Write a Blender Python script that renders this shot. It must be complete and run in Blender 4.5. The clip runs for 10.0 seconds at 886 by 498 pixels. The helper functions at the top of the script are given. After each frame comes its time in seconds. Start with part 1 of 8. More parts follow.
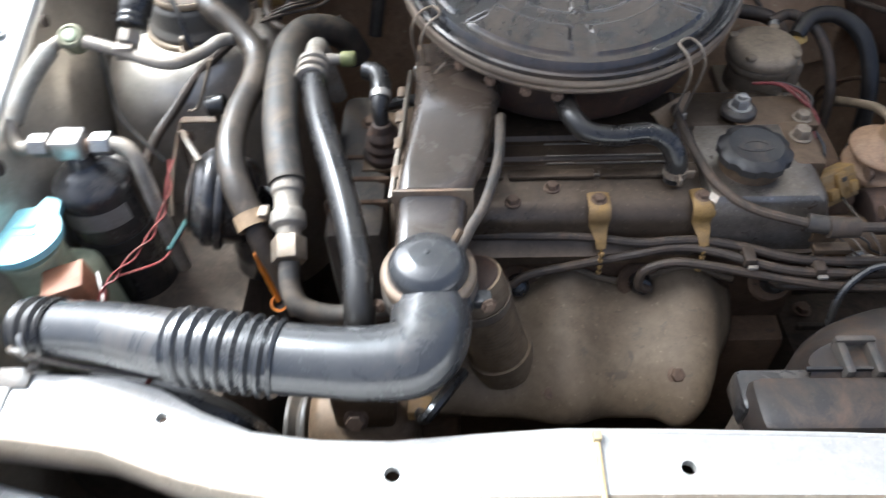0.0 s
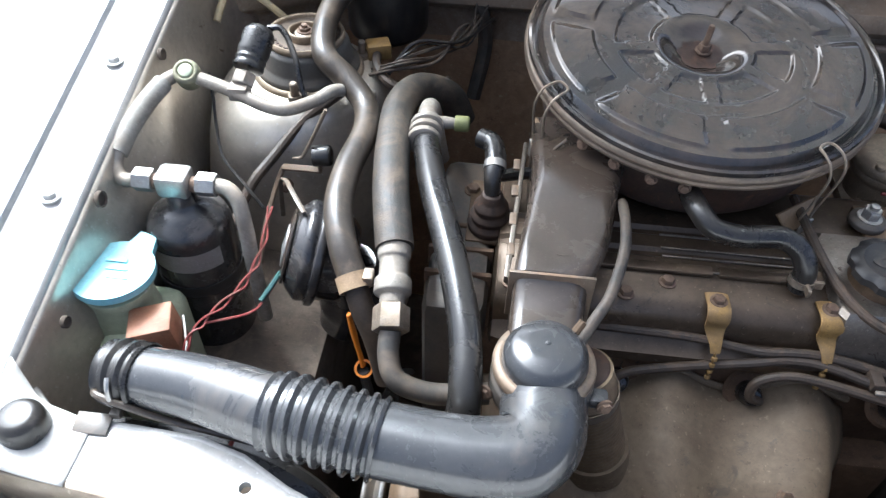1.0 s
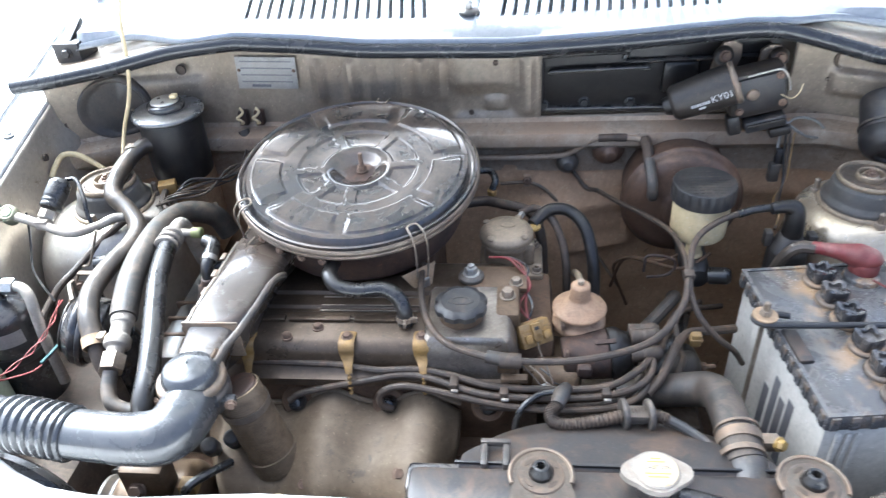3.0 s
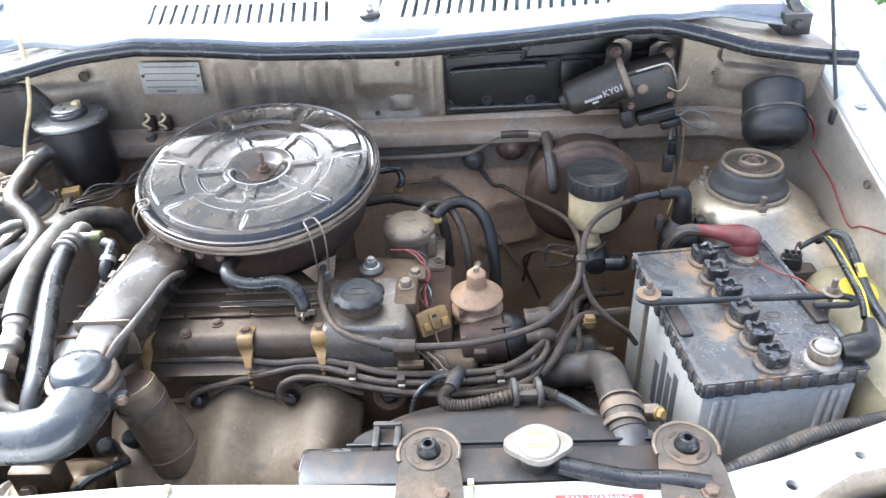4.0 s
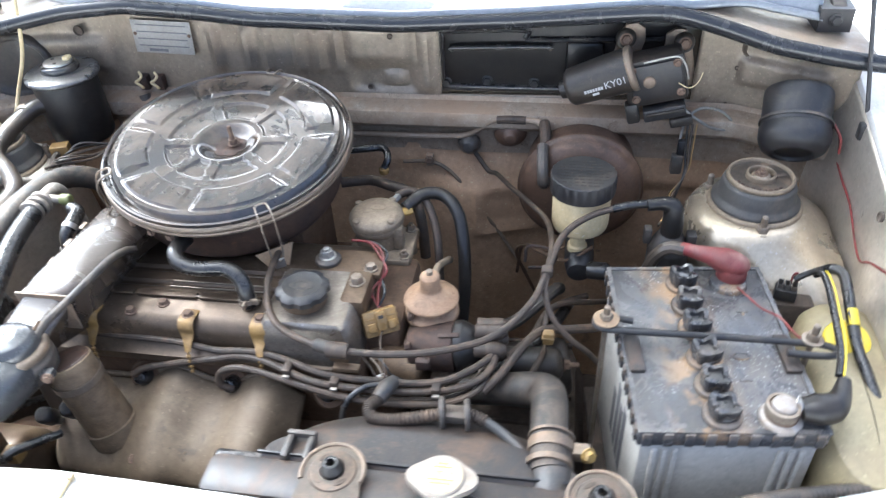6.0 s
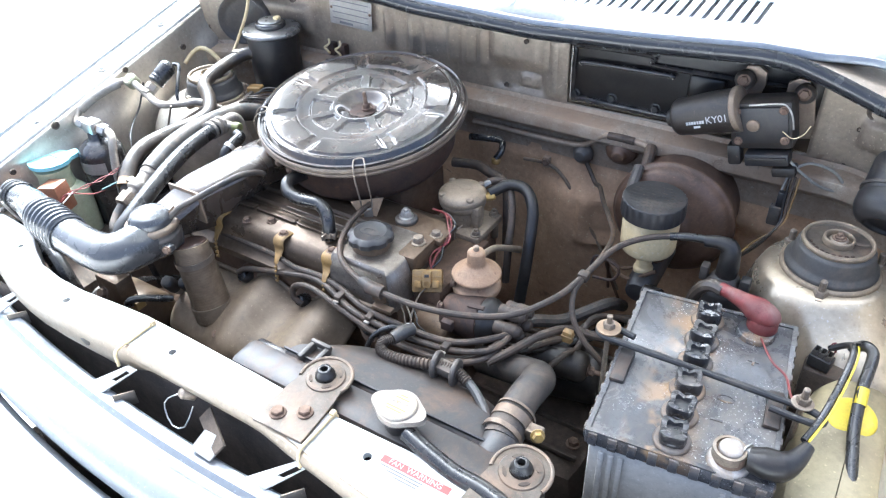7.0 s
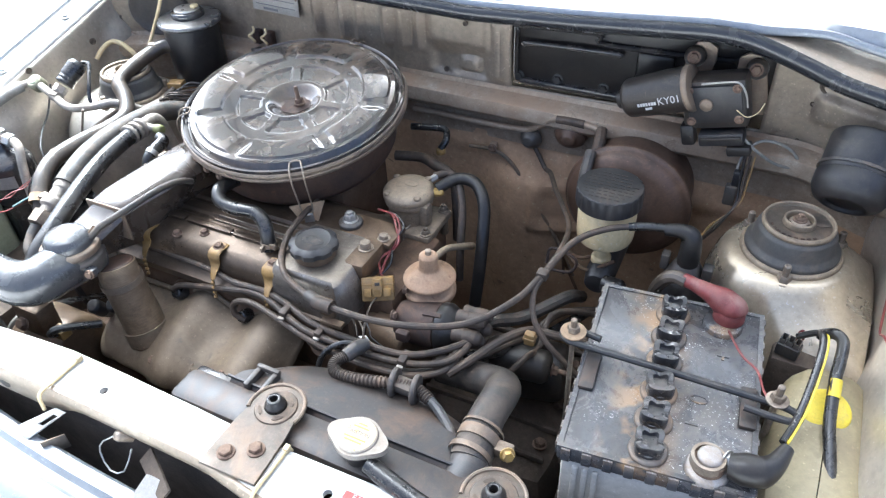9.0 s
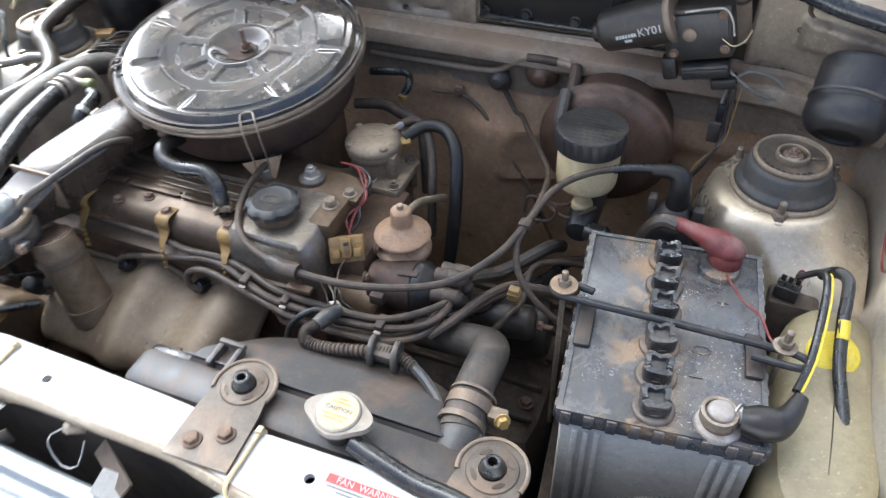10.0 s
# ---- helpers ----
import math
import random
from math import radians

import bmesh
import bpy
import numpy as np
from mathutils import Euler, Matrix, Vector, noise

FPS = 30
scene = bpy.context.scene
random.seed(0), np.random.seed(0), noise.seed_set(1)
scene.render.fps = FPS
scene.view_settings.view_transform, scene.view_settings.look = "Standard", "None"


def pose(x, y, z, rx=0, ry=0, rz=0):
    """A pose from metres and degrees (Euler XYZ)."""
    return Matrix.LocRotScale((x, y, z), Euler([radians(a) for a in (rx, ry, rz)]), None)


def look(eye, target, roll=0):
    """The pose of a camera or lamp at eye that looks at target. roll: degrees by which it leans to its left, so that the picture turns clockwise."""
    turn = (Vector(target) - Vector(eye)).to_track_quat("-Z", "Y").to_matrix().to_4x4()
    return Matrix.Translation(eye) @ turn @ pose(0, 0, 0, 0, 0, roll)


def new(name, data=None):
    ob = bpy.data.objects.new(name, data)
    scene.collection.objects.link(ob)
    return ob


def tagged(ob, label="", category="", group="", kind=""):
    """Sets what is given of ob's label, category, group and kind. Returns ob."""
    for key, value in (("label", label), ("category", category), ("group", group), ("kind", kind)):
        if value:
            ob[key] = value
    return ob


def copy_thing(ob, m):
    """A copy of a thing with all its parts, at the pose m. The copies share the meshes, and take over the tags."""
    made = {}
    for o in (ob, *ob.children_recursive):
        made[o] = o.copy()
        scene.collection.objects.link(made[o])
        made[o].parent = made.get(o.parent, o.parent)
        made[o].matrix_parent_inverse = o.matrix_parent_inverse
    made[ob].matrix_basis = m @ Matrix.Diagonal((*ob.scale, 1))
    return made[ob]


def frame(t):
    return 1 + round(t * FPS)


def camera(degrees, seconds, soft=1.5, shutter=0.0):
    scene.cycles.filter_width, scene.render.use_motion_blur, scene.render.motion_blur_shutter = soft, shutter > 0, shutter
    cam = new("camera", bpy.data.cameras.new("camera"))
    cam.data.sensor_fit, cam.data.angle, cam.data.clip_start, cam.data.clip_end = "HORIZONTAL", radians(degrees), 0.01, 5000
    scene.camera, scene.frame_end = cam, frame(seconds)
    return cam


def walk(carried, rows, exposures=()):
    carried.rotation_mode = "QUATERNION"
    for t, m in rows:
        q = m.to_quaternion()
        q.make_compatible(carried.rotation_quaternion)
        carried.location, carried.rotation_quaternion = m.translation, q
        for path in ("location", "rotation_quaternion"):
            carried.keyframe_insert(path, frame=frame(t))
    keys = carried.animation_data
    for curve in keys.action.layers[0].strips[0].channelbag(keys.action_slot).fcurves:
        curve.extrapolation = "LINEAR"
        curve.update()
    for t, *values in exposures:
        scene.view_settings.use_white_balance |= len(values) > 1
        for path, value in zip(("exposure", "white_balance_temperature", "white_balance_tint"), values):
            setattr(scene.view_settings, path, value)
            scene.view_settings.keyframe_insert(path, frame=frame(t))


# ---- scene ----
cam = camera(62.3, 10.0, soft=1.2, shutter=0.5)
PATH = [
    (0.0, (-0.244, -0.101, 1.335), (-0.314, 1.198, -0.184), -3.2),
    (0.3, (-0.262, -0.069, 1.339), (-0.214, 1.25, -0.262), -1.7),
    (0.5, (-0.284, -0.073, 1.337), (-0.315, 1.23, -0.18), -1.1),
    (0.8, (-0.323, -0.064, 1.322), (-0.401, 1.25, -0.02), 2.7),
    (1.0, (-0.317, -0.067, 1.328), (-0.452, 1.327, -0.1), 1.5),
    (1.3, (-0.305, -0.069, 1.34), (-0.442, 1.25, -0.028), -0.2),
    (1.5, (-0.285, -0.072, 1.349), (-0.386, 1.34, -0.063), -0.4),
    (1.8, (-0.239, -0.088, 1.369), (-0.289, 1.25, 0.052), -0.9),
    (2.0, (-0.205, -0.102, 1.402), (-0.269, 1.3, -0.023), -3.3),
    (2.3, (-0.122, -0.146, 1.438), (-0.194, 1.25, 0.179), -2.8),
    (2.5, (-0.065, -0.195, 1.448), (-0.174, 1.359, 0.194), -3.1),
    (2.7, (0.002, -0.242, 1.452), (-0.165, 1.25, 0.335), -4.0),
    (3.0, (0.068, -0.282, 1.455), (-0.135, 1.333, 0.292), -4.1),
    (3.2, (0.091, -0.301, 1.45), (-0.087, 1.25, 0.382), -3.4),
    (4.3, (0.15, -0.315, 1.433), (0.085, 1.25, 0.365), -3.9),
    (4.5, (0.153, -0.317, 1.438), (0.076, 1.33, 0.306), -3.9),
    (5.0, (0.153, -0.327, 1.434), (0.038, 1.322, 0.307), -3.2),
    (5.2, (0.158, -0.334, 1.432), (-0.007, 1.25, 0.333), -3.4),
    (6.3, (0.37, -0.192, 1.46), (-0.068, 1.25, 0.237), -2.5),
    (6.5, (0.436, -0.212, 1.462), (-0.224, 1.222, 0.234), -1.1),
    (7.0, (0.529, -0.24, 1.468), (-0.366, 1.096, 0.279), -2.7),
    (7.5, (0.521, -0.221, 1.469), (-0.348, 1.133, 0.281), -2.8),
    (8.0, (0.499, -0.207, 1.467), (-0.336, 1.149, 0.257), -3.0),
    (8.5, (0.493, -0.196, 1.473), (-0.287, 1.171, 0.237), -3.3),
    (8.7, (0.491, -0.191, 1.472), (-0.323, 1.25, 0.155), -3.6),
    (9.0, (0.486, -0.181, 1.469), (-0.253, 1.182, 0.205), -3.1),
    (9.5, (0.473, -0.176, 1.464), (-0.234, 1.174, 0.169), -2.9),
    (9.7, (0.467, -0.171, 1.448), (-0.249, 1.25, 0.027), -2.3),
    (10.0, (0.438, -0.144, 1.425), (-0.152, 1.195, 0.061), -2.8),
]
EXPOSURES = [(0.0, 2.04, 5330, 1), (0.5, 1.96, 5280, 1), (1.0, 2.02, 5230, 1), (2.0, 2.03, 5180, 0), (2.5, 2.83, 5230, 1), (3.0, 3.08, 5080, 0), (4.5, 3.25, 5150, 0), (6.5, 3.18, 5200, 0), (7.0, 3.26, 5100, 0), (8.5, 3.04, 5150, 0), (9.5, 2.92, 5180, 0), (10.0, 2.7, 5270, 0)]
walk(cam, [(t, look(eye, target, roll)) for t, eye, target, roll in PATH], EXPOSURES)

# ---- light: hazy bright day, a soft sun from behind the raised bonnet, over the left wing ----
SUN_EL, SUN_AZ = 54.0, 316.0
world = bpy.data.worlds.new("sky")
scene.world = world
world.use_nodes = True
wn = world.node_tree.nodes
sky = wn.new("ShaderNodeTexSky")
sky.sky_type = "NISHITA"
sky.sun_disc = False
sky.sun_elevation = radians(SUN_EL)
sky.sun_rotation = radians(SUN_AZ)
sky.air_density, sky.dust_density, sky.ozone_density = 0.25, 10.0, 0.1
wn["Background"].inputs["Strength"].default_value = 0.15
world.node_tree.links.new(sky.outputs[0], wn["Background"].inputs["Color"])
sun = new("sun", bpy.data.lights.new("sun", "SUN"))
sun.data.energy, sun.data.angle, sun.data.color = 1.3, radians(12.0), (1.0, 0.985, 0.965)
sun_from = Vector((math.sin(radians(SUN_AZ)) * math.cos(radians(SUN_EL)), math.cos(radians(SUN_AZ)) * math.cos(radians(SUN_EL)), math.sin(radians(SUN_EL))))
sun.matrix_world = look(sun_from * 10, (0, 0, 0))
tagged(sun, "the sun through haze", "sun")


# ---- materials ----
def surf(name, c1, c2, rough=0.5, metal=0.0, scale=40.0, bump=0.15, dust=0.0, dust_col=(0.30, 0.23, 0.16), rough2=None, spots=0.0, spot_col=(0.12, 0.06, 0.03), coat=0.0, spot_scale=1.0, trans=0.0, wear=0.6, dust_rough=0.72):
    """A worn surface: two-scale colour grain, settled dust on upward faces, stain spots, fine relief."""
    m = bpy.data.materials.new(name)
    m.use_nodes = True
    nt = m.node_tree
    n, l = nt.nodes, nt.links
    b = n["Principled BSDF"]
    tc = n.new("ShaderNodeTexCoord")
    oi = n.new("ShaderNodeObjectInfo")
    sc = n.new("ShaderNodeVectorMath")
    sc.operation = "SCALE"
    sc.inputs[0].default_value = (7.0, 5.0, 3.0)
    l.new(oi.outputs["Random"], sc.inputs["Scale"])
    ad = n.new("ShaderNodeVectorMath")
    l.new(tc.outputs["Object"], ad.inputs[0])
    l.new(sc.outputs[0], ad.inputs[1])

    def nz(s, detail=4.0, dist=0.0, ro=0.6):
        t = n.new("ShaderNodeTexNoise")
        t.inputs["Scale"].default_value, t.inputs["Detail"].default_value = s, detail
        t.inputs["Distortion"].default_value, t.inputs["Roughness"].default_value = dist, ro
        l.new(ad.outputs[0], t.inputs["Vector"])
        return t.outputs["Fac"]

    def ramp(src, lo, hi):
        r = n.new("ShaderNodeMapRange")
        r.inputs["From Min"].default_value, r.inputs["From Max"].default_value = lo, hi
        l.new(src, r.inputs["Value"])
        return r.outputs["Result"]

    def mix(f, a, c):
        x = n.new("ShaderNodeMix")
        x.data_type = "RGBA"
        for sock, v in ((x.inputs["Factor"], f), (x.inputs["A"], a), (x.inputs["B"], c)):
            if isinstance(v, bpy.types.NodeSocket):
                l.new(v, sock)
            elif isinstance(v, tuple):
                sock.default_value = (*v, 1.0)
            else:
                sock.default_value = v
        return x.outputs["Result"]

    def mul(a, c):
        x = n.new("ShaderNodeMath")
        x.operation = "MULTIPLY"
        for sock, v in ((x.inputs[0], a), (x.inputs[1], c)):
            if isinstance(v, bpy.types.NodeSocket):
                l.new(v, sock)
            else:
                sock.default_value = v
        return x.outputs[0]

    scale = scale * 2.2
    big, fine = nz(scale * 0.35, 7.0, 0.6, 0.68), nz(scale * 5.0, 3.0)
    col = mix(ramp(big, 0.40, 0.60), c1, c2)
    col = mix(mul(ramp(fine, 0.45, 0.70), 0.30), col, tuple(v * 0.5 for v in c1))
    col = mix(mul(ramp(nz(scale * 9.0, 2.0, 0.0, 0.5), 0.66, 0.72), 0.35 if dust else 0.0), col, tuple(min(0.8, v * 2.2 + 0.03) for v in c1))
    if spots:
        sp = ramp(nz(scale * 1.4 * spot_scale, 6.0, 0.8, 0.7), 0.66 - 0.16 * spots, 0.72 - 0.12 * spots)
        col = mix(mul(sp, 0.85), col, spot_col)
    if dust > 0.1:
        mott = mul(ramp(nz(120.0, 7.0, 0.4, 0.72), 0.38, 0.66), wear * min(0.8, 0.35 + dust))
        col = mix(mott, col, tuple(v * 0.48 for v in c2))
        grime = mul(ramp(nz(26.0, 10.0, 0.5, 0.70), 0.42, 0.70), wear * min(0.75, 0.25 + dust * 1.1))
        col = mix(grime, col, tuple(v * 0.62 for v in dust_col))
        pits = mul(ramp(nz(300.0, 3.0, 0.3, 0.55), 0.625, 0.67), wear * min(0.75, 0.2 + dust * 1.5))
        pits = mul(pits, ramp(nz(45.0, 3.0), 0.42, 0.58))
        col = mix(pits, col, tuple(v * 0.22 for v in c1))
    rr = n.new("ShaderNodeMapRange")
    rr.inputs["To Min"].default_value, rr.inputs["To Max"].default_value = rough, rough2 if rough2 is not None else min(1.0, rough + 0.2)
    l.new(big, rr.inputs["Value"])
    rr.inputs["From Min"].default_value, rr.inputs["From Max"].default_value = 0.3, 0.7
    ro = rr.outputs["Result"]
    if dust:
        ge = n.new("ShaderNodeNewGeometry")
        sx = n.new("ShaderNodeSeparateXYZ")
        l.new(ge.outputs["Normal"], sx.inputs[0])
        up = ramp(sx.outputs["Z"], -0.3, 0.9)
        mask = mul(mul(ramp(nz(scale * 0.3, 8.0, 0.7, 0.72), 0.62 - 0.45 * dust, 0.74 - 0.25 * dust), up), min(1.0, 0.4 + dust * 0.8))
        col = mix(mask, col, dust_col)
        dr = n.new("ShaderNodeMix")
        l.new(mask, dr.inputs["Factor"])
        l.new(ro, dr.inputs["A"])
        dr.inputs["B"].default_value = dust_rough
        ro = dr.outputs["Result"]
        if metal:
            mm = n.new("ShaderNodeMix")
            l.new(mask, mm.inputs["Factor"])
            mm.inputs["A"].default_value, mm.inputs["B"].default_value = metal, 0.0 if dust_rough > 0.5 else metal * 0.5
            l.new(mm.outputs["Result"], b.inputs["Metallic"])
    elif metal:
        b.inputs["Metallic"].default_value = metal
    l.new(col, b.inputs["Base Color"])
    l.new(ro, b.inputs["Roughness"])
    b.inputs["Coat Weight"].default_value = coat
    b.inputs["Transmission Weight"].default_value = trans
    if bump:
        bp = n.new("ShaderNodeBump")
        bp.inputs["Strength"].default_value, bp.inputs["Distance"].default_value = min(1.0, bump * 1.6), 0.0012
        l.new(mix(0.4, big, fine), bp.inputs["Height"])
        l.new(bp.outputs[0], b.inputs["Normal"])
    return m


mount_rubber = surf("mount_rubber", (0.05, 0.047, 0.043), (0.075, 0.069, 0.061), 0.5, bump=0.1, scale=30, dust=0.25, dust_col=(0.17, 0.13, 0.09), rough2=0.65)
DUST = (0.27, 0.19, 0.12)
white_paint = surf("white_paint", (0.50, 0.485, 0.45), (0.43, 0.415, 0.38), 0.28, bump=0.02, scale=15, coat=0.15, dust=0.08, dust_col=(0.5, 0.45, 0.38), spots=0.0, spot_col=(0.45, 0.35, 0.25))
# Body paint darkened for the nose: the bonnet's shade is in this colour.
shaded_nose_paint = surf("shaded_nose_paint", (0.164, 0.174, 0.184), (0.148, 0.156, 0.164), 0.3, bump=0.015, scale=12, coat=0.3, dust=0.05)
bonnet_paint = surf("bonnet_paint", (0.80, 0.79, 0.76), (0.74, 0.73, 0.70), 0.3, bump=0.02, scale=15, coat=0.2)
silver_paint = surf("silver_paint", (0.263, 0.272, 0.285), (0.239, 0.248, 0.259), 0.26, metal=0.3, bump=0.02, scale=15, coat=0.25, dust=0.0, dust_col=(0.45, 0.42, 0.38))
bay_paint = surf("bay_paint", (0.558, 0.509, 0.431), (0.474, 0.425, 0.349), 0.3, metal=0.6, bump=0.04, scale=12, dust=0.15, dust_col=(0.33, 0.235, 0.145), spots=0.04, spot_col=(0.17, 0.125, 0.09), rough2=0.4, coat=0.2, wear=0.14)
tower_paint = surf("tower_paint", (0.58, 0.496, 0.367), (0.497, 0.414, 0.296), 0.2, metal=0.7, bump=0.03, scale=12, dust=0.18, dust_col=(0.27, 0.19, 0.12), spots=0.08, spot_col=(0.15, 0.105, 0.07), rough2=0.38, coat=0.2, wear=0.4)
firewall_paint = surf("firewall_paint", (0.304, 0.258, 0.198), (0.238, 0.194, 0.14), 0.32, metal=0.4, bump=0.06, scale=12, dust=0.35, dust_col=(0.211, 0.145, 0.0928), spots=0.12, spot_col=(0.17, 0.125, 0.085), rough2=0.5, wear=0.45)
ledge_paint = surf("ledge_paint", (0.44, 0.37, 0.28), (0.32, 0.24, 0.165), 0.4, metal=0.2, bump=0.08, scale=14, dust=0.55, dust_col=(0.31, 0.205, 0.125), spots=0.4, spot_col=(0.16, 0.11, 0.07), rough2=0.6, wear=0.6)
grimy_wall = surf("grimy_wall", (0.539, 0.355, 0.21), (0.396, 0.247, 0.138), 0.55, bump=0.12, scale=10, dust=0.3, dust_col=(0.414, 0.275, 0.168), spots=0.2, spot_col=(0.13, 0.085, 0.055))
booster_rust = surf("booster_rust", (0.109, 0.0624, 0.0381), (0.0704, 0.042, 0.0269), 0.42, bump=0.12, scale=16, dust=0.22, dust_col=(0.288, 0.172, 0.099), spots=0.3, spot_col=(0.05, 0.034, 0.025))
motor_black = surf("motor_black", (0.0152, 0.014, 0.0127), (0.0285, 0.0234, 0.0187), 0.38, bump=0.12, scale=26, dust=0.13, dust_col=(0.15, 0.105, 0.068), spots=0.3, spot_col=(0.10, 0.07, 0.048), rough2=0.55)
shroud_black = surf("shroud_black", (0.0238, 0.0218, 0.0212), (0.0389, 0.0338, 0.0292), 0.36, bump=0.16, scale=18, dust=0.28, dust_col=(0.145, 0.0882, 0.05), spots=0.4, spot_col=(0.07, 0.055, 0.045), rough2=0.55)
mount_steel = surf("mount_steel", (0.124, 0.106, 0.0844), (0.0797, 0.0651, 0.051), 0.35, metal=0.4, bump=0.12, scale=30, dust=0.28, dust_col=(0.216, 0.141, 0.0845), spots=0.3, spot_col=(0.09, 0.06, 0.04))
deep_grime = surf("deep_grime", (0.1, 0.076, 0.056), (0.06, 0.046, 0.035), 0.9, bump=0.3, scale=25, dust=0.3, dust_col=(0.17, 0.125, 0.085))
black_enamel = surf("black_enamel", (0.0304, 0.0312, 0.0334), (0.0593, 0.0502, 0.0426), 0.07, metal=0.3, bump=0.02, scale=9, dust=0.44, dust_col=(0.124, 0.0896, 0.0624), spots=0.6, spot_col=(0.024, 0.031, 0.041), spot_scale=0.9, rough2=0.18, coat=0.4, wear=0.8, dust_rough=0.27)
rusty_black = surf("rusty_black", (0.05, 0.028, 0.018), (0.024, 0.017, 0.014), 0.6, bump=0.2, scale=30, dust=0.3, dust_col=(0.15, 0.075, 0.04), spots=0.4, spot_col=(0.11, 0.05, 0.025))
rim_metal = surf("rim_metal", (0.15, 0.12, 0.09), (0.22, 0.17, 0.12), 0.35, metal=0.3, bump=0.15, scale=35, dust=0.3, dust_col=(0.28, 0.17, 0.095))
lid_rim = surf("lid_rim", (0.12, 0.095, 0.072), (0.19, 0.15, 0.11), 0.35, metal=0.3, bump=0.15, scale=35, dust=0.25, dust_col=(0.28, 0.19, 0.12))
duct_plastic = surf("duct_plastic", (0.0405, 0.041, 0.0426), (0.0513, 0.051, 0.0514), 0.2, bump=0.02, scale=22, dust=0.12, dust_col=(0.14, 0.12, 0.10), rough2=0.32, spots=0.05, spot_col=(0.02, 0.025, 0.035), coat=0.4, wear=0.25)
snorkel_metal = surf("snorkel_metal", (0.0477, 0.0372, 0.0286), (0.0639, 0.048, 0.0359), 0.14, bump=0.02, scale=22, dust=0.12, dust_col=(0.17, 0.124, 0.0863), rough2=0.35, spots=0.15, spot_col=(0.05, 0.042, 0.036), coat=0.35, dust_rough=0.3)
seal_rubber = surf("seal_rubber", (0.018, 0.018, 0.020), (0.024, 0.024, 0.025), 0.22, bump=0.015, scale=30, rough2=0.3)
bay_rubber = surf("bay_rubber", (0.012, 0.011, 0.0105), (0.021, 0.019, 0.017), 0.27, bump=0.06, scale=40, dust=0.11, dust_col=(0.10, 0.075, 0.055), rough2=0.42, wear=0.6)
bay_rubber.node_tree.nodes["Principled BSDF"].inputs["Specular IOR Level"].default_value = 0.35
black_rubber = surf("black_rubber", (0.0151, 0.014, 0.0136), (0.0265, 0.0236, 0.0202), 0.2, bump=0.05, scale=40, dust=0.09, dust_col=(0.15, 0.125, 0.10), rough2=0.36, coat=0.1, wear=0.7)
grey_rubber = surf("grey_rubber", (0.0348, 0.0279, 0.0214), (0.0535, 0.042, 0.0309), 0.28, bump=0.10, scale=40, dust=0.28, dust_col=(0.152, 0.111, 0.0739), rough2=0.5, coat=0.2)
cracked_rubber = surf("cracked_rubber", (0.0341, 0.0306, 0.0262), (0.0527, 0.0468, 0.0393), 0.42, bump=0.8, scale=60, dust=0.35, dust_col=(0.165, 0.122, 0.0816), spots=0.5, spot_col=(0.012, 0.01, 0.009))
dusty_cable = surf("dusty_cable", (0.0572, 0.0414, 0.0284), (0.0395, 0.0293, 0.0209), 0.5, bump=0.15, scale=50, dust=0.34, dust_col=(0.138, 0.0894, 0.0544))
black_plastic = surf("black_plastic", (0.014, 0.014, 0.016), (0.024, 0.023, 0.023), 0.36, bump=0.06, scale=30, dust=0.22, dust_col=(0.12, 0.095, 0.07), rough2=0.55)
dusty_plastic = surf("dusty_plastic", (0.0425, 0.041, 0.039), (0.0723, 0.064, 0.0546), 0.32, bump=0.08, scale=22, dust=0.34, dust_col=(0.17, 0.125, 0.085), rough2=0.5, spots=0.12, spot_col=(0.13, 0.09, 0.06))
alloy = surf("alloy", (0.13, 0.084, 0.0454), (0.0824, 0.0526, 0.0289), 0.4, metal=0.35, bump=0.15, scale=28, dust=0.45, dust_col=(0.17, 0.112, 0.064), spots=0.3, spot_col=(0.075, 0.055, 0.04))
cover_alloy = surf("cover_alloy", (0.138, 0.101, 0.0675), (0.0827, 0.059, 0.0388), 0.24, metal=0.55, bump=0.08, scale=14, dust=0.26, dust_col=(0.135, 0.094, 0.06), spots=0.4, spot_col=(0.04, 0.031, 0.024))
block_iron = surf("block_iron", (0.13, 0.0755, 0.0404), (0.081, 0.047, 0.0258), 0.7, bump=0.3, scale=30, dust=0.3, dust_col=(0.15, 0.093, 0.052), spots=0.35, spot_col=(0.018, 0.015, 0.012))
shield_metal = surf("shield_metal", (0.187, 0.137, 0.0837), (0.129, 0.0912, 0.0556), 0.5, metal=0.12, bump=0.14, scale=12, dust=0.3, dust_col=(0.206, 0.154, 0.0984), spots=0.45, spot_col=(0.10, 0.08, 0.056))
steel = surf("steel", (0.34, 0.29, 0.23), (0.23, 0.18, 0.13), 0.4, metal=0.6, bump=0.12, scale=60, dust=0.25, dust_col=DUST)
# Silvery tone for the canister lid, holding the pale sky reflection in its colour.
lid_sheen = surf("lid_sheen", (0.30, 0.30, 0.30), (0.2, 0.195, 0.19), 0.2, metal=0.8, bump=0.03, scale=30, dust=0.15, dust_col=(0.2, 0.17, 0.13))
clean_steel = surf("clean_steel", (0.45, 0.435, 0.41), (0.36, 0.34, 0.31), 0.3, metal=0.8, bump=0.06, scale=60, dust=0.1)
alu_pipe = surf("alu_pipe", (0.4, 0.37, 0.32), (0.3, 0.265, 0.22), 0.42, metal=0.35, bump=0.06, scale=40, dust=0.4, dust_col=(0.27, 0.21, 0.15))
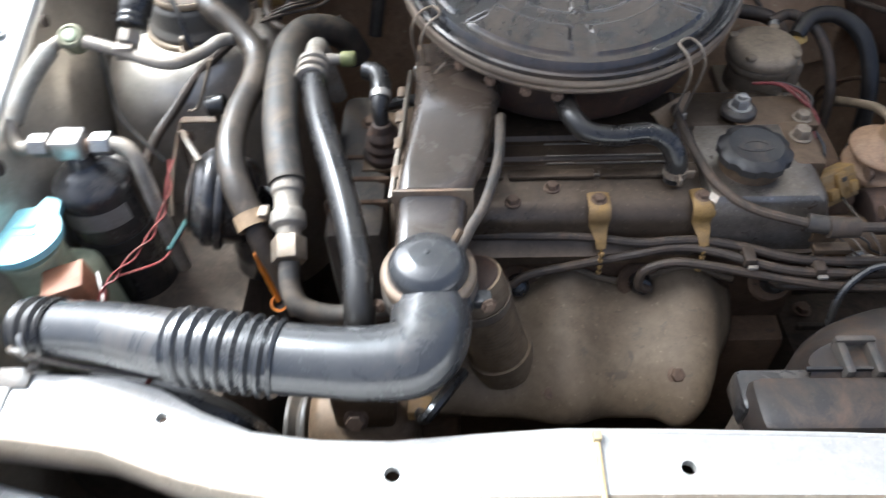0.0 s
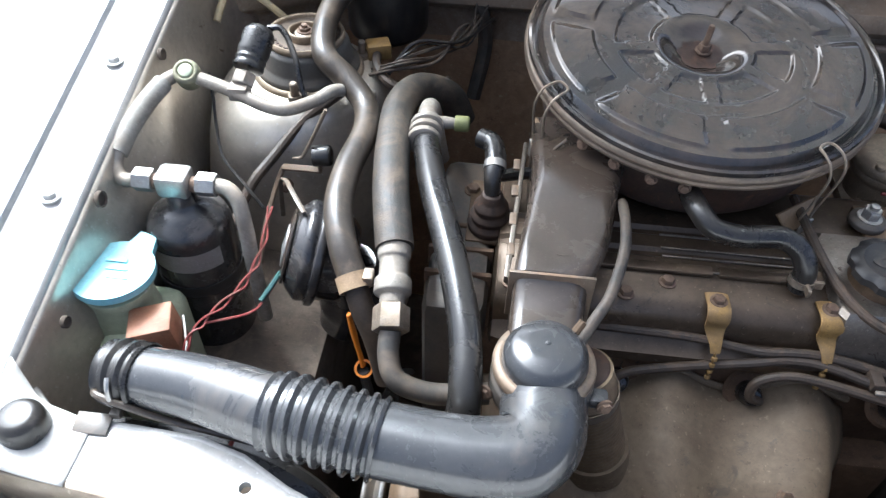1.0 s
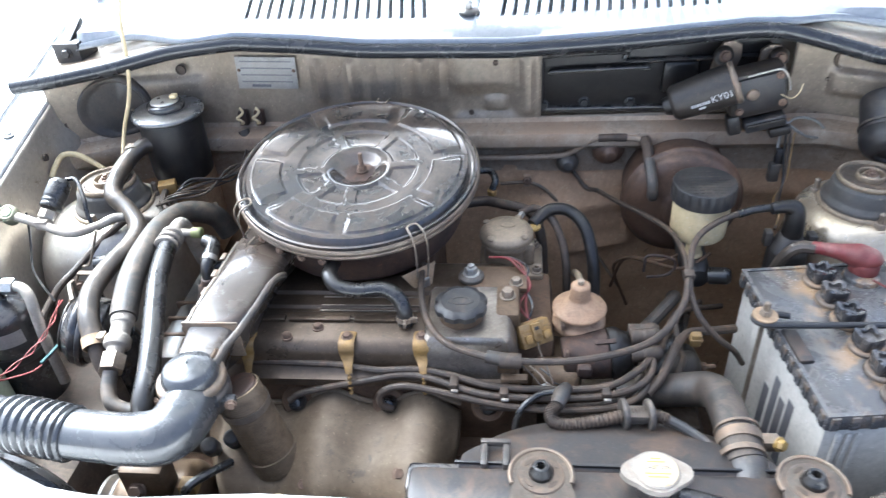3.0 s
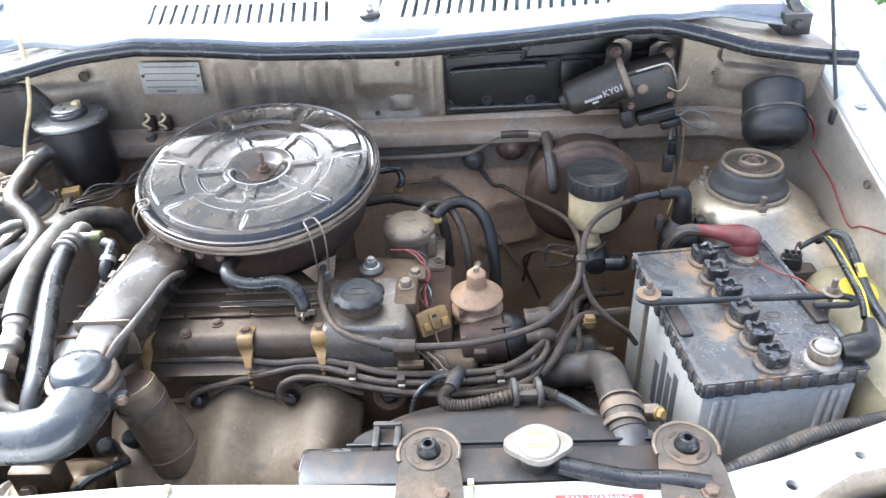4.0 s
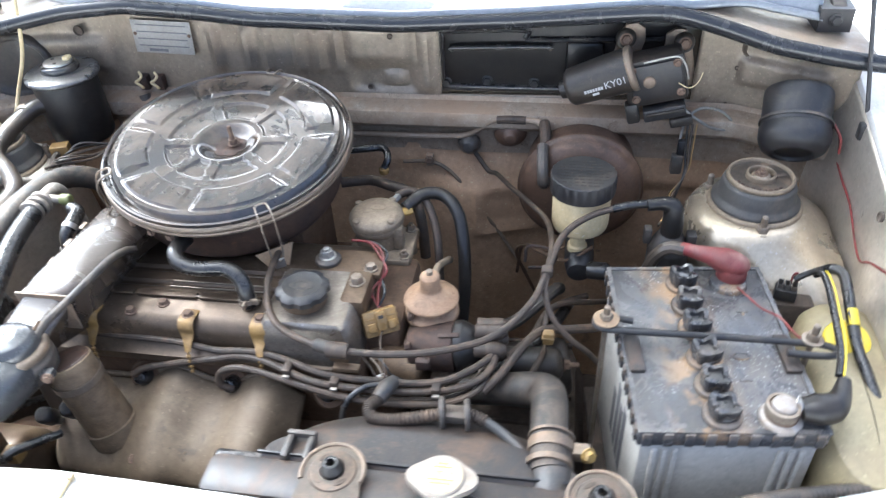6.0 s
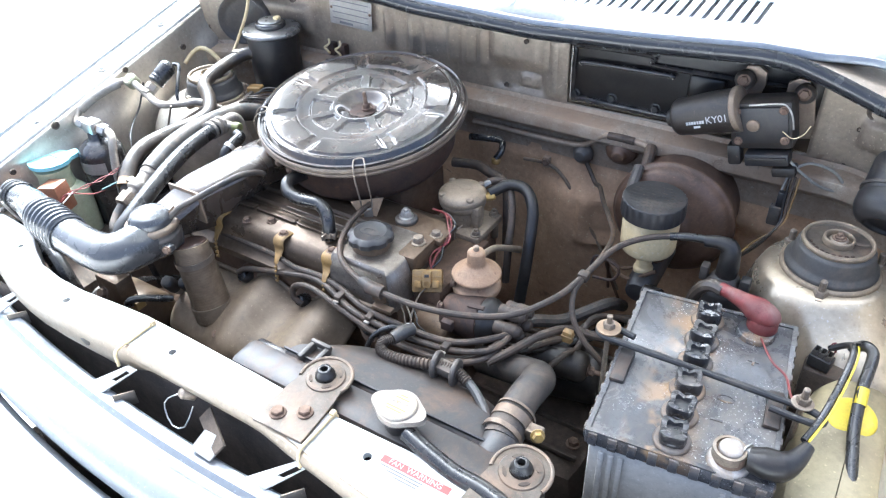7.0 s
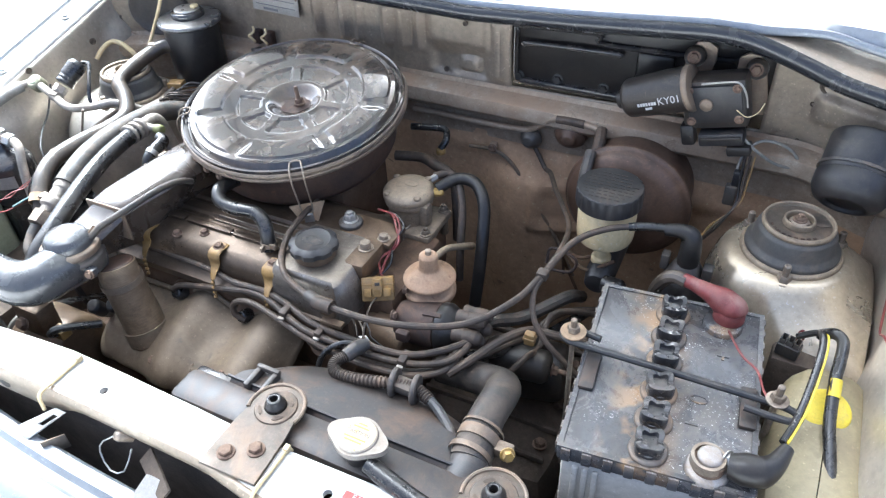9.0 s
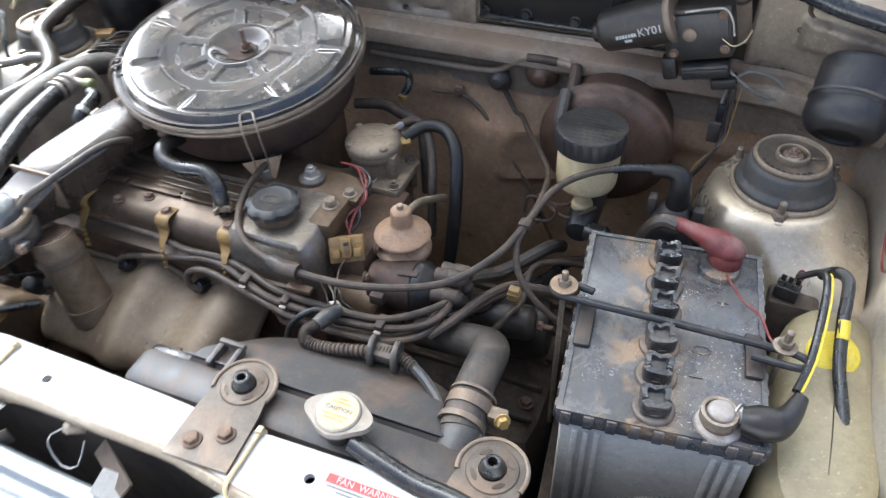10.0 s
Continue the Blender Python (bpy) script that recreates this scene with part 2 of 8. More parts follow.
rust_bolt = surf("rust_bolt", (0.2, 0.135, 0.09), (0.11, 0.07, 0.048), 0.6, metal=0.3, bump=0.3, scale=80)
brass = surf("brass", (0.55, 0.37, 0.10), (0.42, 0.27, 0.08), 0.4, metal=0.5, bump=0.08, scale=50, dust=0.25)
yellow_clip = surf("yellow_clip", (0.342, 0.204, 0.0562), (0.257, 0.152, 0.045), 0.45, bump=0.08, scale=50, dust=0.3, dust_col=(0.2, 0.14, 0.085))
yellow_plastic = surf("yellow_plastic", (0.323, 0.188, 0.048), (0.246, 0.14, 0.036), 0.5, bump=0.08, scale=50, dust=0.35, dust_col=(0.22, 0.165, 0.10))
bright_yellow = surf("bright_yellow", (0.7, 0.54, 0.03), (0.62, 0.48, 0.04), 0.4, bump=0.03, scale=40, dust=0.1)
cream_tank = surf("cream_tank", (0.66, 0.53, 0.30), (0.56, 0.43, 0.22), 0.45, bump=0.04, scale=12, dust=0.25, dust_col=(0.42, 0.34, 0.22), spots=0.1, spot_col=(0.4, 0.3, 0.18), wear=0.4)
coolant_plastic = surf("coolant_plastic", (0.33, 0.275, 0.155), (0.27, 0.22, 0.12), 0.4, bump=0.04, scale=12, dust=0.25, dust_col=(0.22, 0.17, 0.105), wear=0.5)
washer_tank = surf("washer_tank", (0.55, 0.6, 0.42), (0.46, 0.5, 0.34), 0.45, bump=0.04, scale=14, dust=0.25, wear=0.4)
blue_cap = surf("blue_cap", (0.30, 0.60, 0.66), (0.26, 0.54, 0.60), 0.35, bump=0.03, scale=30)
red_plastic = surf("red_plastic", (0.2, 0.032, 0.03), (0.14, 0.025, 0.023), 0.35, bump=0.06, scale=40, dust=0.35, dust_col=(0.25, 0.15, 0.12))
red_wire = surf("red_wire", (0.224, 0.024, 0.0224), (0.16, 0.0192, 0.0176), 0.4, bump=0.03, scale=60, dust=0.2)
green_wire = surf("green_wire", (0.03, 0.088, 0.077), (0.024, 0.066, 0.066), 0.4, bump=0.03, scale=60)
green_alloy = surf("green_alloy", (0.30, 0.295, 0.19), (0.22, 0.21, 0.14), 0.4, metal=0.3, bump=0.06, scale=50, dust=0.2, dust_col=(0.2, 0.16, 0.1))
green_cap = surf("green_cap", (0.26, 0.27, 0.09), (0.2, 0.21, 0.075), 0.4, bump=0.05, scale=50, dust=0.2, dust_col=(0.2, 0.17, 0.1))
orange_plastic = surf("orange_plastic", (0.612, 0.198, 0.012), (0.54, 0.165, 0.012), 0.4, bump=0.03, scale=60)
brown_relay = surf("brown_relay", (0.33, 0.14, 0.07), (0.27, 0.11, 0.055), 0.5, bump=0.05, scale=40, dust=0.2)
battery_case = surf("battery_case", (0.56, 0.532, 0.475), (0.493, 0.465, 0.412), 0.45, bump=0.04, scale=14, dust=0.25, dust_col=(0.33, 0.28, 0.22), spots=0.1, spot_col=(0.25, 0.20, 0.15), wear=0.4)
battery_lid = surf("battery_lid", (0.05, 0.051, 0.055), (0.115, 0.113, 0.114), 0.15, bump=0.1, scale=24, dust=0.3, dust_col=(0.2, 0.17, 0.135), spots=0.55, spot_col=(0.016, 0.016, 0.018), spot_scale=2.2, rough2=0.34, wear=0.85)
battery_channel = surf("battery_channel", (0.07, 0.066, 0.064), (0.13, 0.105, 0.08), 0.3, bump=0.1, scale=30, dust=0.38, dust_col=(0.36, 0.23, 0.12), spots=0.3, spot_col=(0.05, 0.045, 0.045))
worn_alloy = surf("worn_alloy", (0.305, 0.274, 0.237), (0.224, 0.191, 0.152), 0.3, metal=0.85, bump=0.08, scale=26, dust=0.16, dust_col=(0.15, 0.095, 0.055), spots=0.4, spot_col=(0.06, 0.038, 0.024))
lead = surf("lead", (0.42, 0.39, 0.36), (0.32, 0.26, 0.20), 0.45, metal=0.4, bump=0.15, scale=70, dust=0.2)
label_metal = surf("label_metal", (0.321, 0.307, 0.281), (0.285, 0.266, 0.24), 0.4, metal=0.2, bump=0.02, scale=30, dust=0.2, wear=0.4)
ink_dark = surf("ink_dark", (0.10, 0.10, 0.11), (0.14, 0.13, 0.13), 0.6, bump=0.0)
ink_white = surf("ink_white", (0.45, 0.444, 0.432), (0.396, 0.39, 0.372), 0.6, bump=0.0)
label_red = surf("label_red", (0.65, 0.07, 0.06), (0.58, 0.06, 0.05), 0.5, bump=0.0)
preheat_foil = surf("preheat_foil", (0.124, 0.0793, 0.0401), (0.0866, 0.056, 0.0281), 0.5, bump=0.35, scale=40, dust=0.5, dust_col=(0.281, 0.203, 0.122), spots=0.2, spot_col=(0.07, 0.055, 0.042))
gloss_black = surf("gloss_black", (0.02, 0.02, 0.022), (0.03, 0.029, 0.03), 0.12, bump=0.04, scale=25, dust=0.25, dust_col=(0.16, 0.13, 0.10), rough2=0.28, coat=0.3)
cap_label = surf("cap_label", (0.5, 0.43, 0.29), (0.46, 0.39, 0.25), 0.85, bump=0.02, scale=50, spots=0.5, spot_col=(0.5, 0.22, 0.05))
pipe_foam = surf("pipe_foam", (0.30, 0.285, 0.25), (0.22, 0.205, 0.175), 0.55, bump=0.15, scale=40, dust=0.3, dust_col=(0.25, 0.20, 0.15))
hose_dusty = surf("hose_dusty", (0.0281, 0.0249, 0.0218), (0.0456, 0.0392, 0.0328), 0.4, bump=0.3, scale=36, dust=0.36, dust_col=(0.153, 0.115, 0.08), spots=0.45, spot_col=(0.02, 0.018, 0.016), rough2=0.6)
reg_alloy = surf("reg_alloy", (0.345, 0.27, 0.181), (0.241, 0.184, 0.122), 0.4, metal=0.3, bump=0.12, scale=30, dust=0.35, dust_col=(0.25, 0.19, 0.13), spots=0.3, spot_col=(0.10, 0.07, 0.045))
rust_tan = surf("rust_tan", (0.37, 0.225, 0.125), (0.27, 0.165, 0.095), 0.5, bump=0.12, scale=50, dust=0.3, dust_col=(0.38, 0.27, 0.17), spots=0.3, spot_col=(0.16, 0.085, 0.045))
gasket_tan = surf("gasket_tan", (0.34, 0.232, 0.132), (0.25, 0.17, 0.098), 0.6, bump=0.1, scale=50, dust=0.3, dust_col=(0.4, 0.28, 0.17))
concrete = surf("concrete", (0.70, 0.68, 0.64), (0.60, 0.58, 0.54), 0.9, bump=0.3, scale=3.0, spots=0.15, spot_col=(0.45, 0.42, 0.38))
leaf_mat = surf("leaf", (0.07, 0.14, 0.03), (0.11, 0.19, 0.04), 0.5, bump=0.0, scale=4.0)
bark = surf("bark", (0.16, 0.11, 0.07), (0.10, 0.07, 0.05), 0.9, bump=0.4, scale=20)
glass_mat = surf("windscreen_glass", (0.03, 0.04, 0.045), (0.03, 0.04, 0.045), 0.05, bump=0.0, rough2=0.05)



def battery_grime(m):
    """White flecks in patches and a dried brown spill along the filler caps."""
    nt = m.node_tree
    n, l = nt.nodes, nt.links
    b = n["Principled BSDF"]
    old = b.inputs["Base Color"].links[0].from_socket
    tc = n.new("ShaderNodeTexCoord")

    def noise_at(scale, detail, lo, hi):
        t = n.new("ShaderNodeTexNoise")
        t.inputs["Scale"].default_value, t.inputs["Detail"].default_value = scale, detail
        r = n.new("ShaderNodeMapRange")
        r.inputs["From Min"].default_value, r.inputs["From Max"].default_value = lo, hi
        l.new(tc.outputs["Object"], t.inputs["Vector"])
        l.new(t.outputs["Fac"], r.inputs["Value"])
        return r.outputs["Result"]

    def math_of(op, a, c):
        x = n.new("ShaderNodeMath")
        x.operation = op
        x.use_clamp = True
        for sock, v in ((x.inputs[0], a), (x.inputs[1], c)):
            if isinstance(v, bpy.types.NodeSocket):
                l.new(v, sock)
            else:
                sock.default_value = v
        return x.outputs[0]

    def over(f, a, c):
        x = n.new("ShaderNodeMix")
        x.data_type = "RGBA"
        l.new(f, x.inputs["Factor"])
        l.new(a, x.inputs["A"])
        x.inputs["B"].default_value = (*c, 1.0)
        return x.outputs["Result"]

    sx = n.new("ShaderNodeSeparateXYZ")
    l.new(tc.outputs["Object"], sx.inputs[0])
    off = n.new("ShaderNodeMath")
    off.operation = "ADD"
    off.inputs[1].default_value = 0.018
    l.new(sx.outputs["X"], off.inputs[0])
    ab = n.new("ShaderNodeMath")
    ab.operation = "ABSOLUTE"
    l.new(off.outputs[0], ab.inputs[0])
    near = n.new("ShaderNodeMapRange")
    near.inputs["From Min"].default_value, near.inputs["From Max"].default_value = 0.042, 0.008
    near.inputs["To Max"].default_value = 0.85
    l.new(ab.outputs[0], near.inputs["Value"])
    spill = math_of("MULTIPLY", near.outputs["Result"], noise_at(34, 8, 0.47, 0.60))
    col = over(spill, old, (0.34, 0.22, 0.115))
    flecks = math_of("MULTIPLY", noise_at(480, 3, 0.625, 0.69), noise_at(24, 6, 0.47, 0.62))
    col = over(flecks, col, (0.62, 0.60, 0.56))
    l.new(col, b.inputs["Base Color"])


battery_grime(battery_lid)


# ---- builders ----
def mesh_of(name, bm, material, smooth=True, sharp=35):
    me = bpy.data.meshes.new(name)
    bmesh.ops.recalc_face_normals(bm, faces=bm.faces)
    bm.to_mesh(me)
    bm.free()
    me.materials.append(material)
    if smooth and len(me.polygons):
        me.polygons.foreach_set("use_smooth", [True] * len(me.polygons))
        me.set_sharp_from_angle(angle=radians(sharp))
    return me


def part(name, bm, material, parent, label="", at=None, smooth=True):
    """One mesh under a thing or a part; at: its pose in its parent's space."""
    ob = new(name, mesh_of(name, bm, material, smooth))
    ob.parent = parent
    if at is not None:
        ob.matrix_basis = at
    if label:
        ob["label"] = label
    return ob


def again(ob, parent, at):
    """The same part once more."""
    o = ob.copy()
    scene.collection.objects.link(o)
    o.parent = parent
    o.matrix_basis = at
    return o


def thing(name, at, label, category, group="", kind=""):
    if not isinstance(at, Matrix):
        at = Matrix.Translation(at)
    e = new(name)
    e.empty_display_size = 0.03
    e.matrix_basis = at
    return tagged(e, label, category, group, kind)


def solid(name, bm, material, at, label, category, group="", kind=""):
    ob = new(name, mesh_of(name, bm, material))
    if at is not None:
        ob.matrix_basis = at if isinstance(at, Matrix) else Matrix.Translation(at)
    return tagged(ob, label, category, group, kind)


def box(sx, sy, sz, bevel=0.0, at=None, seg=2):
    """A box on its base, centred in x and y."""
    bm = bmesh.new()
    bmesh.ops.create_cube(bm, size=1.0)
    bmesh.ops.transform(bm, matrix=Matrix.Translation((0, 0, sz / 2)) @ Matrix.Diagonal((sx, sy, sz, 1)), verts=bm.verts)
    if bevel:
        bmesh.ops.bevel(bm, geom=bm.edges[:], offset=bevel, segments=seg, affect="EDGES", profile=0.5)
    if at is not None:
        bmesh.ops.transform(bm, matrix=at, verts=bm.verts)
    return bm


def lathe(profile, segs=24, at=None, bm=None):
    """Turn a list of (radius, height) round z."""
    bm = bm or bmesh.new()
    rings = []
    for r, z in profile:
        if r < 1e-6:
            rings.append([bm.verts.new((0, 0, z))])
        else:
            rings.append([bm.verts.new((r * math.cos(2 * math.pi * k / segs), r * math.sin(2 * math.pi * k / segs), z)) for k in range(segs)])
    for a, c in zip(rings, rings[1:]):
        for k in range(segs):
            q = (k + 1) % segs
            f = [a[k % len(a)], a[q % len(a)], c[q % len(c)], c[k % len(c)]]
            f = list(dict.fromkeys(f))
            if len(f) > 2:
                bm.faces.new(f)
    for ring in (rings[0], rings[-1]):
        if len(ring) > 2 and profile[0] != profile[-1]:
            bm.faces.new(ring)
    if at is not None:
        bmesh.ops.transform(bm, matrix=at, verts=[v for ring in rings for v in ring])
    return bm


def fillet(profile, r=0.002):
    """Soften the corners of a (radius, height) profile."""
    out = [profile[0]]
    for a, p, c in zip(profile, profile[1:], profile[2:]):
        a, p, c = Vector(a), Vector(p), Vector(c)
        for q in (a, c):
            d = q - p
            if d.length > 1e-6:
                out.append(tuple(p + d.normalized() * min(r, d.length * 0.4)))
            if q is a:
                out.append(tuple(p * 0.7 + (a + c) * 0.15) if (a - p).length < r else tuple(p + ((a - p).normalized() + (c - p).normalized()) * min(r, (a - p).length * 0.4, (c - p).length * 0.4) * 0.3))
    return out + [profile[-1]]


def prism(outline, z0, z1, holes=(), bevel=0.0):
    """A plate from a flat outline, with holes cut through it."""
    bm = bmesh.new()
    loops = [outline, *holes]
    edges, tops = [], []
    for lp in loops:
        vs = [bm.verts.new((x, y, z1)) for x, y in lp]
        tops.append(vs)
        edges += [bm.edges.new((vs[k], vs[(k + 1) % len(vs)])) for k in range(len(vs))]
    if holes:
        bmesh.ops.triangle_fill(bm, use_beauty=True, use_dissolve=False, edges=edges)
    else:
        bm.faces.new(tops[0])
    top_faces = bm.faces[:]
    low = {v: bm.verts.new((v.co.x, v.co.y, z0)) for v in bm.verts[:]}
    for f in top_faces:
        bm.faces.new([low[v] for v in reversed(f.verts)])
    for vs in tops:
        for k in range(len(vs)):
            q = (k + 1) % len(vs)
            bm.faces.new((vs[k], vs[q], low[vs[q]], low[vs[k]]))
    if bevel:
        es = [e for e in bm.edges if len(e.link_faces) == 2 and e.calc_face_angle(0) > 0.8 and all(abs(v.co.z - z1) < 1e-6 for v in e.verts)]
        bmesh.ops.bevel(bm, geom=es, offset=bevel, segments=2, affect="EDGES", profile=0.5)
    return bm


def circle(x, y, r, n=12, rx=None, turn=0.0):
    rx = rx or r
    c, s = math.cos(turn), math.sin(turn)
    out = []
    for k in range(n):
        a = 2 * math.pi * k / n
        u, v = rx * math.cos(a), r * math.sin(a)
        out.append((x + u * c - v * s, y + u * s + v * c))
    return out


def smooth_line(pts, per=6):
    p = [Vector(q) for q in pts]
    p = [2 * p[0] - p[1], *p, 2 * p[-1] - p[-2]]
    out = []
    for i in range(1, len(p) - 2):
        for k in range(per):
            t = k / per
            a, b_, c, d = p[i - 1], p[i], p[i + 1], p[i + 2]
            out.append(0.5 * (2 * b_ + (c - a) * t + (2 * a - 5 * b_ + 4 * c - d) * t * t + (3 * b_ - a - 3 * c + d) * t ** 3))
    out.append(p[-2])
    return out


def sweep(pts, r, sides=10, per=6, ribs=0, rib=0.0, bm=None, ends=True, flat=1.0):
    """A tube along a smooth line; r: one radius, or one for each point. ribs: corrugations along it."""
    bm = bm or bmesh.new()
    line = smooth_line(pts, per)
    n = len(line)
    rs = [r] * len(pts) if isinstance(r, (int, float)) else list(r)
    rad = []
    for i in range(n):
        u = i / (n - 1) * (len(rs) - 1)
        k = min(int(u), len(rs) - 2)
        rad.append(rs[k] + (rs[k + 1] - rs[k]) * (u - k))
    if ribs:
        dense = ribs * 4
        l2, r2 = [], []
        for i in range(dense + 1):
            u = i / dense * (n - 1)
            k = min(int(u), n - 2)
            l2.append(line[k].lerp(line[k + 1], u - k))
            r2.append(rad[k] + (rad[k + 1] - rad[k]) * (u - k) + (rib if i % 4 in (0, 1) else -rib) * (1 if 0 < i < dense else 0))
        line, rad, n = l2, r2, dense + 1
    tang = [(line[min(i + 1, n - 1)] - line[max(i - 1, 0)]).normalized() for i in range(n)]
    up = Vector((0, 0, 1)) if abs(tang[0].z) < 0.9 else Vector((1, 0, 0))
    nor = (up - tang[0] * up.dot(tang[0])).normalized()
    rings = []
    for i in range(n):
        nor = (nor - tang[i] * nor.dot(tang[i])).normalized()
        bi = tang[i].cross(nor)
        rings.append([bm.verts.new(line[i] + (nor * math.cos(2 * math.pi * k / sides) * flat + bi * math.sin(2 * math.pi * k / sides)) * rad[i]) for k in range(sides)])
    for a, c in zip(rings, rings[1:]):
        for k in range(sides):
            q = (k + 1) % sides
            bm.faces.new((a[k], a[q], c[q], c[k]))
    if ends:
        bm.faces.new(rings[0])
        bm.faces.new(rings[-1])
    return bm


def hose(name, pts, r, material, label, category="hose", group="", parent=None, **kw):
    """A hose, pipe or wire: pts in the world, the object's origin at the first point."""
    o = Vector(pts[0])
    bm = sweep([Vector(p) - o for p in pts], r, **kw)
    if parent is not None:
        ob = part(name, bm, material, parent, label, at=parent.matrix_basis.inverted() @ Matrix.Translation(o))
        return ob
    return solid(name, bm, material, o, label, category, group)


def ring_band(r, w, t, at=None, segs=24):
    """A flat band of radius r, width w and thickness t round z."""
    return lathe([(r, 0), (r + t, 0), (r + t, w), (r, w), (r, 0)], segs, at)


def bolt_mesh(r=0.006, h=0.006, washer=True, stud=0.0, at=None):
    """A hexagonal bolt head on a washer."""
    bm = bmesh.new()
    if washer:
        lathe([(r * 1.45, 0), (r * 1.45, 0.0014), (r * 1.3, 0.0018), (0.0, 0.0018)], 14, None, bm)
    lathe([(r * 1.1, 0.0018), (r * 1.1, h * 0.8), (r * 0.95, h), (0.0, h)], 6, None, bm)
    if stud:
        lathe([(r * 0.55, h), (r * 0.55, h + stud * 0.9), (r * 0.4, h + stud), (0.0, h + stud)], 10, None, bm)
    if at is not None:
        bmesh.ops.transform(bm, matrix=at, verts=bm.verts)
    return bm


def aim(p, axis, roll=0.0):
    """A pose at p whose z looks along axis."""
    q = Vector(axis).to_track_quat("Z", "Y").to_matrix().to_4x4()
    return Matrix.Translation(p) @ q @ Matrix.Rotation(radians(roll), 4, "Z")


T = Matrix.Translation


def letters(text, size, material, parent, at, label="", depth=0.0002, name="lettering"):
    """Raised lettering in the built-in font, centred."""
    cu = bpy.data.curves.new("lettering", "FONT")
    cu.body, cu.size, cu.align_x, cu.align_y, cu.extrude = text, size, "CENTER", "CENTER", depth
    tmp = bpy.data.objects.new("lettering_source", cu)
    scene.collection.objects.link(tmp)
    me = bpy.data.meshes.new_from_object(tmp.evaluated_get(bpy.context.evaluated_depsgraph_get()))
    bpy.data.objects.remove(tmp)
    bpy.data.curves.remove(cu)
    me.materials.clear()
    me.materials.append(material)
    ob = new(name, me)
    ob.parent = parent
    ob.matrix_basis = at
    if label:
        ob["label"] = label
    return ob
# ---- the setting: ground and the car's body round the bay ----
def interp(x, table):
    if x <= table[0][0]:
        return table[0][1]
    for (a, va), (b_, vb) in zip(table, table[1:]):
        if x <= b_:
            return va + (vb - va) * (x - a) / (b_ - a)
    return table[-1][1]


def sstep(a, b_, x):
    t = max(0.0, min(1.0, (x - a) / (b_ - a)))
    return t * t * (3 - 2 * t)


def sheet(rows, bm=None, closed=False):
    """Join rows of points into a sheet."""
    bm = bm or bmesh.new()
    vs = [[bm.verts.new(p) for p in row] for row in rows]
    for a, c in zip(vs, vs[1:]):
        for k in range(len(a) - 1):
            bm.faces.new((a[k], a[k + 1], c[k + 1], c[k]))
    return bm


def thick(ob, t, offset=-1.0):
    m = ob.modifiers.new("thickness", "SOLIDIFY")
    m.thickness, m.offset = t, offset
    return ob


bm = bmesh.new()
bmesh.ops.create_grid(bm, x_segments=8, y_segments=8, size=400)
solid("ground", bm, concrete, (0, 0, 0), "pale dusty concrete yard under the car", "ground", kind="structure")


def edge_z(y):
    return 0.897 + 0.25 * (y - 0.22)


# inner wings with their flange, and the outer fenders
for side, word in ((-1, "left"), (1, "right")):
    rows, tops = [], []
    for k in range(41):
        y = 0.10 + 0.72 * k / 40
        z = edge_z(y)
        bulge = 0.012 * sstep(0.25, 0.32, y) * (1 - sstep(0.45, 0.52, y)) + 0.018 * sstep(0.66, 0.70, y) * (1 - sstep(0.76, 0.80, y))
        dent = lambda zz: bulge * sstep(0.72, 0.78, zz) * (1 - sstep(z - 0.07, z - 0.03, zz))
        prof = [(0.63, 0.30), (0.632, 0.55), (0.635, 0.70)] + [(0.638 - dent(z - 0.15 + 0.14 * i / 8) + 0.01 * i / 8, z - 0.15 + 0.14 * i / 8) for i in range(9)] + [(0.650, z - 0.004)]
        flange = [(0.650, z - 0.004), (0.654, z), (0.69, z + 0.002), (0.696, z + 0.0025), (0.7005, z + 0.003)]
        tops.append([(side * a, y, b_) for a, b_ in flange])
        rows.append([(side * a, y, b_) for a, b_ in prof])
    w = solid(f"inner_wing_{word}", sheet(rows), bay_paint, None, "grey-white painted inner wing with a bolted top flange", "body panel", kind="structure")
    thick(w, 0.0025, 0)
    thick(solid(f"wing_flange_{word}", sheet(tops), white_paint, None, "white painted bolted flange on top of the wing", "body panel", kind="structure"), 0.0025, 0)
    rows = []
    for k in range(31):
        y = -0.05 + 0.95 * k / 30
        z = edge_z(max(y, 0.12)) - 0.5 * max(0, 0.12 - y)
        prof = [(0.7012, z + 0.003), (0.704, z + 0.008), (0.72, z + 0.011), (0.76, z + 0.008), (0.80, z - 0.006), (0.83, z - 0.035), (0.845, z - 0.09), (0.85, z - 0.25), (0.85, 0.35)]
        rows.append([(side * a, y, b_) for a, b_ in prof])
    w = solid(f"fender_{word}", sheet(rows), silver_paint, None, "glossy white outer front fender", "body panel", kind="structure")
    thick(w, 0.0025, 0)

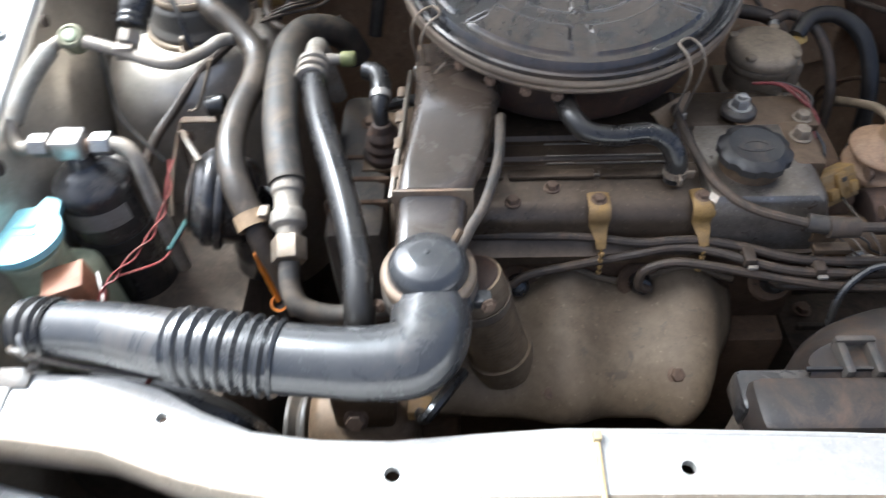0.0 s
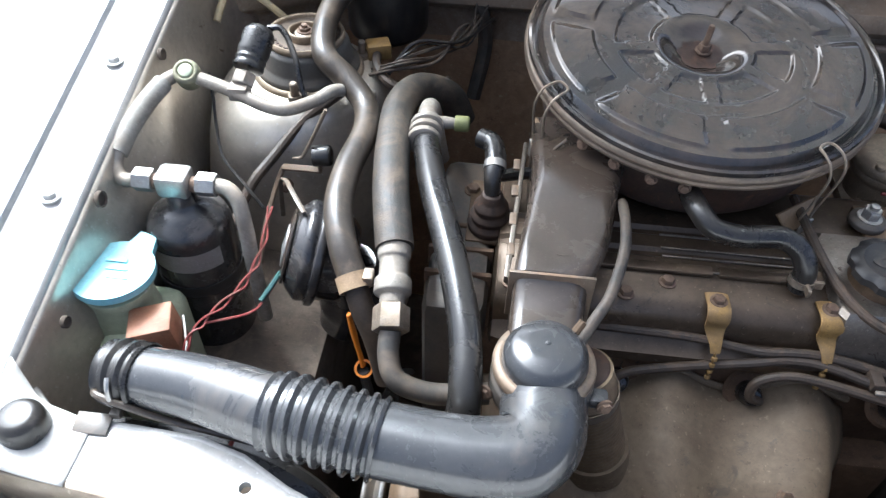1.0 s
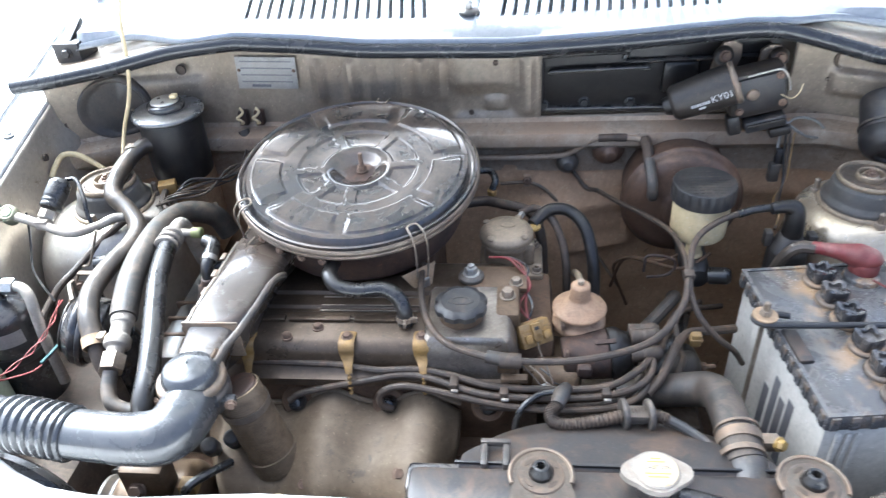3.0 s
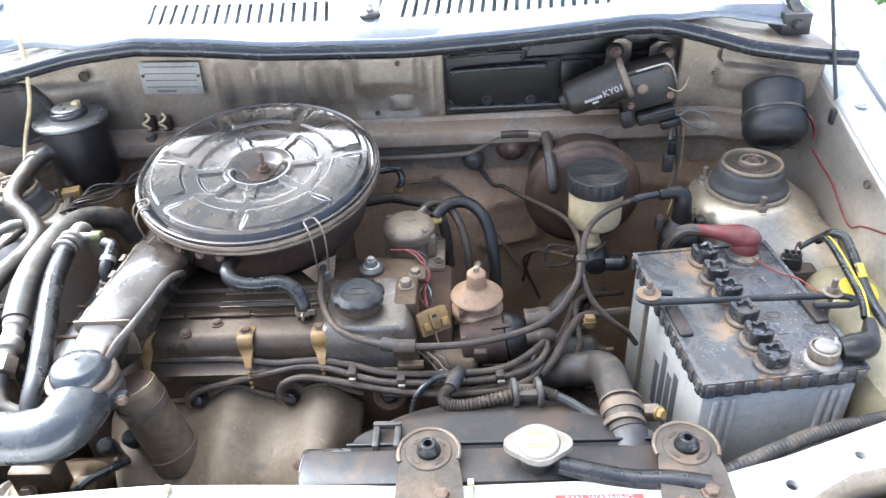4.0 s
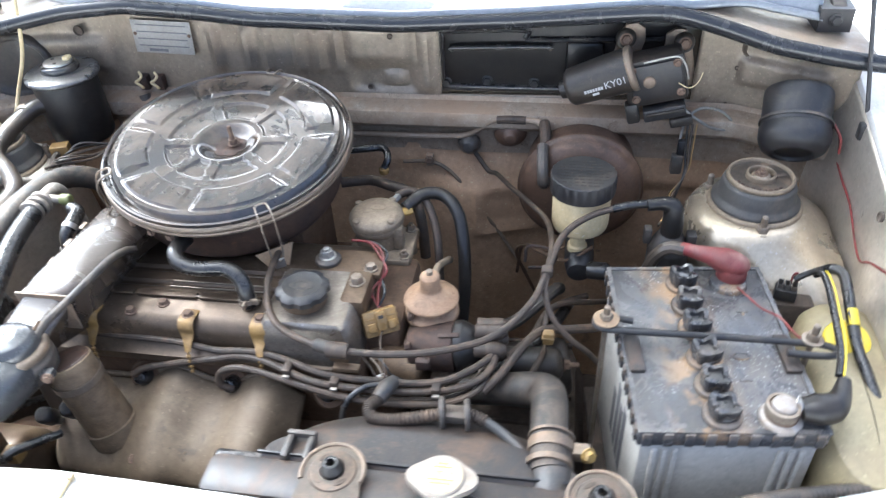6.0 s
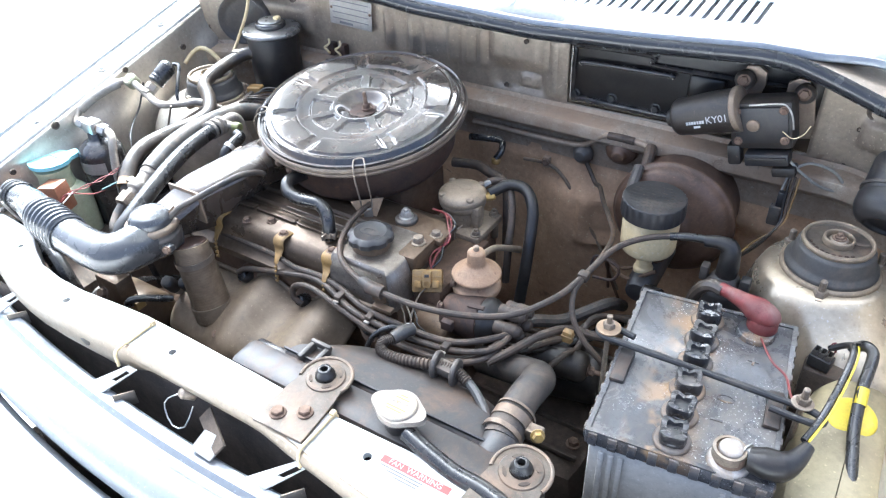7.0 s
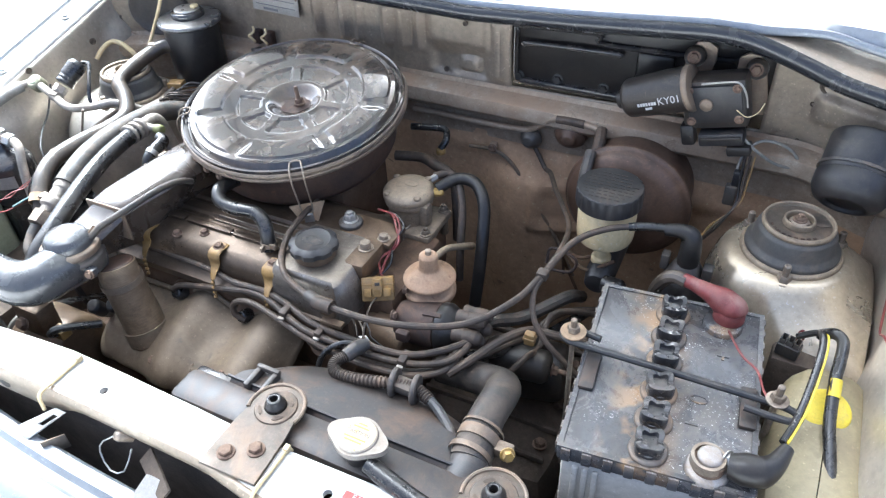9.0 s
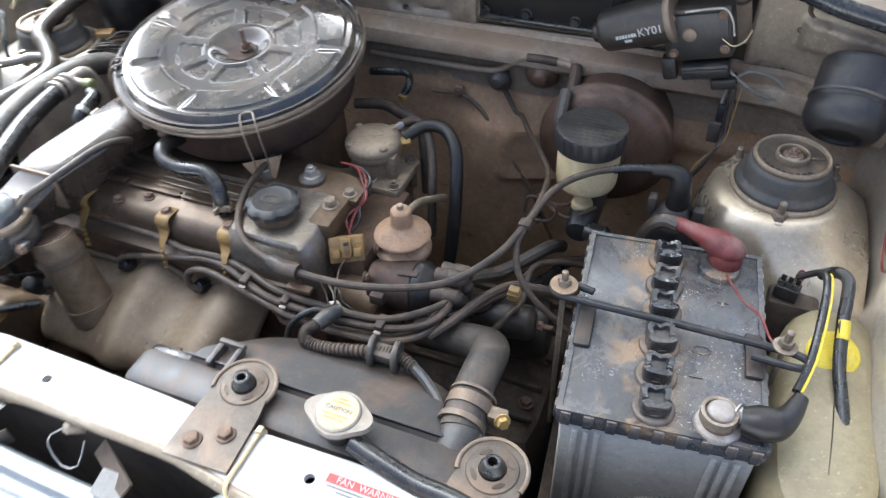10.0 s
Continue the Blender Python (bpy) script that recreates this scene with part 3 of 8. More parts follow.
# suspension towers with the rubber top mount and its studs
for side, word in ((-1, "left"), (1, "right")):
    tower = thing(f"strut_tower_{word}", (side * (0.534 if side > 0 else 0.53), 0.607 if side > 0 else 0.60, 0.543 if side > 0 else 0.55), "grey painted suspension tower with a rubber strut mount", "strut tower", kind="structure")
    rows = []
    for k in range(37):
        a = 2 * math.pi * k / 36
        row = []
        for r, z, wide in ((0.030, 0.351, 0.030), (0.062, 0.351, 0.063), (0.069, 0.349, 0.077), (0.077, 0.342, 0.092), (0.084, 0.329, 0.108), (0.0905, 0.306, 0.121), (0.095, 0.27, 0.129), (0.099, 0.22, 0.133), (0.102, 0.15, 0.135), (0.104, 0.0, 0.136)):
            if side > 0:
                flare = 1.0 + 0.55 * sstep(0.077, 0.099, r) * max(0.0, math.cos(a)) ** 1.5
                skirt = max(0.0, math.cos(a + 0.55)) ** 1.3
                r, z = r * (flare + 0.75 * skirt * sstep(0.084, 0.102, r)), z + 0.42 * skirt * (0.335 - z) * sstep(0.077, 0.095, r) * sstep(0.10, 0.25, z)
            else:
                r += (wide - r) * max(0.0, math.cos(a - 3.75)) ** 1.3
            x, y = r * math.cos(a), r * math.sin(a)
            if side * x > 0.098:
                x = side * (0.098 + (side * x - 0.098) * 0.08)
            row.append((x, y, z))
        rows.append(row)
    bm = sheet(rows)
    bmesh.ops.remove_doubles(bm, verts=bm.verts, dist=1e-5)
    part("dome", bm, tower_paint if side > 0 else bay_paint, tower)
    part("rubber_mount", lathe(fillet([(0.0, 0.35), (0.060, 0.35), (0.061, 0.360), (0.054, 0.366), (0.050, 0.384), (0.044, 0.388), (0.026, 0.388), (0.024, 0.372), (0.0, 0.372)]), 36), mount_rubber, tower, "grey dusty rubber top mount")
    part("mount_plate", lathe(fillet([(0.0, 0.386), (0.040, 0.386), (0.0425, 0.3865), (0.044, 0.390), (0.043, 0.3915), (0.0395, 0.3895), (0.0, 0.3895)], 0.0008), 44), mount_steel, tower, "dark dusty round steel plate")
    part("plate_rim", lathe(fillet([(0.0405, 0.389), (0.0455, 0.387), (0.0465, 0.391), (0.0445, 0.3945), (0.0415, 0.3935), (0.0405, 0.389)], 0.0008), 48), reg_alloy, tower, "worn tan turned rim")
    part("nut_cup", lathe(fillet([(0.0165, 0.388), (0.0205, 0.388), (0.020, 0.396), (0.018, 0.3975), (0.0165, 0.396), (0.0165, 0.388)], 0.0008), 36), reg_alloy, tower, "tan rolled cup")
    part("crescent_slot", prism(circle(0, 0, 0.0035, 14, 0.011), 0.3896, 0.3902), deep_grime, tower, at=T((0.027, 0.006, 0)) @ Matrix.Rotation(radians(12), 4, "Z"))
    part("base_ring", lathe(fillet([(0.059, 0.349), (0.066, 0.349), (0.0655, 0.354), (0.0625, 0.3565), (0.059, 0.356), (0.059, 0.349)], 0.001), 44), reg_alloy, tower, "worn tan metal ring")
    for k in range(9):
        a = radians(205 + 13 * k)
        part("stamped_bar", box(0.0045, 0.0025, 0.0008), rusty_black, tower, at=Matrix.Rotation(a, 4, "Z") @ T((0.0345, 0, 0.3896)) @ Matrix.Rotation(radians(90), 4, "Z"))
    part("nut_seat", lathe([(0.0, 0.389), (0.0125, 0.389), (0.012, 0.3935), (0.009, 0.395), (0.0, 0.395)], 24), steel, tower)
    part("center_nut", bolt_mesh(0.0065, 0.005, True, 0.003), rust_bolt, tower, at=T((0, 0, 0.3945)))
    st = part("stud_nut", bolt_mesh(0.0085, 0.010, True, 0.014), steel, tower, at=T((0.0, -0.067, 0.347)))
    again(st, tower, T((0.058, 0.034, 0.347)))
    again(st, tower, T((-0.058, 0.034, 0.347)))
    for piece in [o for o in bpy.data.objects if o.parent == tower and not o.name.startswith("dome")]:
        piece.matrix_basis = Matrix.Diagonal((0.89, 0.89, 1, 1)) @ piece.matrix_basis

# strip line over the firewall and the cowl behind it
STRIP_Z = [(-0.70, 1.052), (-0.61, 1.063), (-0.53, 1.072), (-0.44, 1.088), (-0.345, 1.098), (-0.25, 1.092), (-0.15, 1.082), (0.055, 1.077), (0.22, 1.085), (0.38, 1.097), (0.42, 1.096), (0.47, 1.084), (0.54, 1.066), (0.63, 1.056), (0.70, 1.05)]


def strip_y(x):
    return 0.725 - 0.04 * sstep(0.42, 0.66, abs(x))


def wall_y(x):
    return 0.77 - 0.06 * sstep(0.50, 0.66, abs(x))


def emboss(x, z):
    """Pressed ribs and panels of the upper firewall, in metres towards the front."""
    h = 0.0

    def pad(x0, x1, z0, z1, d, e=0.008):
        return d * sstep(x0 - e, x0 + e, x) * (1 - sstep(x1 - e, x1 + e, x)) * sstep(z0 - e, z0 + e, z) * (1 - sstep(z1 - e, z1 + e, z))

    for x0 in (-0.245, -0.195, -0.165, -0.115, -0.085, -0.055):
        h += pad(x0, x0 + 0.014, 0.985, 1.05, 0.008, 0.006)
    h += pad(-0.03, 0.06, 1.005, 1.058, 0.009) + pad(-0.028, 0.065, 0.955, 0.992, -0.008)
    h += pad(0.02, 0.05, 0.965, 0.985, 0.008, 0.005) + pad(0.075, 0.09, 0.96, 1.05, 0.007, 0.005)
    h += pad(-0.55, -0.42, 0.98, 1.03, 0.008) + pad(0.52, 0.62, 0.985, 1.02, 0.008, 0.005)
    return h


rows = []
for i in range(241):
    x = -0.652 + 1.304 * i / 240
    top = interp(x, STRIP_Z) - 0.006
    row = []
    for k in range(41):
        z = 0.90 + (top - 0.90) * k / 40
        row.append((x, wall_y(x) - emboss(x, z), z))
    rows.append(row)
bm = bmesh.new()
vs = [[bm.verts.new(p) for p in r] for r in rows]
RX0, RX1, RZ0, RZ1 = 0.101, 0.462, 0.953, 1.060
for a, c in zip(vs, vs[1:]):
    for k in range(40):
        m = (a[k].co + c[k + 1].co) / 2
        if RX0 < m.x < RX1 and RZ0 < m.z < interp(m.x, STRIP_Z) - 0.022:
            continue
        bm.faces.new((a[k], c[k], c[k + 1], a[k + 1]))
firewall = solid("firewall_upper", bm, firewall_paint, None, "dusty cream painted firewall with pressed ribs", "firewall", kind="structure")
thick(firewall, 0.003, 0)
# ledge and lower bulkhead
rows = []
for i in range(81):
    x = -0.66 + 1.32 * i / 80
    w = wall_y(x)
    wav = 0.004 * noise.noise((x * 9, 0, 0))
    rows.append([(x, w - 0.004, 0.952), (x, w - 0.006, 0.945), (x, w - 0.026, 0.9405), (x, w - 0.032, 0.937), (x, w - 0.034, 0.930), (x, w - 0.033, 0.916), (x, w - 0.026, 0.908), (x, w - 0.012, 0.903), (x, w - 0.008 + wav, 0.895), (x, w - 0.008 + wav, 0.86)])
solid("firewall_ledge", sheet(rows), ledge_paint, None, "dusty painted flange across the firewall", "firewall", kind="structure")
rows = []
for i in range(161):
    x = -0.66 + 1.32 * i / 160
    row = []
    for k in range(61):
        z = 0.87 - 0.55 * k / 60
        bulge = 0.03 * math.exp(-((x - 0.13) / 0.07) ** 2) * sstep(0.87, 0.80, z) + 0.012 * noise.noise((x * 7, z * 7, 1.3)) + 0.007 * sstep(0.012, 0.006, abs(max(abs(x - 0.205) - 0.045, abs(z - 0.765) - 0.040))) + 0.012 * sstep(0.030, 0.0, abs(z - 0.845 + 0.06 * (x - 0.1)))
        row.append((x, wall_y(x) - 0.006 - bulge * sstep(0.0, 0.08, 0.87 - z), z))
    rows.append(row)
solid("bulkhead_lower", sheet(rows), grimy_wall, None, "brown grimy lower bulkhead", "firewall", kind="structure")

# black heater intake panel set in the firewall opening
intake = thing("heater_intake_panel", (0.28, 0.795, 0.945), "shiny black plastic intake panel in the firewall opening", "intake panel")
part("panel", box(0.42, 0.006, 0.20, 0.002), bay_rubber, intake, at=T((0, 0, -0.04)))
part("border", sweep([(-0.176, -0.006, 0.006), (-0.176, -0.006, 0.088), (-0.168, -0.006, 0.096), (-0.06, -0.006, 0.100), (-0.052, -0.006, 0.092), (-0.046, -0.006, 0.086), (0.06, -0.006, 0.088), (0.165, -0.006, 0.092)], 0.0042, sides=10, per=4), gloss_black, intake)
part("long_ridge", sweep([(-0.160, -0.010, 0.0695), (-0.157, -0.012, 0.0735), (-0.09, -0.013, 0.0765), (-0.024, -0.012, 0.0775), (-0.020, -0.010, 0.0735)], 0.0040, sides=12, per=5), gloss_black, intake, "bright-edged pressed ridge")
part("lower_step", box(0.34, 0.010, 0.010, 0.003), gloss_black, intake, at=T((-0.01, -0.005, 0.004)))
part("raised_pad", box(0.052, 0.010, 0.050, 0.006), bay_rubber, intake, at=T((0.030, -0.006, 0.034)))
b0 = None
for x, z in ((-0.172, 0.016), (-0.172, 0.10), (-0.05, 0.106), (-0.04, 0.018), (-0.11, 0.02), (0.03, 0.03)):
    m = aim((x, -0.004, z), (0, -1, 0))
    b0 = again(b0, intake, m) if b0 else part("bolt", bolt_mesh(0.006, 0.006), black_plastic, intake, at=m)

# rubber weatherstrip and the cowl with its slots
xs = [-0.68 + 1.36 * i / 60 for i in range(61)]
pts = [(x, strip_y(x), interp(x, STRIP_Z) - 0.002) for x in xs]
solid("weatherstrip", sweep(pts, 0.0085, sides=12, per=2, flat=1.3), seal_rubber, None, "black rubber bonnet seal along the cowl edge", "weatherstrip", kind="structure")


def cowl_pt(x, v):
    z0 = interp(x, STRIP_Z)
    y = strip_y(x) + (0.006, 0.014, 0.022, 0.032, 0.062 + 0.10 * x * x, 0.124 + 0.10 * x * x, 0.19, 0.26)[v] + (0.052, 0.050, 0.048, 0.044, 0.03, 0.015, 0, 0)[v] * sstep(0.40, 0.54, abs(x))
    flat = 1.1045 + 0.03 * x * x
    lip = min(z0 + 0.011, flat + 0.004)
    z0 += 0.016 * sstep(0.42, 0.54, abs(x))
    lip = min(z0 + 0.011, flat + 0.004)
    zz = (z0 + 0.004, lip, lip - 0.001, max(lip - 0.006, flat - 0.010), flat, flat + 0.013, flat + 0.030, flat + 0.052)[v]
    return Vector((x, y, zz))


bm = bmesh.new()
cells = []
x = -0.602
while x < 0.59:
    slot = (-0.372 < x < -0.076) or (0.030 < x < 0.345)
    cells.append((x, x + 0.0105, False))
    cells.append((x + 0.0105, x + 0.0172, slot))
    x += 0.0172
for x0, x1, hole in cells:
    for v in range(7):
        if hole and v == 4:
            continue
        p = [cowl_pt(x0, v), cowl_pt(x1, v), cowl_pt(x1, v + 1), cowl_pt(x0, v + 1)]
        if v in (3, 4, 5):
            sk = 0.006 * (1 if x0 > 0 else -1)
            for q, vv in zip(p, (v, v, v + 1, v + 1)):
                q.x += sk * (vv - 4.5) * (1 if vv in (4, 5) else 0)
        bm.faces.new([bm.verts.new(q) for q in p])
bmesh.ops.remove_doubles(bm, verts=bm.verts, dist=2e-4)
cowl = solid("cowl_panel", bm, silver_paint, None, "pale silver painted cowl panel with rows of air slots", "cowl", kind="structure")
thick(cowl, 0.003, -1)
for sgn, word in ((-1, "left"), (1, "right")):
    rows = []
    for i in range(13):
        x = sgn * (0.38 + 0.28 * i / 12)
        rows.append([(x, strip_y(x) + dy, interp(x, STRIP_Z) + dz) for dy, dz in ((0.004, 0.0), (0.010, 0.003), (0.040, 0.004), (0.085, 0.002), (0.16, 0.0))])
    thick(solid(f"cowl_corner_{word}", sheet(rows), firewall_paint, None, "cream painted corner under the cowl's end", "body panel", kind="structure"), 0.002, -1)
rows = [[(x, y, z) for y, z in ((0.806, 1.078), (0.93, 1.090), (0.955, 1.105), (0.962, 1.142))] for x in (-0.66, 0.0, 0.66)]
solid("cowl_tray", sheet(rows), bonnet_paint, None, "pale painted drain tray under the cowl slots", "cowl", kind="structure")
nz = thing("washer_nozzle", (-0.004, 0.800, 1.1065), "small black washer nozzle on the white cowl", "nozzle")
part("base", lathe(fillet([(0, 0), (0.017, 0), (0.016, 0.004), (0.009, 0.007), (0, 0.008)]), 20), dusty_plastic, nz)
part("jet", lathe(fillet([(0, 0.006), (0.006, 0.006), (0.006, 0.016), (0.003, 0.019), (0, 0.019)], 0.001), 12), clean_steel, nz)
rows = [[(x, y, z - 0.03 * (x / 0.66) ** 2) for y, z in ((0.97, 1.165), (1.25, 1.36), (1.60, 1.58))] for x in (-0.66, -0.33, 0, 0.33, 0.66)]
solid("windscreen", sheet(rows), glass_mat, None, "dark sloping windscreen behind the cowl", "windscreen", kind="structure")

# the raised bonnet over the bay, held up by the stay rod
bonnet = thing("bonnet", T((0, 0.870, 1.262)) @ Matrix.Rotation(radians(-63), 4, "X"), "raised white bonnet with a pressed inner frame, propped open", "bonnet", kind="structure")
rows = [[(x, -0.97 * v, 0.022 * (1 - (x / 0.68) ** 2) - 0.02 * sstep(0.8, 1.0, v)) for v in [k / 12 for k in range(13)]] for x in [-0.67 + 1.34 * i / 20 for i in range(21)]]
thick(part("skin", sheet(rows), bonnet_paint, bonnet), 0.0015, 0)
for x in (-0.60, 0.60):
    part("side_rail", box(0.09, 0.90, 0.024, 0.008), bonnet_paint, bonnet, at=T((x, -0.48, -0.024)))
for y in (-0.06, -0.90):
    part("cross_rail", box(1.10, 0.10, 0.022, 0.008), bonnet_paint, bonnet, at=T((0, y, -0.022)))
for sgn in (-1, 1):
    part("diagonal_brace", box(0.07, 0.93, 0.018, 0.007), bonnet_paint, bonnet, at=T((sgn * 0.28, -0.48, -0.014)) @ Matrix.Rotation(radians(sgn * 30), 4, "Z"))
for sx in (-1, 1):
    part("hinge_arm", box(0.012, 0.02, 0.22, 0.004), bonnet_paint, bonnet, at=bonnet.matrix_basis.inverted() @ T((sx * 0.61, 0.86, 1.09)) @ Matrix.Rotation(radians(-6), 4, "X"))

# dark hinges at the cowl's ends
for sx in (-1, 1):
    hg = thing("cowl_bracket", (sx * 0.618, 0.768, 1.064), "black steel bracket at the end of the cowl", "bracket", "cowl brackets")
    part("base", prism([(-0.020, -0.018), (0.020, -0.018), (0.022, 0.03), (-0.022, 0.03)], 0, 0.030, (), 0.003), black_plastic, hg)
    part("arm", box(0.018, 0.060, 0.012, 0.003), black_plastic, hg, at=pose(sx * 0.004, 0.02, 0.030, 24, 0, 0))
    part("bolt", bolt_mesh(0.006, 0.006), black_plastic, hg, at=aim((0, -0.018, 0.016), (0, -1, 0)))

# slam panel over the radiator, with its holes
rear = [(-0.66, 0.215), (-0.63, 0.190), (-0.60, 0.182), (-0.56, 0.181), (-0.51, 0.178), (-0.475, 0.168), (-0.44, 0.149), (-0.40, 0.133), (-0.35, 0.126), (-0.30, 0.125), (-0.24, 0.130), (-0.18, 0.134), (-0.10, 0.133), (0.01, 0.130), (0.10, 0.126), (0.25, 0.130), (0.37, 0.135), (0.43, 0.152), (0.50, 0.178), (0.55, 0.196), (0.60, 0.212), (0.66, 0.23)]
front = [(-0.66, 0.143), (-0.58, 0.136), (-0.505, 0.126), (-0.45, 0.106), (-0.41, 0.097), (-0.36, 0.089), (-0.30, 0.087), (-0.20, 0.088), (-0.14, 0.089), (0.06, 0.088), (0.135, 0.076), (0.22, 0.067), (0.36, 0.074), (0.40, 0.086), (0.43, 0.104), (0.48, 0.132), (0.56, 0.150), (0.66, 0.165)]
hl = [circle(x, y, r) for x, y, r in ((-0.467, 0.147, 0.0045), (-0.298, 0.104, 0.0055), (-0.099, 0.108, 0.005), (0.194, 0.105, 0.005), (0.425, 0.123, 0.006), (0.50, 0.155, 0.005), (0.545, 0.168, 0.008))]
slam = thing("slam_panel", (0, 0, 0), "white painted radiator support panel with small holes", "body panel", kind="structure")
part("top", prism(front + rear[::-1], 0.855, 0.862, hl), white_paint, slam)
rows = []
for i in range(61):
    x = -0.66 + 1.32 * i / 60
    y = interp(x, front)
    drop = 0.024 + 0.030 * (1 - sstep(-0.20, -0.10, x)) + 0.020 * sstep(0.15, 0.30, x)
    rows.append([(x, y + 0.001, 0.8615), (x, y - 0.003, 0.860), (x, y - 0.006, 0.854), (x, y - 0.005, 0.862 - drop * 0.7), (x, y + 0.001, 0.862 - drop), (x, y + 0.014, 0.860 - drop)])
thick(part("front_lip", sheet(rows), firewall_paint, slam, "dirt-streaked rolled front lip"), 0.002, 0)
rows = [[(x, y - 0.001, 0.8615), (x, y + 0.003, 0.860), (x, y + 0.004, 0.855), (x, y + 0.004, 0.825)] for x, y in rear]
thick(part("rear_lip", sheet(rows), white_paint, slam), 0.002, 0)
rows = []
for i in range(15):
    u = i / 14
    x = -0.588 - 0.064 * u
    y0, y1 = interp(x, front) - 0.004, interp(x, rear)
    rows.append([(x, y0 + (y1 - y0) * k / 8, 0.8627 + (edge_z(y0 + (y1 - y0) * k / 8) - 0.0625 - 0.80) * u * u) for k in range(9)])
thick(part("corner_gusset", sheet(rows), white_paint, slam, "curved corner rising to the wing"), 0.002, 0)

part("lip_hole", lathe(fillet([(0, 0), (0.0115, 0), (0.011, 0.0012), (0, 0.0014)], 0.0004), 20), motor_black, slam, "dark round hole in the lip", at=aim((-0.243, 0.0825, 0.838), (0, -1, 0.05)))

# grille header ahead of the slam panel, and the nose below it
rows = []
for i in range(41):
    x = -0.72 + 1.44 * i / 40
    s = 0.10 * (x / 0.72) ** 2
    rows.append([(x, y + s, z) for y, z in ((0.053, 0.76), (0.053, 0.796), (0.049, 0.801), (0.036, 0.801), (0.030, 0.795), (0.020, 0.794), (0.014, 0.801), (0.000, 0.801), (-0.014, 0.794), (-0.022, 0.780), (-0.024, 0.762), (-0.012, 0.75))])
# Header and bumper carry the darkened paint in place of the bonnet's shade.
thick(solid("grille_header", sheet(rows), shaded_nose_paint, None, "pale painted header rail over the grille, shade put into its colour", "body panel", kind="structure"), 0.002, 0)
rows = []
for i in range(41):
    x = -0.75 + 1.5 * i / 40
    s = 0.13 * (x / 0.75) ** 2
    rows.append([(x, y + s, z) for y, z in ((-0.022, 0.67), (-0.030, 0.742), (-0.038, 0.752), (-0.062, 0.75), (-0.097, 0.73), (-0.117, 0.69), (-0.122, 0.58), (-0.10, 0.35))])
thick(solid("front_bumper", sheet(rows), shaded_nose_paint, None, "pale rounded front nose and bumper, shade put into its colour", "bumper", kind="structure"), 0.003, 0)
bridge = thing("header_bridge", (-0.142, 0.050, 0.800), "pale painted bridge bracket from header to slam panel", "bracket", "header bridges")
part("arm", prism([(-0.080, -0.006), (-0.046, -0.006), (0.006, 0.048), (-0.010, 0.048)], 0, 0.003, [[(-0.030, 0.022), (-0.023, 0.022), (-0.003, 0.041), (-0.010, 0.041)]], 0.0008), white_paint, bridge, at=Matrix.Rotation(radians(53), 4, "X"))
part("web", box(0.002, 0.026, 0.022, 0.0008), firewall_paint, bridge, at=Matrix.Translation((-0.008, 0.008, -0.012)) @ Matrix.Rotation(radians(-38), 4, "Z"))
for x, y in ((-0.40, 0.072), (0.132, 0.050), (0.40, 0.075)):
    copy_thing(bridge, T((x, y, 0.800)))
# bonnet catch pieces hanging in the gap
catch = thing("bonnet_catch", (-0.05, 0.085, 0.83), "dirty steel bonnet catch with a wire loop", "latch")
part("wire_loop", sweep([(-0.006, 0.0, 0.010), (-0.030, -0.012, -0.004), (-0.034, -0.018, -0.018), (-0.016, -0.026, -0.030), (0.002, -0.022, -0.026), (0.006, -0.006, -0.004)], 0.0010, sides=7, per=2), clean_steel, catch, "bright bent wire")
part("pivot", lathe(fillet([(0, -0.008), (0.007, -0.008), (0.007, 0.008), (0.004, 0.012), (0, 0.012)], 0.001), 14), steel, catch, at=aim((-0.004, 0.0, 0.006), (-0.5, -0.6, 0.5)))
part("arm", prism([(-0.012, -0.010), (0.050, -0.009), (0.052, 0.007), (-0.010, 0.010)], 0, 0.003, (), 0.0008), deep_grime, catch, at=Matrix.Translation((0.030, -0.006, -0.012)) @ Matrix.Rotation(radians(-28), 4, "Z") @ Matrix.Rotation(radians(40), 4, "X"))
part("tongue", prism([(-0.018, -0.012), (0.014, -0.014), (0.018, 0.002), (0.012, 0.014), (-0.012, 0.013)], 0, 0.003, (), 0.0008), label_metal, catch, "pale flat catch tongue", at=Matrix.Translation((0.052, -0.030, -0.018)) @ Matrix.Rotation(radians(35), 4, "X"))

# closing walls behind the grille and the bay's dark bottom
rows = [[(x, 0.10, z) for z in (0.30, 0.6, 0.83)] for x in (-0.63, 0.0, 0.63)]
solid("radiator_core", sheet(rows), deep_grime, None, "dark radiator core behind the grille", "radiator", kind="structure")
rows = [[(x, y, 0.36 + 0.03 * noise.noise((x * 5, y * 5, 0))) for y in (-0.1, 0.1, 0.3, 0.5, 0.8)] for x in (-0.70, -0.4, -0.1, 0.2, 0.5, 0.70)]
solid("bay_floor", sheet(rows), deep_grime, None, "dark oily splash tray below the engine", "tray", kind="structure")
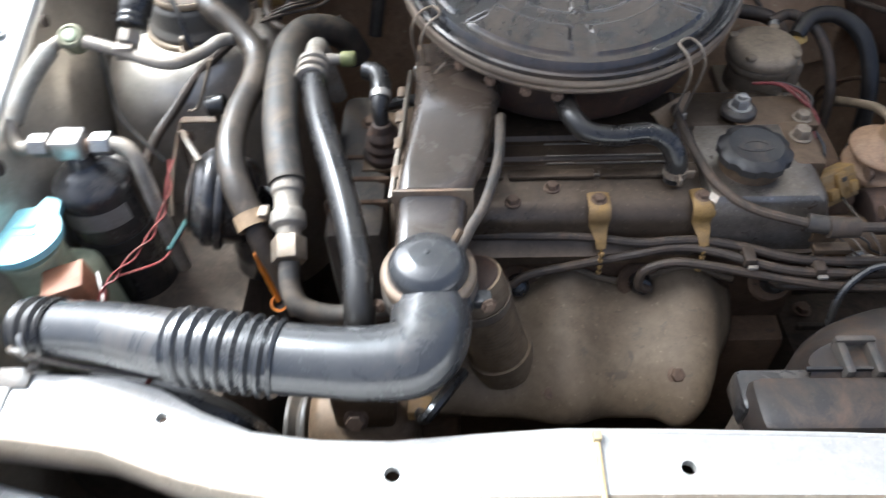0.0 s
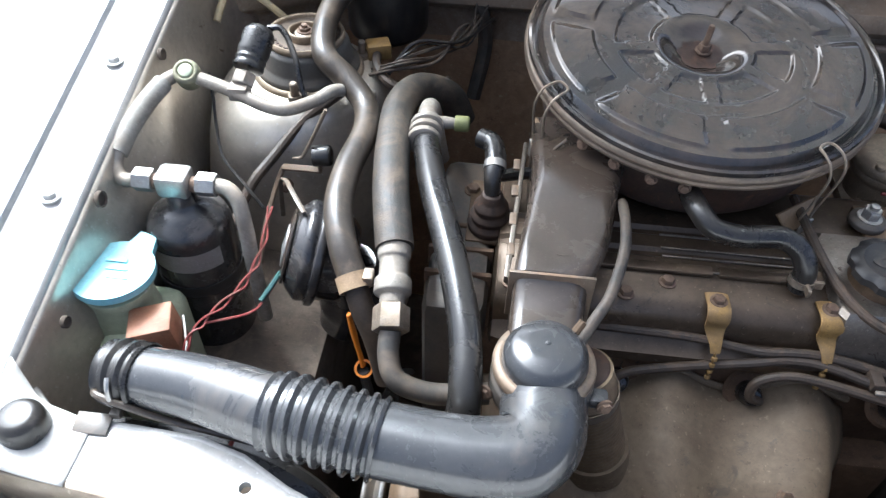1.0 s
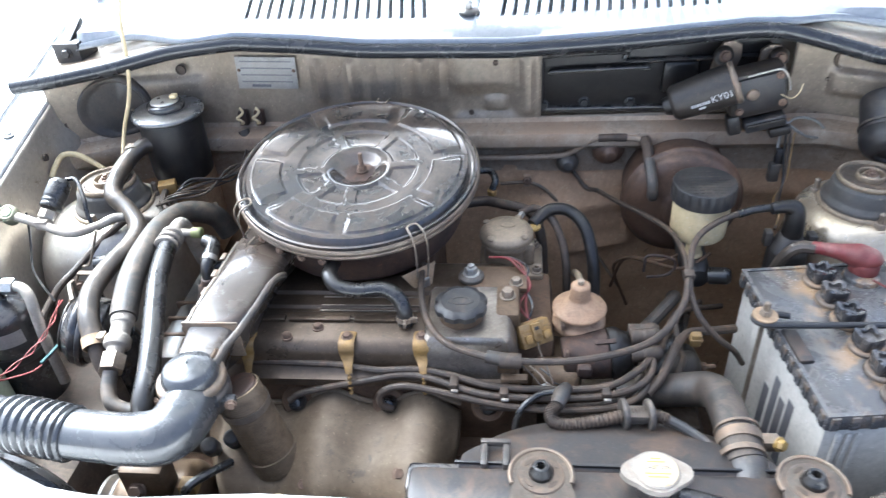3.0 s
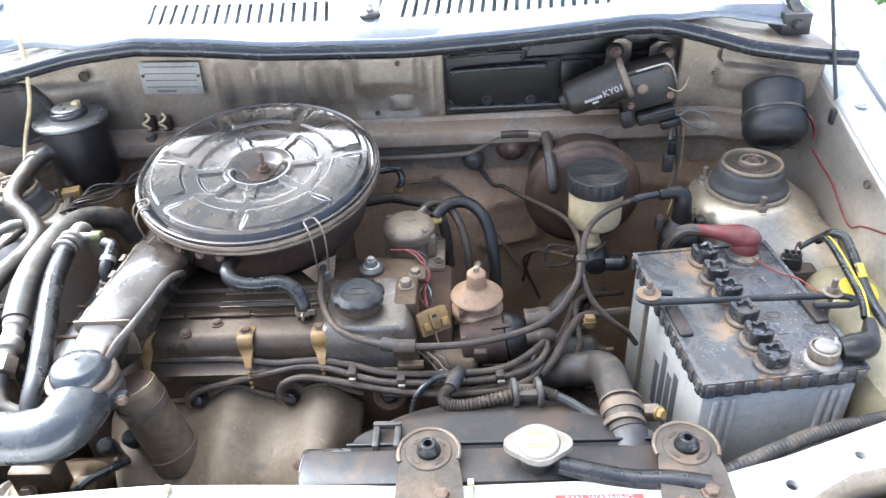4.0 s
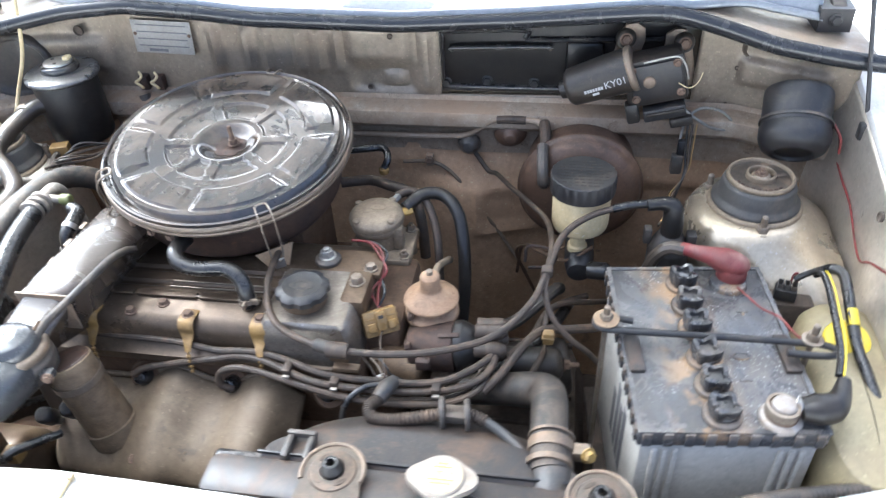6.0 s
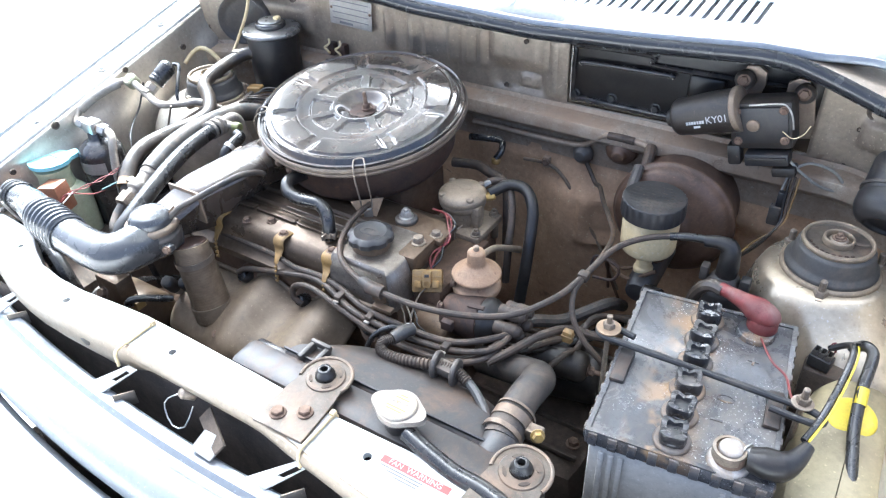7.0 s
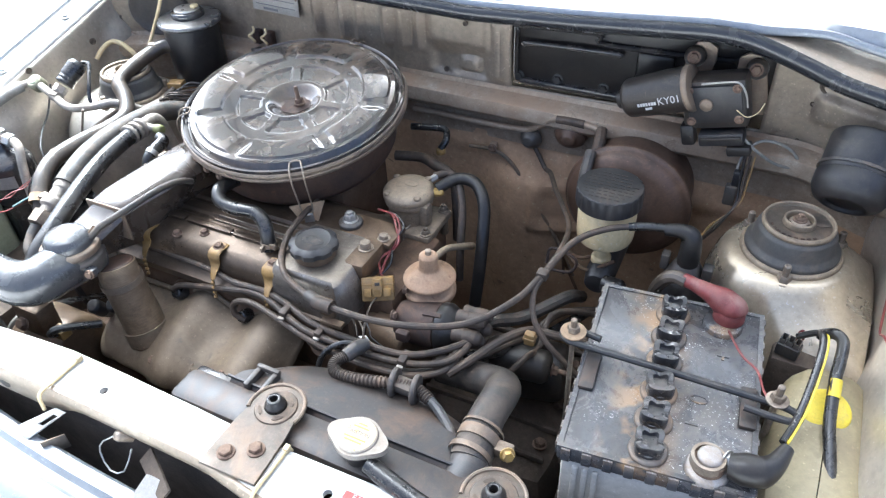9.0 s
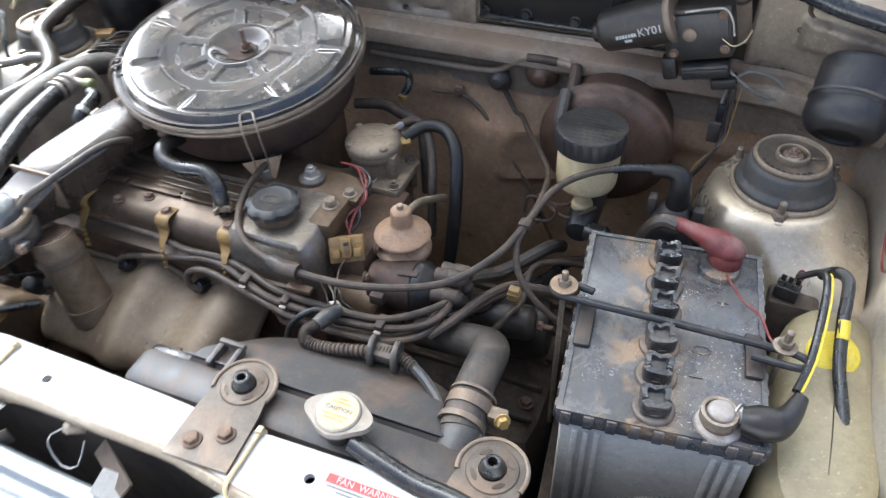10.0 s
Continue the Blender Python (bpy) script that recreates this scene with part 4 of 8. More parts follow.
# ---- engine ----
eng = thing("engine", (-0.13, 0.42, 0.40), "grimy four-cylinder engine with alloy valve cover", "engine")
EO = Vector((-0.13, 0.42, 0.40))
part("block", box(0.40, 0.24, 0.32, 0.015), block_iron, eng)
part("cylinder_head", box(0.40, 0.19, 0.115, 0.008), block_iron, eng, at=T((0.0, 0.005, 0.315)))
prof = [(0.318, 0.822), (0.318, 0.832), (0.326, 0.836), (0.331, 0.842), (0.332, 0.858), (0.337, 0.869), (0.347, 0.875), (0.368, 0.877), (0.372, 0.8795), (0.386, 0.8795), (0.389, 0.877), (0.394, 0.877), (0.397, 0.8805), (0.412, 0.8805), (0.415, 0.878), (0.420, 0.878), (0.423, 0.882), (0.438, 0.882), (0.441, 0.879), (0.485, 0.878), (0.50, 0.868), (0.506, 0.84), (0.506, 0.822)]
rows = []
for x, dz, dy in ((-0.315, -0.02, 0.01), (-0.312, -0.004, 0.002), (-0.305, 0, 0), (-0.20, 0, 0), (-0.05, 0, 0), (0.045, 0, 0), (0.058, -0.003, 0.001), (0.064, -0.012, 0.004), (0.066, -0.045, 0.004)):
    rows.append([(x - EO.x, (y if y > 0.42 else y + dy) - EO.y, max(0.822, z + (dz if z > 0.84 else 0)) - EO.z) for y, z in prof])
vc = part("valve_cover", sheet(rows), cover_alloy, eng, "dull grimy alloy valve cover")
rows = [[(sx * hx + cx - EO.x, sy * hy + cy - EO.y, z - EO.z) for sx, sy in ((-1, -0.85), (-0.9, -1), (0.9, -1), (1, -0.85), (1, 0.85), (0.9, 1), (-0.9, 1), (-1, 0.85), (-1, -0.85))] for hx, hy, cx, cy, z in ((0.056, 0.062, 0.014, 0.383, 0.830), (0.054, 0.058, 0.013, 0.384, 0.860), (0.050, 0.050, 0.010, 0.382, 0.882), (0.046, 0.046, 0.009, 0.382, 0.886), (0.030, 0.030, 0.004, 0.380, 0.8865), (0.0002, 0.0002, 0.004, 0.380, 0.8865))]
part("filler_housing", sheet(rows), worn_alloy, vc, "bare worn alloy housing under the cap")
part("filler_neck", lathe(fillet([(0, 0), (0.027, 0), (0.0245, 0.008), (0.0245, 0.014), (0, 0.014)]), 28), alloy, vc, at=T((0.132, -0.046, 0.485)))
for x in (-0.10, -0.02, 0.06):
    part("rib_plate", box(0.075, 0.010, 0.004, 0.001), cover_alloy, vc, at=T((x - 0.02, -0.047, 0.4785)))
for y in (0.3715, 0.3865, 0.3965, 0.4125):
    part("fin_edge", box(0.122, 0.0022, 0.0024, 0.0008), worn_alloy, vc, "worn bright fin edge", at=T((-0.112 - EO.x, y - EO.y, 0.8795 - EO.z)))
bb = None
for x, y, z in ((-0.30, 0.345, 0.874), (-0.205, 0.345, 0.874), (0.055, 0.40, 0.875), (0.05, 0.44, 0.878), (-0.17, 0.36, 0.876)):
    m = T(Vector((x, y, z)) - EO)
    bb = again(bb, eng, m) if bb else part("cover_bolt", bolt_mesh(0.005, 0.006), rust_bolt, eng, at=m)
# camshaft end casting with its bolts
part("end_casting", box(0.055, 0.14, 0.05, 0.010), block_iron, eng, at=T((0.215, 0.02, 0.40)))
part("water_outlet", lathe(fillet([(0, 0), (0.026, 0), (0.026, 0.05), (0.022, 0.055), (0, 0.055)]), 20), alloy, eng, at=aim((0.22, -0.055, 0.40), (1, -0.2, 0)))

# oil filler cap
cap = thing("oil_filler_cap", (0.002, 0.374, 0.898), "black scalloped plastic oil filler cap", "oil cap")
bm = bmesh.new()
n = 64
rings = []
for r, z in ((0.0, 0.013), (0.018, 0.013), (0.021, 0.0145), (0.027, 0.0125), (0.0295, 0.009), (0.0295, 0.001), (0.026, 0.0)):
    if r == 0:
        rings.append([bm.verts.new((0, 0, z))])
        continue
    rings.append([bm.verts.new(((r - (0.0024 * max(0, -0.2 + 1.2 * math.cos(8 * 2 * math.pi * k / n)) ** 0.7 if r > 0.025 else 0)) * math.cos(2 * math.pi * k / n), (r - (0.0024 * max(0, -0.2 + 1.2 * math.cos(8 * 2 * math.pi * k / n)) ** 0.7 if r > 0.025 else 0)) * math.sin(2 * math.pi * k / n), z)) for k in range(n)])
for a, c in zip(rings, rings[1:]):
    for k in range(n):
        f = list(dict.fromkeys([a[k % len(a)], a[(k + 1) % n % len(a)], c[(k + 1) % n], c[k]]))
        bm.faces.new(f)
bmesh.ops.scale(bm, vec=(1.06, 1.06, 0.82), verts=bm.verts)
part("grip", bm, black_plastic, cap)
part("raised_mark", lathe([(0.010, 0.0105), (0.0155, 0.0105), (0.0155, 0.0112), (0.010, 0.0112), (0.010, 0.0105)], 24, Matrix.Diagonal((1.0, 0.5, 1.0, 1))), black_plastic, cap)

# ---- exhaust heat shield ----
sh = thing("heat_shield", (-0.12, 0.27, 0.62), "dull beige pressed-steel exhaust heat shield", "heat shield")
SO = Vector((-0.12, 0.27, 0.62))
rows = []
for i in range(57):
    u = i / 56
    x = -0.315 + 0.315 * u
    row = []
    run = math.exp(-((x + 0.155) / 0.034) ** 2) + math.exp(-((x + 0.045) / 0.036) ** 2)
    end = sstep(0.0, 0.10, u) * (1 - sstep(0.90, 1.0, u))
    for k in range(29):
        v = k / 28
        a = v * 1.75
        y = 0.325 - 0.112 * math.sin(min(a, 1.57)) * (0.55 + 0.45 * end) - 0.022 * run * math.sin(math.pi * v) + 0.006 * noise.noise((x * 22, v * 3, 0.4))
        z = 0.770 + 0.028 * run * (1 - v) ** 1.5 - 0.060 * (1 - math.cos(min(a, 1.57))) - max(0, a - 1.57) * 0.10 + 0.010 * end
        z -= 0.03 * (1 - end) * v
        row.append(Vector((x - 0.075 * sstep(0.68, 1.0, u) * v ** 3 + 0.03 * (1 - sstep(0.0, 0.28, u)) * v * v, y + 0.022 * sstep(0.72, 1.0, v), z)) - SO)
    rows.append(row)
thick(part("shell", sheet(rows), shield_metal, sh), 0.003, 0)
pts = [Vector((-0.285 + 0.285 * i / 24, 0.324, 0.785 + 0.022 * (math.exp(-((-0.285 + 0.285 * i / 24 + 0.155) / 0.034) ** 2) + math.exp(-((-0.285 + 0.285 * i / 24 + 0.045) / 0.036) ** 2)))) - SO for i in range(25)]
part("rolled_edge", sweep(pts, 0.0035, sides=8, per=2), shield_metal, sh)
m0 = part("shield_bolt", bolt_mesh(0.0058, 0.006), rust_bolt, sh, at=aim(Vector((-0.1745, 0.2225, 0.761)) - SO, (0, -0.6, 0.8)))
again(m0, sh, aim(Vector((-0.0645, 0.2325, 0.772)) - SO, (0, -0.55, 0.83)))
for a in (45, -45):
    part("stamped_cross", box(0.003, 0.015, 0.002, 0.0008, Matrix.Rotation(radians(a), 4, "Z")), shield_metal, sh, at=aim(Vector((-0.122, 0.2322, 0.7626)) - SO, (0, -0.55, 0.83)))
# corrugated preheat hose from shield up to the intake
PO = Vector((-0.240, 0.264, 0.868))
ph = thing("preheat_hose", PO, "dusty brown corrugated preheat hose with a clamp", "hose")
part("tube", sweep([Vector(p_) - PO for p_ in ((-0.2425, 0.2675, 0.869), (-0.236, 0.264, 0.845), (-0.225, 0.261, 0.80), (-0.211, 0.256, 0.752), (-0.203, 0.252, 0.72))], [0.0250, 0.0262, 0.0272, 0.0266, 0.0262], ribs=46, rib=0.00012, sides=28), preheat_foil, ph)
part("neck", lathe(fillet([(0, 0), (0.0245, 0), (0.0225, 0.005), (0, 0.006)], 0.002), 28), rusty_black, ph, "dark outlet neck", at=aim(Vector((-0.2425, 0.2675, 0.867)) - PO, (-0.22, 0.1, 1)))
part("clamp_band", ring_band(0.0268, 0.009, 0.0012, aim(Vector((-0.2365, 0.264, 0.843)) - PO, (-0.13, 0.0, 1)), 32), rim_metal, ph, "thin steel clamp")
part("cuff", ring_band(0.0268, 0.022, 0.0030, aim(Vector((-0.2125, 0.2565, 0.756)) - PO, (-0.28, 0.1, 1)), 32), shield_metal, ph, "pressed steel outlet collar")

# ---- air cleaner ----
AC = Vector((-0.1446, 0.5674, 0.927))
ac = thing("air_cleaner", T(AC) @ Matrix.Rotation(radians(8.0), 4, "X") @ Matrix.Rotation(radians(0.9), 4, "Y") @ Matrix.Diagonal((0.925, 0.925, 1, 1)), "round black steel air cleaner, dusty and worn", "air cleaner")
R = 0.172


def lid_h(x, y):
    """Height of the lid's pressed relief."""
    r, a = math.hypot(x, y), math.degrees(math.atan2(y, x)) % 360
    h = 0.0625 - 0.0035 * (1 - sstep(0.05, 0.152, r)) - 0.0135 * (1 - sstep(0.016, 0.047, r))

    def clear(spokes, half, soft):
        g = 1.0
        for c in spokes:
            d = abs((a - c + 180) % 360 - 180)
            g = min(g, sstep(half, half + soft, r * math.sin(radians(min(d, 90)))))
        return g

    outer = sstep(0.1075, 0.1115, r) * (1 - sstep(0.1475, 0.1515, r))
    h += 0.0030 * outer * clear((9, 70, 126, 174, 221, 269, 324), 0.0080, 0.0035)
    inner = sstep(0.049, 0.0525, r) * (1 - sstep(0.084, 0.0875, r))
    h -= 0.0030 * inner * clear((5, 60, 120, 190, 234, 271, 322), 0.0065, 0.003)
    return h


bm = bmesh.new()
rad = [0.0] + [0.006 + 0.152 * k / 104 for k in range(105)]
rings = []
NS = 224
for r in rad:
    if r == 0:
        rings.append([bm.verts.new((0, 0, lid_h(0, 0)))])
    else:
        rings.append([bm.verts.new((r * math.cos(2 * math.pi * k / NS), r * math.sin(2 * math.pi * k / NS), lid_h(r * math.cos(2 * math.pi * k / NS), r * math.sin(2 * math.pi * k / NS)))) for k in range(NS)])
for r, z in ((0.1595, 0.061), (0.1615, 0.0565), (0.1635, 0.0545), (0.1655, 0.0550), (0.1672, 0.0578), (0.1695, 0.0595), (R, 0.0585), (0.1728, 0.055), (0.1705, 0.050), (0.160, 0.050)):
    rings.append([bm.verts.new((r * math.cos(2 * math.pi * k / NS), r * math.sin(2 * math.pi * k / NS), z)) for k in range(NS)])
for a, c in zip(rings, rings[1:]):
    for k in range(NS):
        q = (k + 1) % NS
        bm.faces.new(list(dict.fromkeys([a[k % len(a)], a[q % len(a)], c[q], c[k]])))
lid = part("lid", bm, black_enamel, ac, "shiny black pressed lid with brown dust")
part("rim", lathe(fillet([(0.166, 0.0545), (0.1745, 0.0545), (0.1762, 0.050), (0.1735, 0.0465), (0.1755, 0.044), (0.1735, 0.040), (0.160, 0.040), (0.160, 0.0545), (0.166, 0.0545)], 0.0012), 96), lid_rim, ac, "rust-edged rolled steel rim")
part("drum", lathe(fillet([(0.0, -0.036), (0.10, -0.036), (0.140, -0.028), (0.149, -0.016), (0.156, 0.041), (0.152, 0.041), (0.150, 0.010), (0.0, 0.010)], 0.003), 72), rusty_black, ac, "rusty lower housing")
part("hub", sheet([[(q * r * math.cos(2 * math.pi * k / 48), q * r * math.sin(2 * math.pi * k / 48), lid_h(q * r, 0) + 0.0004) for r in [0.0005] + [0.004 * i for i in range(1, 6)] + [0.0215] for q in [1 + 0.22 * noise.noise((2.0 * math.cos(2 * math.pi * k / 48), 2.0 * math.sin(2 * math.pi * k / 48), 0.7)) * r / 0.02]] for k in range(49)]), rusty_black, ac, "rust-stained dished centre of the lid")
part("wing_stud", bolt_mesh(0.006, 0.008, True, 0.020), rust_bolt, ac, at=T((0.004, 0.006, 0.0475)))
# bail clips hooked over the rim
for a, drop in ((212, 0.055), (305, 0.068), (85, 0.06)):
    CM = Matrix.Rotation(radians(a), 4, "Z")
    part("bail_wire", sweep([CM @ Vector(q) for q in ((0.180, -0.008, 0.06 - drop), (0.184, -0.009, 0.04), (0.179, -0.009, 0.056), (0.170, -0.0085, 0.0615), (0.160, -0.006, 0.0625), (0.160, 0.006, 0.0625), (0.170, 0.0085, 0.0615), (0.179, 0.009, 0.056), (0.184, 0.009, 0.04), (0.180, 0.008, 0.06 - drop), (0.186, 0.0, 0.056 - drop), (0.180, -0.008, 0.06 - drop))], 0.0013, sides=6, per=4), steel, ac, "bent wire bail clip")
    part("clip_hook", box(0.003, 0.014, 0.020, 0.001), clean_steel, ac, at=CM @ T((0.184, 0.0, 0.038 - drop)))
    part("clip_plate", prism([(-0.026, 0.0), (0.026, 0.0), (0.010, -0.030), (-0.010, -0.030)], 0, 0.0025, (), 0.0006), gasket_tan, ac, "tan bent steel tab", at=CM @ Matrix.Translation((0.166, 0.0, 0.062 - drop)) @ Matrix.Rotation(radians(90), 4, "Z") @ Matrix.Rotation(radians(60), 4, "X"))
for a in (228, 240, 252, 262):
    c, s_ = math.cos(radians(a)), math.sin(radians(a))
    part("rim_screw", bolt_mesh(0.004, 0.004), rust_bolt, ac, at=aim((0.170 * c, 0.170 * s_, 0.034), (c, s_, 0.1)))
part("wire_loop", sweep([(-0.128, -0.118, 0.03), (-0.140, -0.125, 0.018), (-0.136, -0.134, 0.004), (-0.124, -0.130, 0.004), (-0.122, -0.120, 0.02)], 0.0012, sides=6), steel, ac)
# snorkel: flat steel duct from the drum to the round valve head
SN = [(-0.2745, 0.236, 0.027, 0.911, 0.036), (-0.274, 0.268, 0.0265, 0.917, 0.050), (-0.272, 0.301, 0.0275, 0.9245, 0.066), (-0.271, 0.306, 0.0290, 0.9300, 0.072), (-0.2655, 0.328, 0.0325, 0.9345, 0.078), (-0.261, 0.350, 0.0345, 0.9355, 0.076), (-0.257, 0.380, 0.0355, 0.9360, 0.068), (-0.2535, 0.410, 0.0365, 0.9355, 0.060), (-0.250, 0.445, 0.040, 0.9335, 0.054), (-0.246, 0.48, 0.045, 0.930, 0.050), (-0.240, 0.51, 0.052, 0.926, 0.048)]
rows = []
for cx, cy, hw, zt, hh in SN:
    sec = [(-hw, -hh), (-hw, -0.009), (-hw + 0.0015, -0.004), (-hw + 0.005, -0.001), (-hw + 0.010, 0), (hw - 0.014, 0), (hw - 0.007, -0.002), (hw - 0.002, -0.006), (hw, -0.012), (hw - 0.022, -hh), (-hw, -hh)]
    rows.append([(cx + u - AC.x, cy - AC.y, zt + w - AC.z) for u, w in sec])
ACI = ac.matrix_basis.inverted() @ T(AC)
part("snorkel", sheet(rows), snorkel_metal, ac, "flat grey-brown intake snorkel", at=ACI)
part("seam_band", box(0.064, 0.003, 0.050, 0.001), rim_metal, ac, at=ACI @ T(Vector((-0.2715, 0.3035, 0.8835)) - AC))
part("embossed_ring", lathe([(0.006, 0), (0.0105, 0), (0.0105, 0.0012), (0.006, 0.0012), (0.006, 0)], 20), snorkel_metal, ac, at=ACI @ T(Vector((-0.2645, 0.331, 0.9347)) - AC))
# Brighter metal on this edge paints in the highlight of the rolled flange.
part("side_flange", box(0.004, 0.17, 0.008, 0.001, Matrix.Rotation(radians(-3), 4, "Z")), worn_alloy, ac, "flange edge, its bright glint put into the colour", at=ACI @ T(Vector((-0.3005, 0.390, 0.915)) - AC))
for k in range(4):
    part("flange_tab", box(0.006, 0.014, 0.003, 0.0008), rim_metal, ac, at=ACI @ T(Vector((-0.303, 0.335 + 0.035 * k, 0.921)) - AC))
for u in (0.0, 0.017):
    part("pressed_mark", box(0.012, 0.0022, 0.0010, 0.0004, Matrix.Rotation(radians(24), 4, "Z")), snorkel_metal, ac, at=ACI @ T(Vector((-0.240 + u, 0.428 + 0.006 * u, 0.9345)) - AC))
# round head over the elbow
HEAD = ACI @ T(Vector((-0.274, 0.240, 0.891)) - AC) @ Matrix.Diagonal((1.07, 1.07, 1.07, 1))
part("valve_head", lathe(fillet([(0, 0.010), (0.0285, 0.010), (0.0283, 0.022), (0.0272, 0.029), (0.0225, 0.0355), (0.012, 0.0392), (0.002, 0.0402), (0.0018, 0.0412), (0, 0.0413)], 0.0015), 48), duct_plastic, ac, "smooth dark domed head", at=HEAD)
part("head_ring", lathe(fillet([(0.027, 0.013), (0.0335, 0.013), (0.0342, 0.0165), (0.0335, 0.0205), (0.0300, 0.0225), (0.027, 0.022), (0.027, 0.013)], 0.001), 48), rim_metal, ac, "brown stained ring", at=HEAD)
part("head_collar", lathe(fillet([(0.020, -0.014), (0.0325, -0.014), (0.0345, -0.004), (0.0345, 0.006), (0.0318, 0.0085), (0.0318, 0.0125), (0.020, 0.0125), (0.020, -0.014)], 0.0015), 48), dusty_plastic, ac, "dusty stepped plastic collar", at=HEAD)

part("flange_ear", box(0.014, 0.012, 0.010, 0.003), duct_plastic, ac, at=HEAD @ T((0.037, -0.010, -0.006)))
part("ear_screw", bolt_mesh(0.004, 0.004), rust_bolt, ac, at=HEAD @ aim((0.041, -0.016, 0.000), (0.4, -1, 0.2)))
part("ear_screw", bolt_mesh(0.004, 0.004), rust_bolt, ac, at=HEAD @ aim((-0.036, -0.012, -0.004), (-0.6, -1, 0.2)))
part("hose_nipple", lathe([(0.0035, 0), (0.0035, 0.014), (0.0, 0.014)], 10), alloy, ac, at=HEAD @ aim((0.016, 0.016, 0.026), (0.5, 0.5, 0.6)))
# breather hoses
BHO = Vector((-0.158, 0.435, 0.922))
bh = thing("breather_hose", BHO, "glossy black rubber breather hose with a spring clip", "hose")
part("tube", sweep([Vector(q) - BHO for q in ((-0.158, 0.435, 0.922), (-0.157, 0.410, 0.928), (-0.154, 0.390, 0.931), (-0.143, 0.378, 0.925), (-0.120, 0.376, 0.921), (-0.090, 0.379, 0.921), (-0.073, 0.374, 0.914), (-0.065, 0.367, 0.900), (-0.064, 0.364, 0.880))], 0.0092, sides=18), black_rubber, bh)
part("spring_clip", ring_band(0.0094, 0.006, 0.0012, aim(Vector((-0.0643, 0.365, 0.886)) - BHO, (0.03, 0.1, 1)), 20), steel, bh, "small steel spring clip")
part("clip_ear", box(0.003, 0.010, 0.008, 0.0008), steel, bh, at=T(Vector((-0.063, 0.353, 0.886)) - BHO))
part("clip_ear", box(0.010, 0.003, 0.008, 0.0008), steel, bh, at=T(Vector((-0.054, 0.360, 0.886)) - BHO))
part("nipple", lathe([(0.0065, -0.03), (0.0065, 0.004), (0.0, 0.004)], 14), alloy, bh, at=T(Vector((-0.064, 0.364, 0.880)) - BHO))
hose("vacuum_hose", [(-0.214, 0.402, 0.922), (-0.2155, 0.388, 0.931), (-0.2170, 0.360, 0.940), (-0.2200, 0.325, 0.942), (-0.2310, 0.285, 0.937), (-0.2420, 0.266, 0.930), (-0.252, 0.252, 0.916)], 0.0043, hose_dusty, "grey rubber vacuum hose", sides=12)

# ---- intake elbow and bellows to the wing ----
el = thing("intake_duct", (-0.274, 0.205, 0.86), "dark grey plastic intake elbow with ribbed bellows", "air duct")
ELO = Vector((-0.274, 0.205, 0.86))
W = lambda pts: [Vector(p) - ELO for p in pts]
part("elbow", sweep(W([(-0.274, 0.262, 0.880), (-0.273, 0.240, 0.887), (-0.272, 0.214, 0.893), (-0.274, 0.190, 0.895), (-0.286, 0.175, 0.895), (-0.312, 0.171, 0.895), (-0.340, 0.172, 0.895), (-0.386, 0.177, 0.894)]), [0.029, 0.030, 0.0302, 0.0295, 0.0285, 0.0265, 0.0256, 0.0256], sides=32, per=6), duct_plastic, el)
part("bellows", sweep(W([(-0.378, 0.176, 0.894), (-0.402, 0.179, 0.896), (-0.428, 0.183, 0.897), (-0.455, 0.187, 0.896)]), 0.0275, sides=32, per=8, ribs=8, rib=0.0018), duct_plastic, el, "ribbed dark rubber bellows")
part("long_tube", sweep(W([(-0.450, 0.186, 0.896), (-0.485, 0.196, 0.892), (-0.521, 0.206, 0.886), (-0.552, 0.212, 0.881), (-0.580, 0.2165, 0.876)]), [0.0252, 0.0246, 0.0232, 0.0222, 0.0220], sides=32, per=6), duct_plastic, el)
part("collar", sweep(W([(-0.556, 0.2125, 0.880), (-0.570, 0.215, 0.878), (-0.586, 0.2175, 0.875)]), 0.0242, sides=28, per=6, ribs=3, rib=0.0015), black_rubber, el, "stepped end collar")
part("hanger_wire", sweep(W([(-0.575, 0.198, 0.897), (-0.574, 0.192, 0.893), (-0.573, 0.188, 0.884)]), 0.0018, sides=6), clean_steel, el)
# ---- battery with its hold-down ----
BM = pose(0.448, 0.364, 0.655, 0, 0, 6)
bat = thing("battery", BM, "grey-cased car battery with a dirty black top", "battery")
part("case", box(0.170, 0.234, 0.205, 0.006), battery_case, bat)
for x in (-0.07, -0.06, -0.05, 0.05, 0.06, 0.07):
    part("case_rib", box(0.006, 0.004, 0.19, 0.0015), battery_case, bat, at=T((x, -0.1185, 0.005)))
for y, h in ((-0.052, 0.10), (-0.034, 0.085), (-0.016, 0.10), (0.004, 0.07)):
    part("painted_mark", box(0.0006, 0.013, h, 0.0), ink_dark, bat, "faded black printed bar", at=T((-0.0852, y, 0.07)))
lidb = part("lid", box(0.178, 0.242, 0.020, 0.003), battery_lid, bat, "chalky dusty black plastic top", at=T((0, 0, 0.203)))
rb = None
for k in range(9):
    for sgn in (-1, 1):
        m = T((-0.080 + 0.16 * k / 8, sgn * 0.1218, 0.002))
        rb = again(rb, lidb, m) if rb else part("rim_rib", box(0.0090, 0.0026, 0.0180, 0.0010), battery_lid, lidb, at=m)
for k in range(13):
    for sgn in (-1, 1):
        again(rb, lidb, Matrix.Translation((sgn * 0.0898, -0.112 + 0.224 * k / 12, 0.002)) @ Matrix.Rotation(radians(90), 4, "Z"))
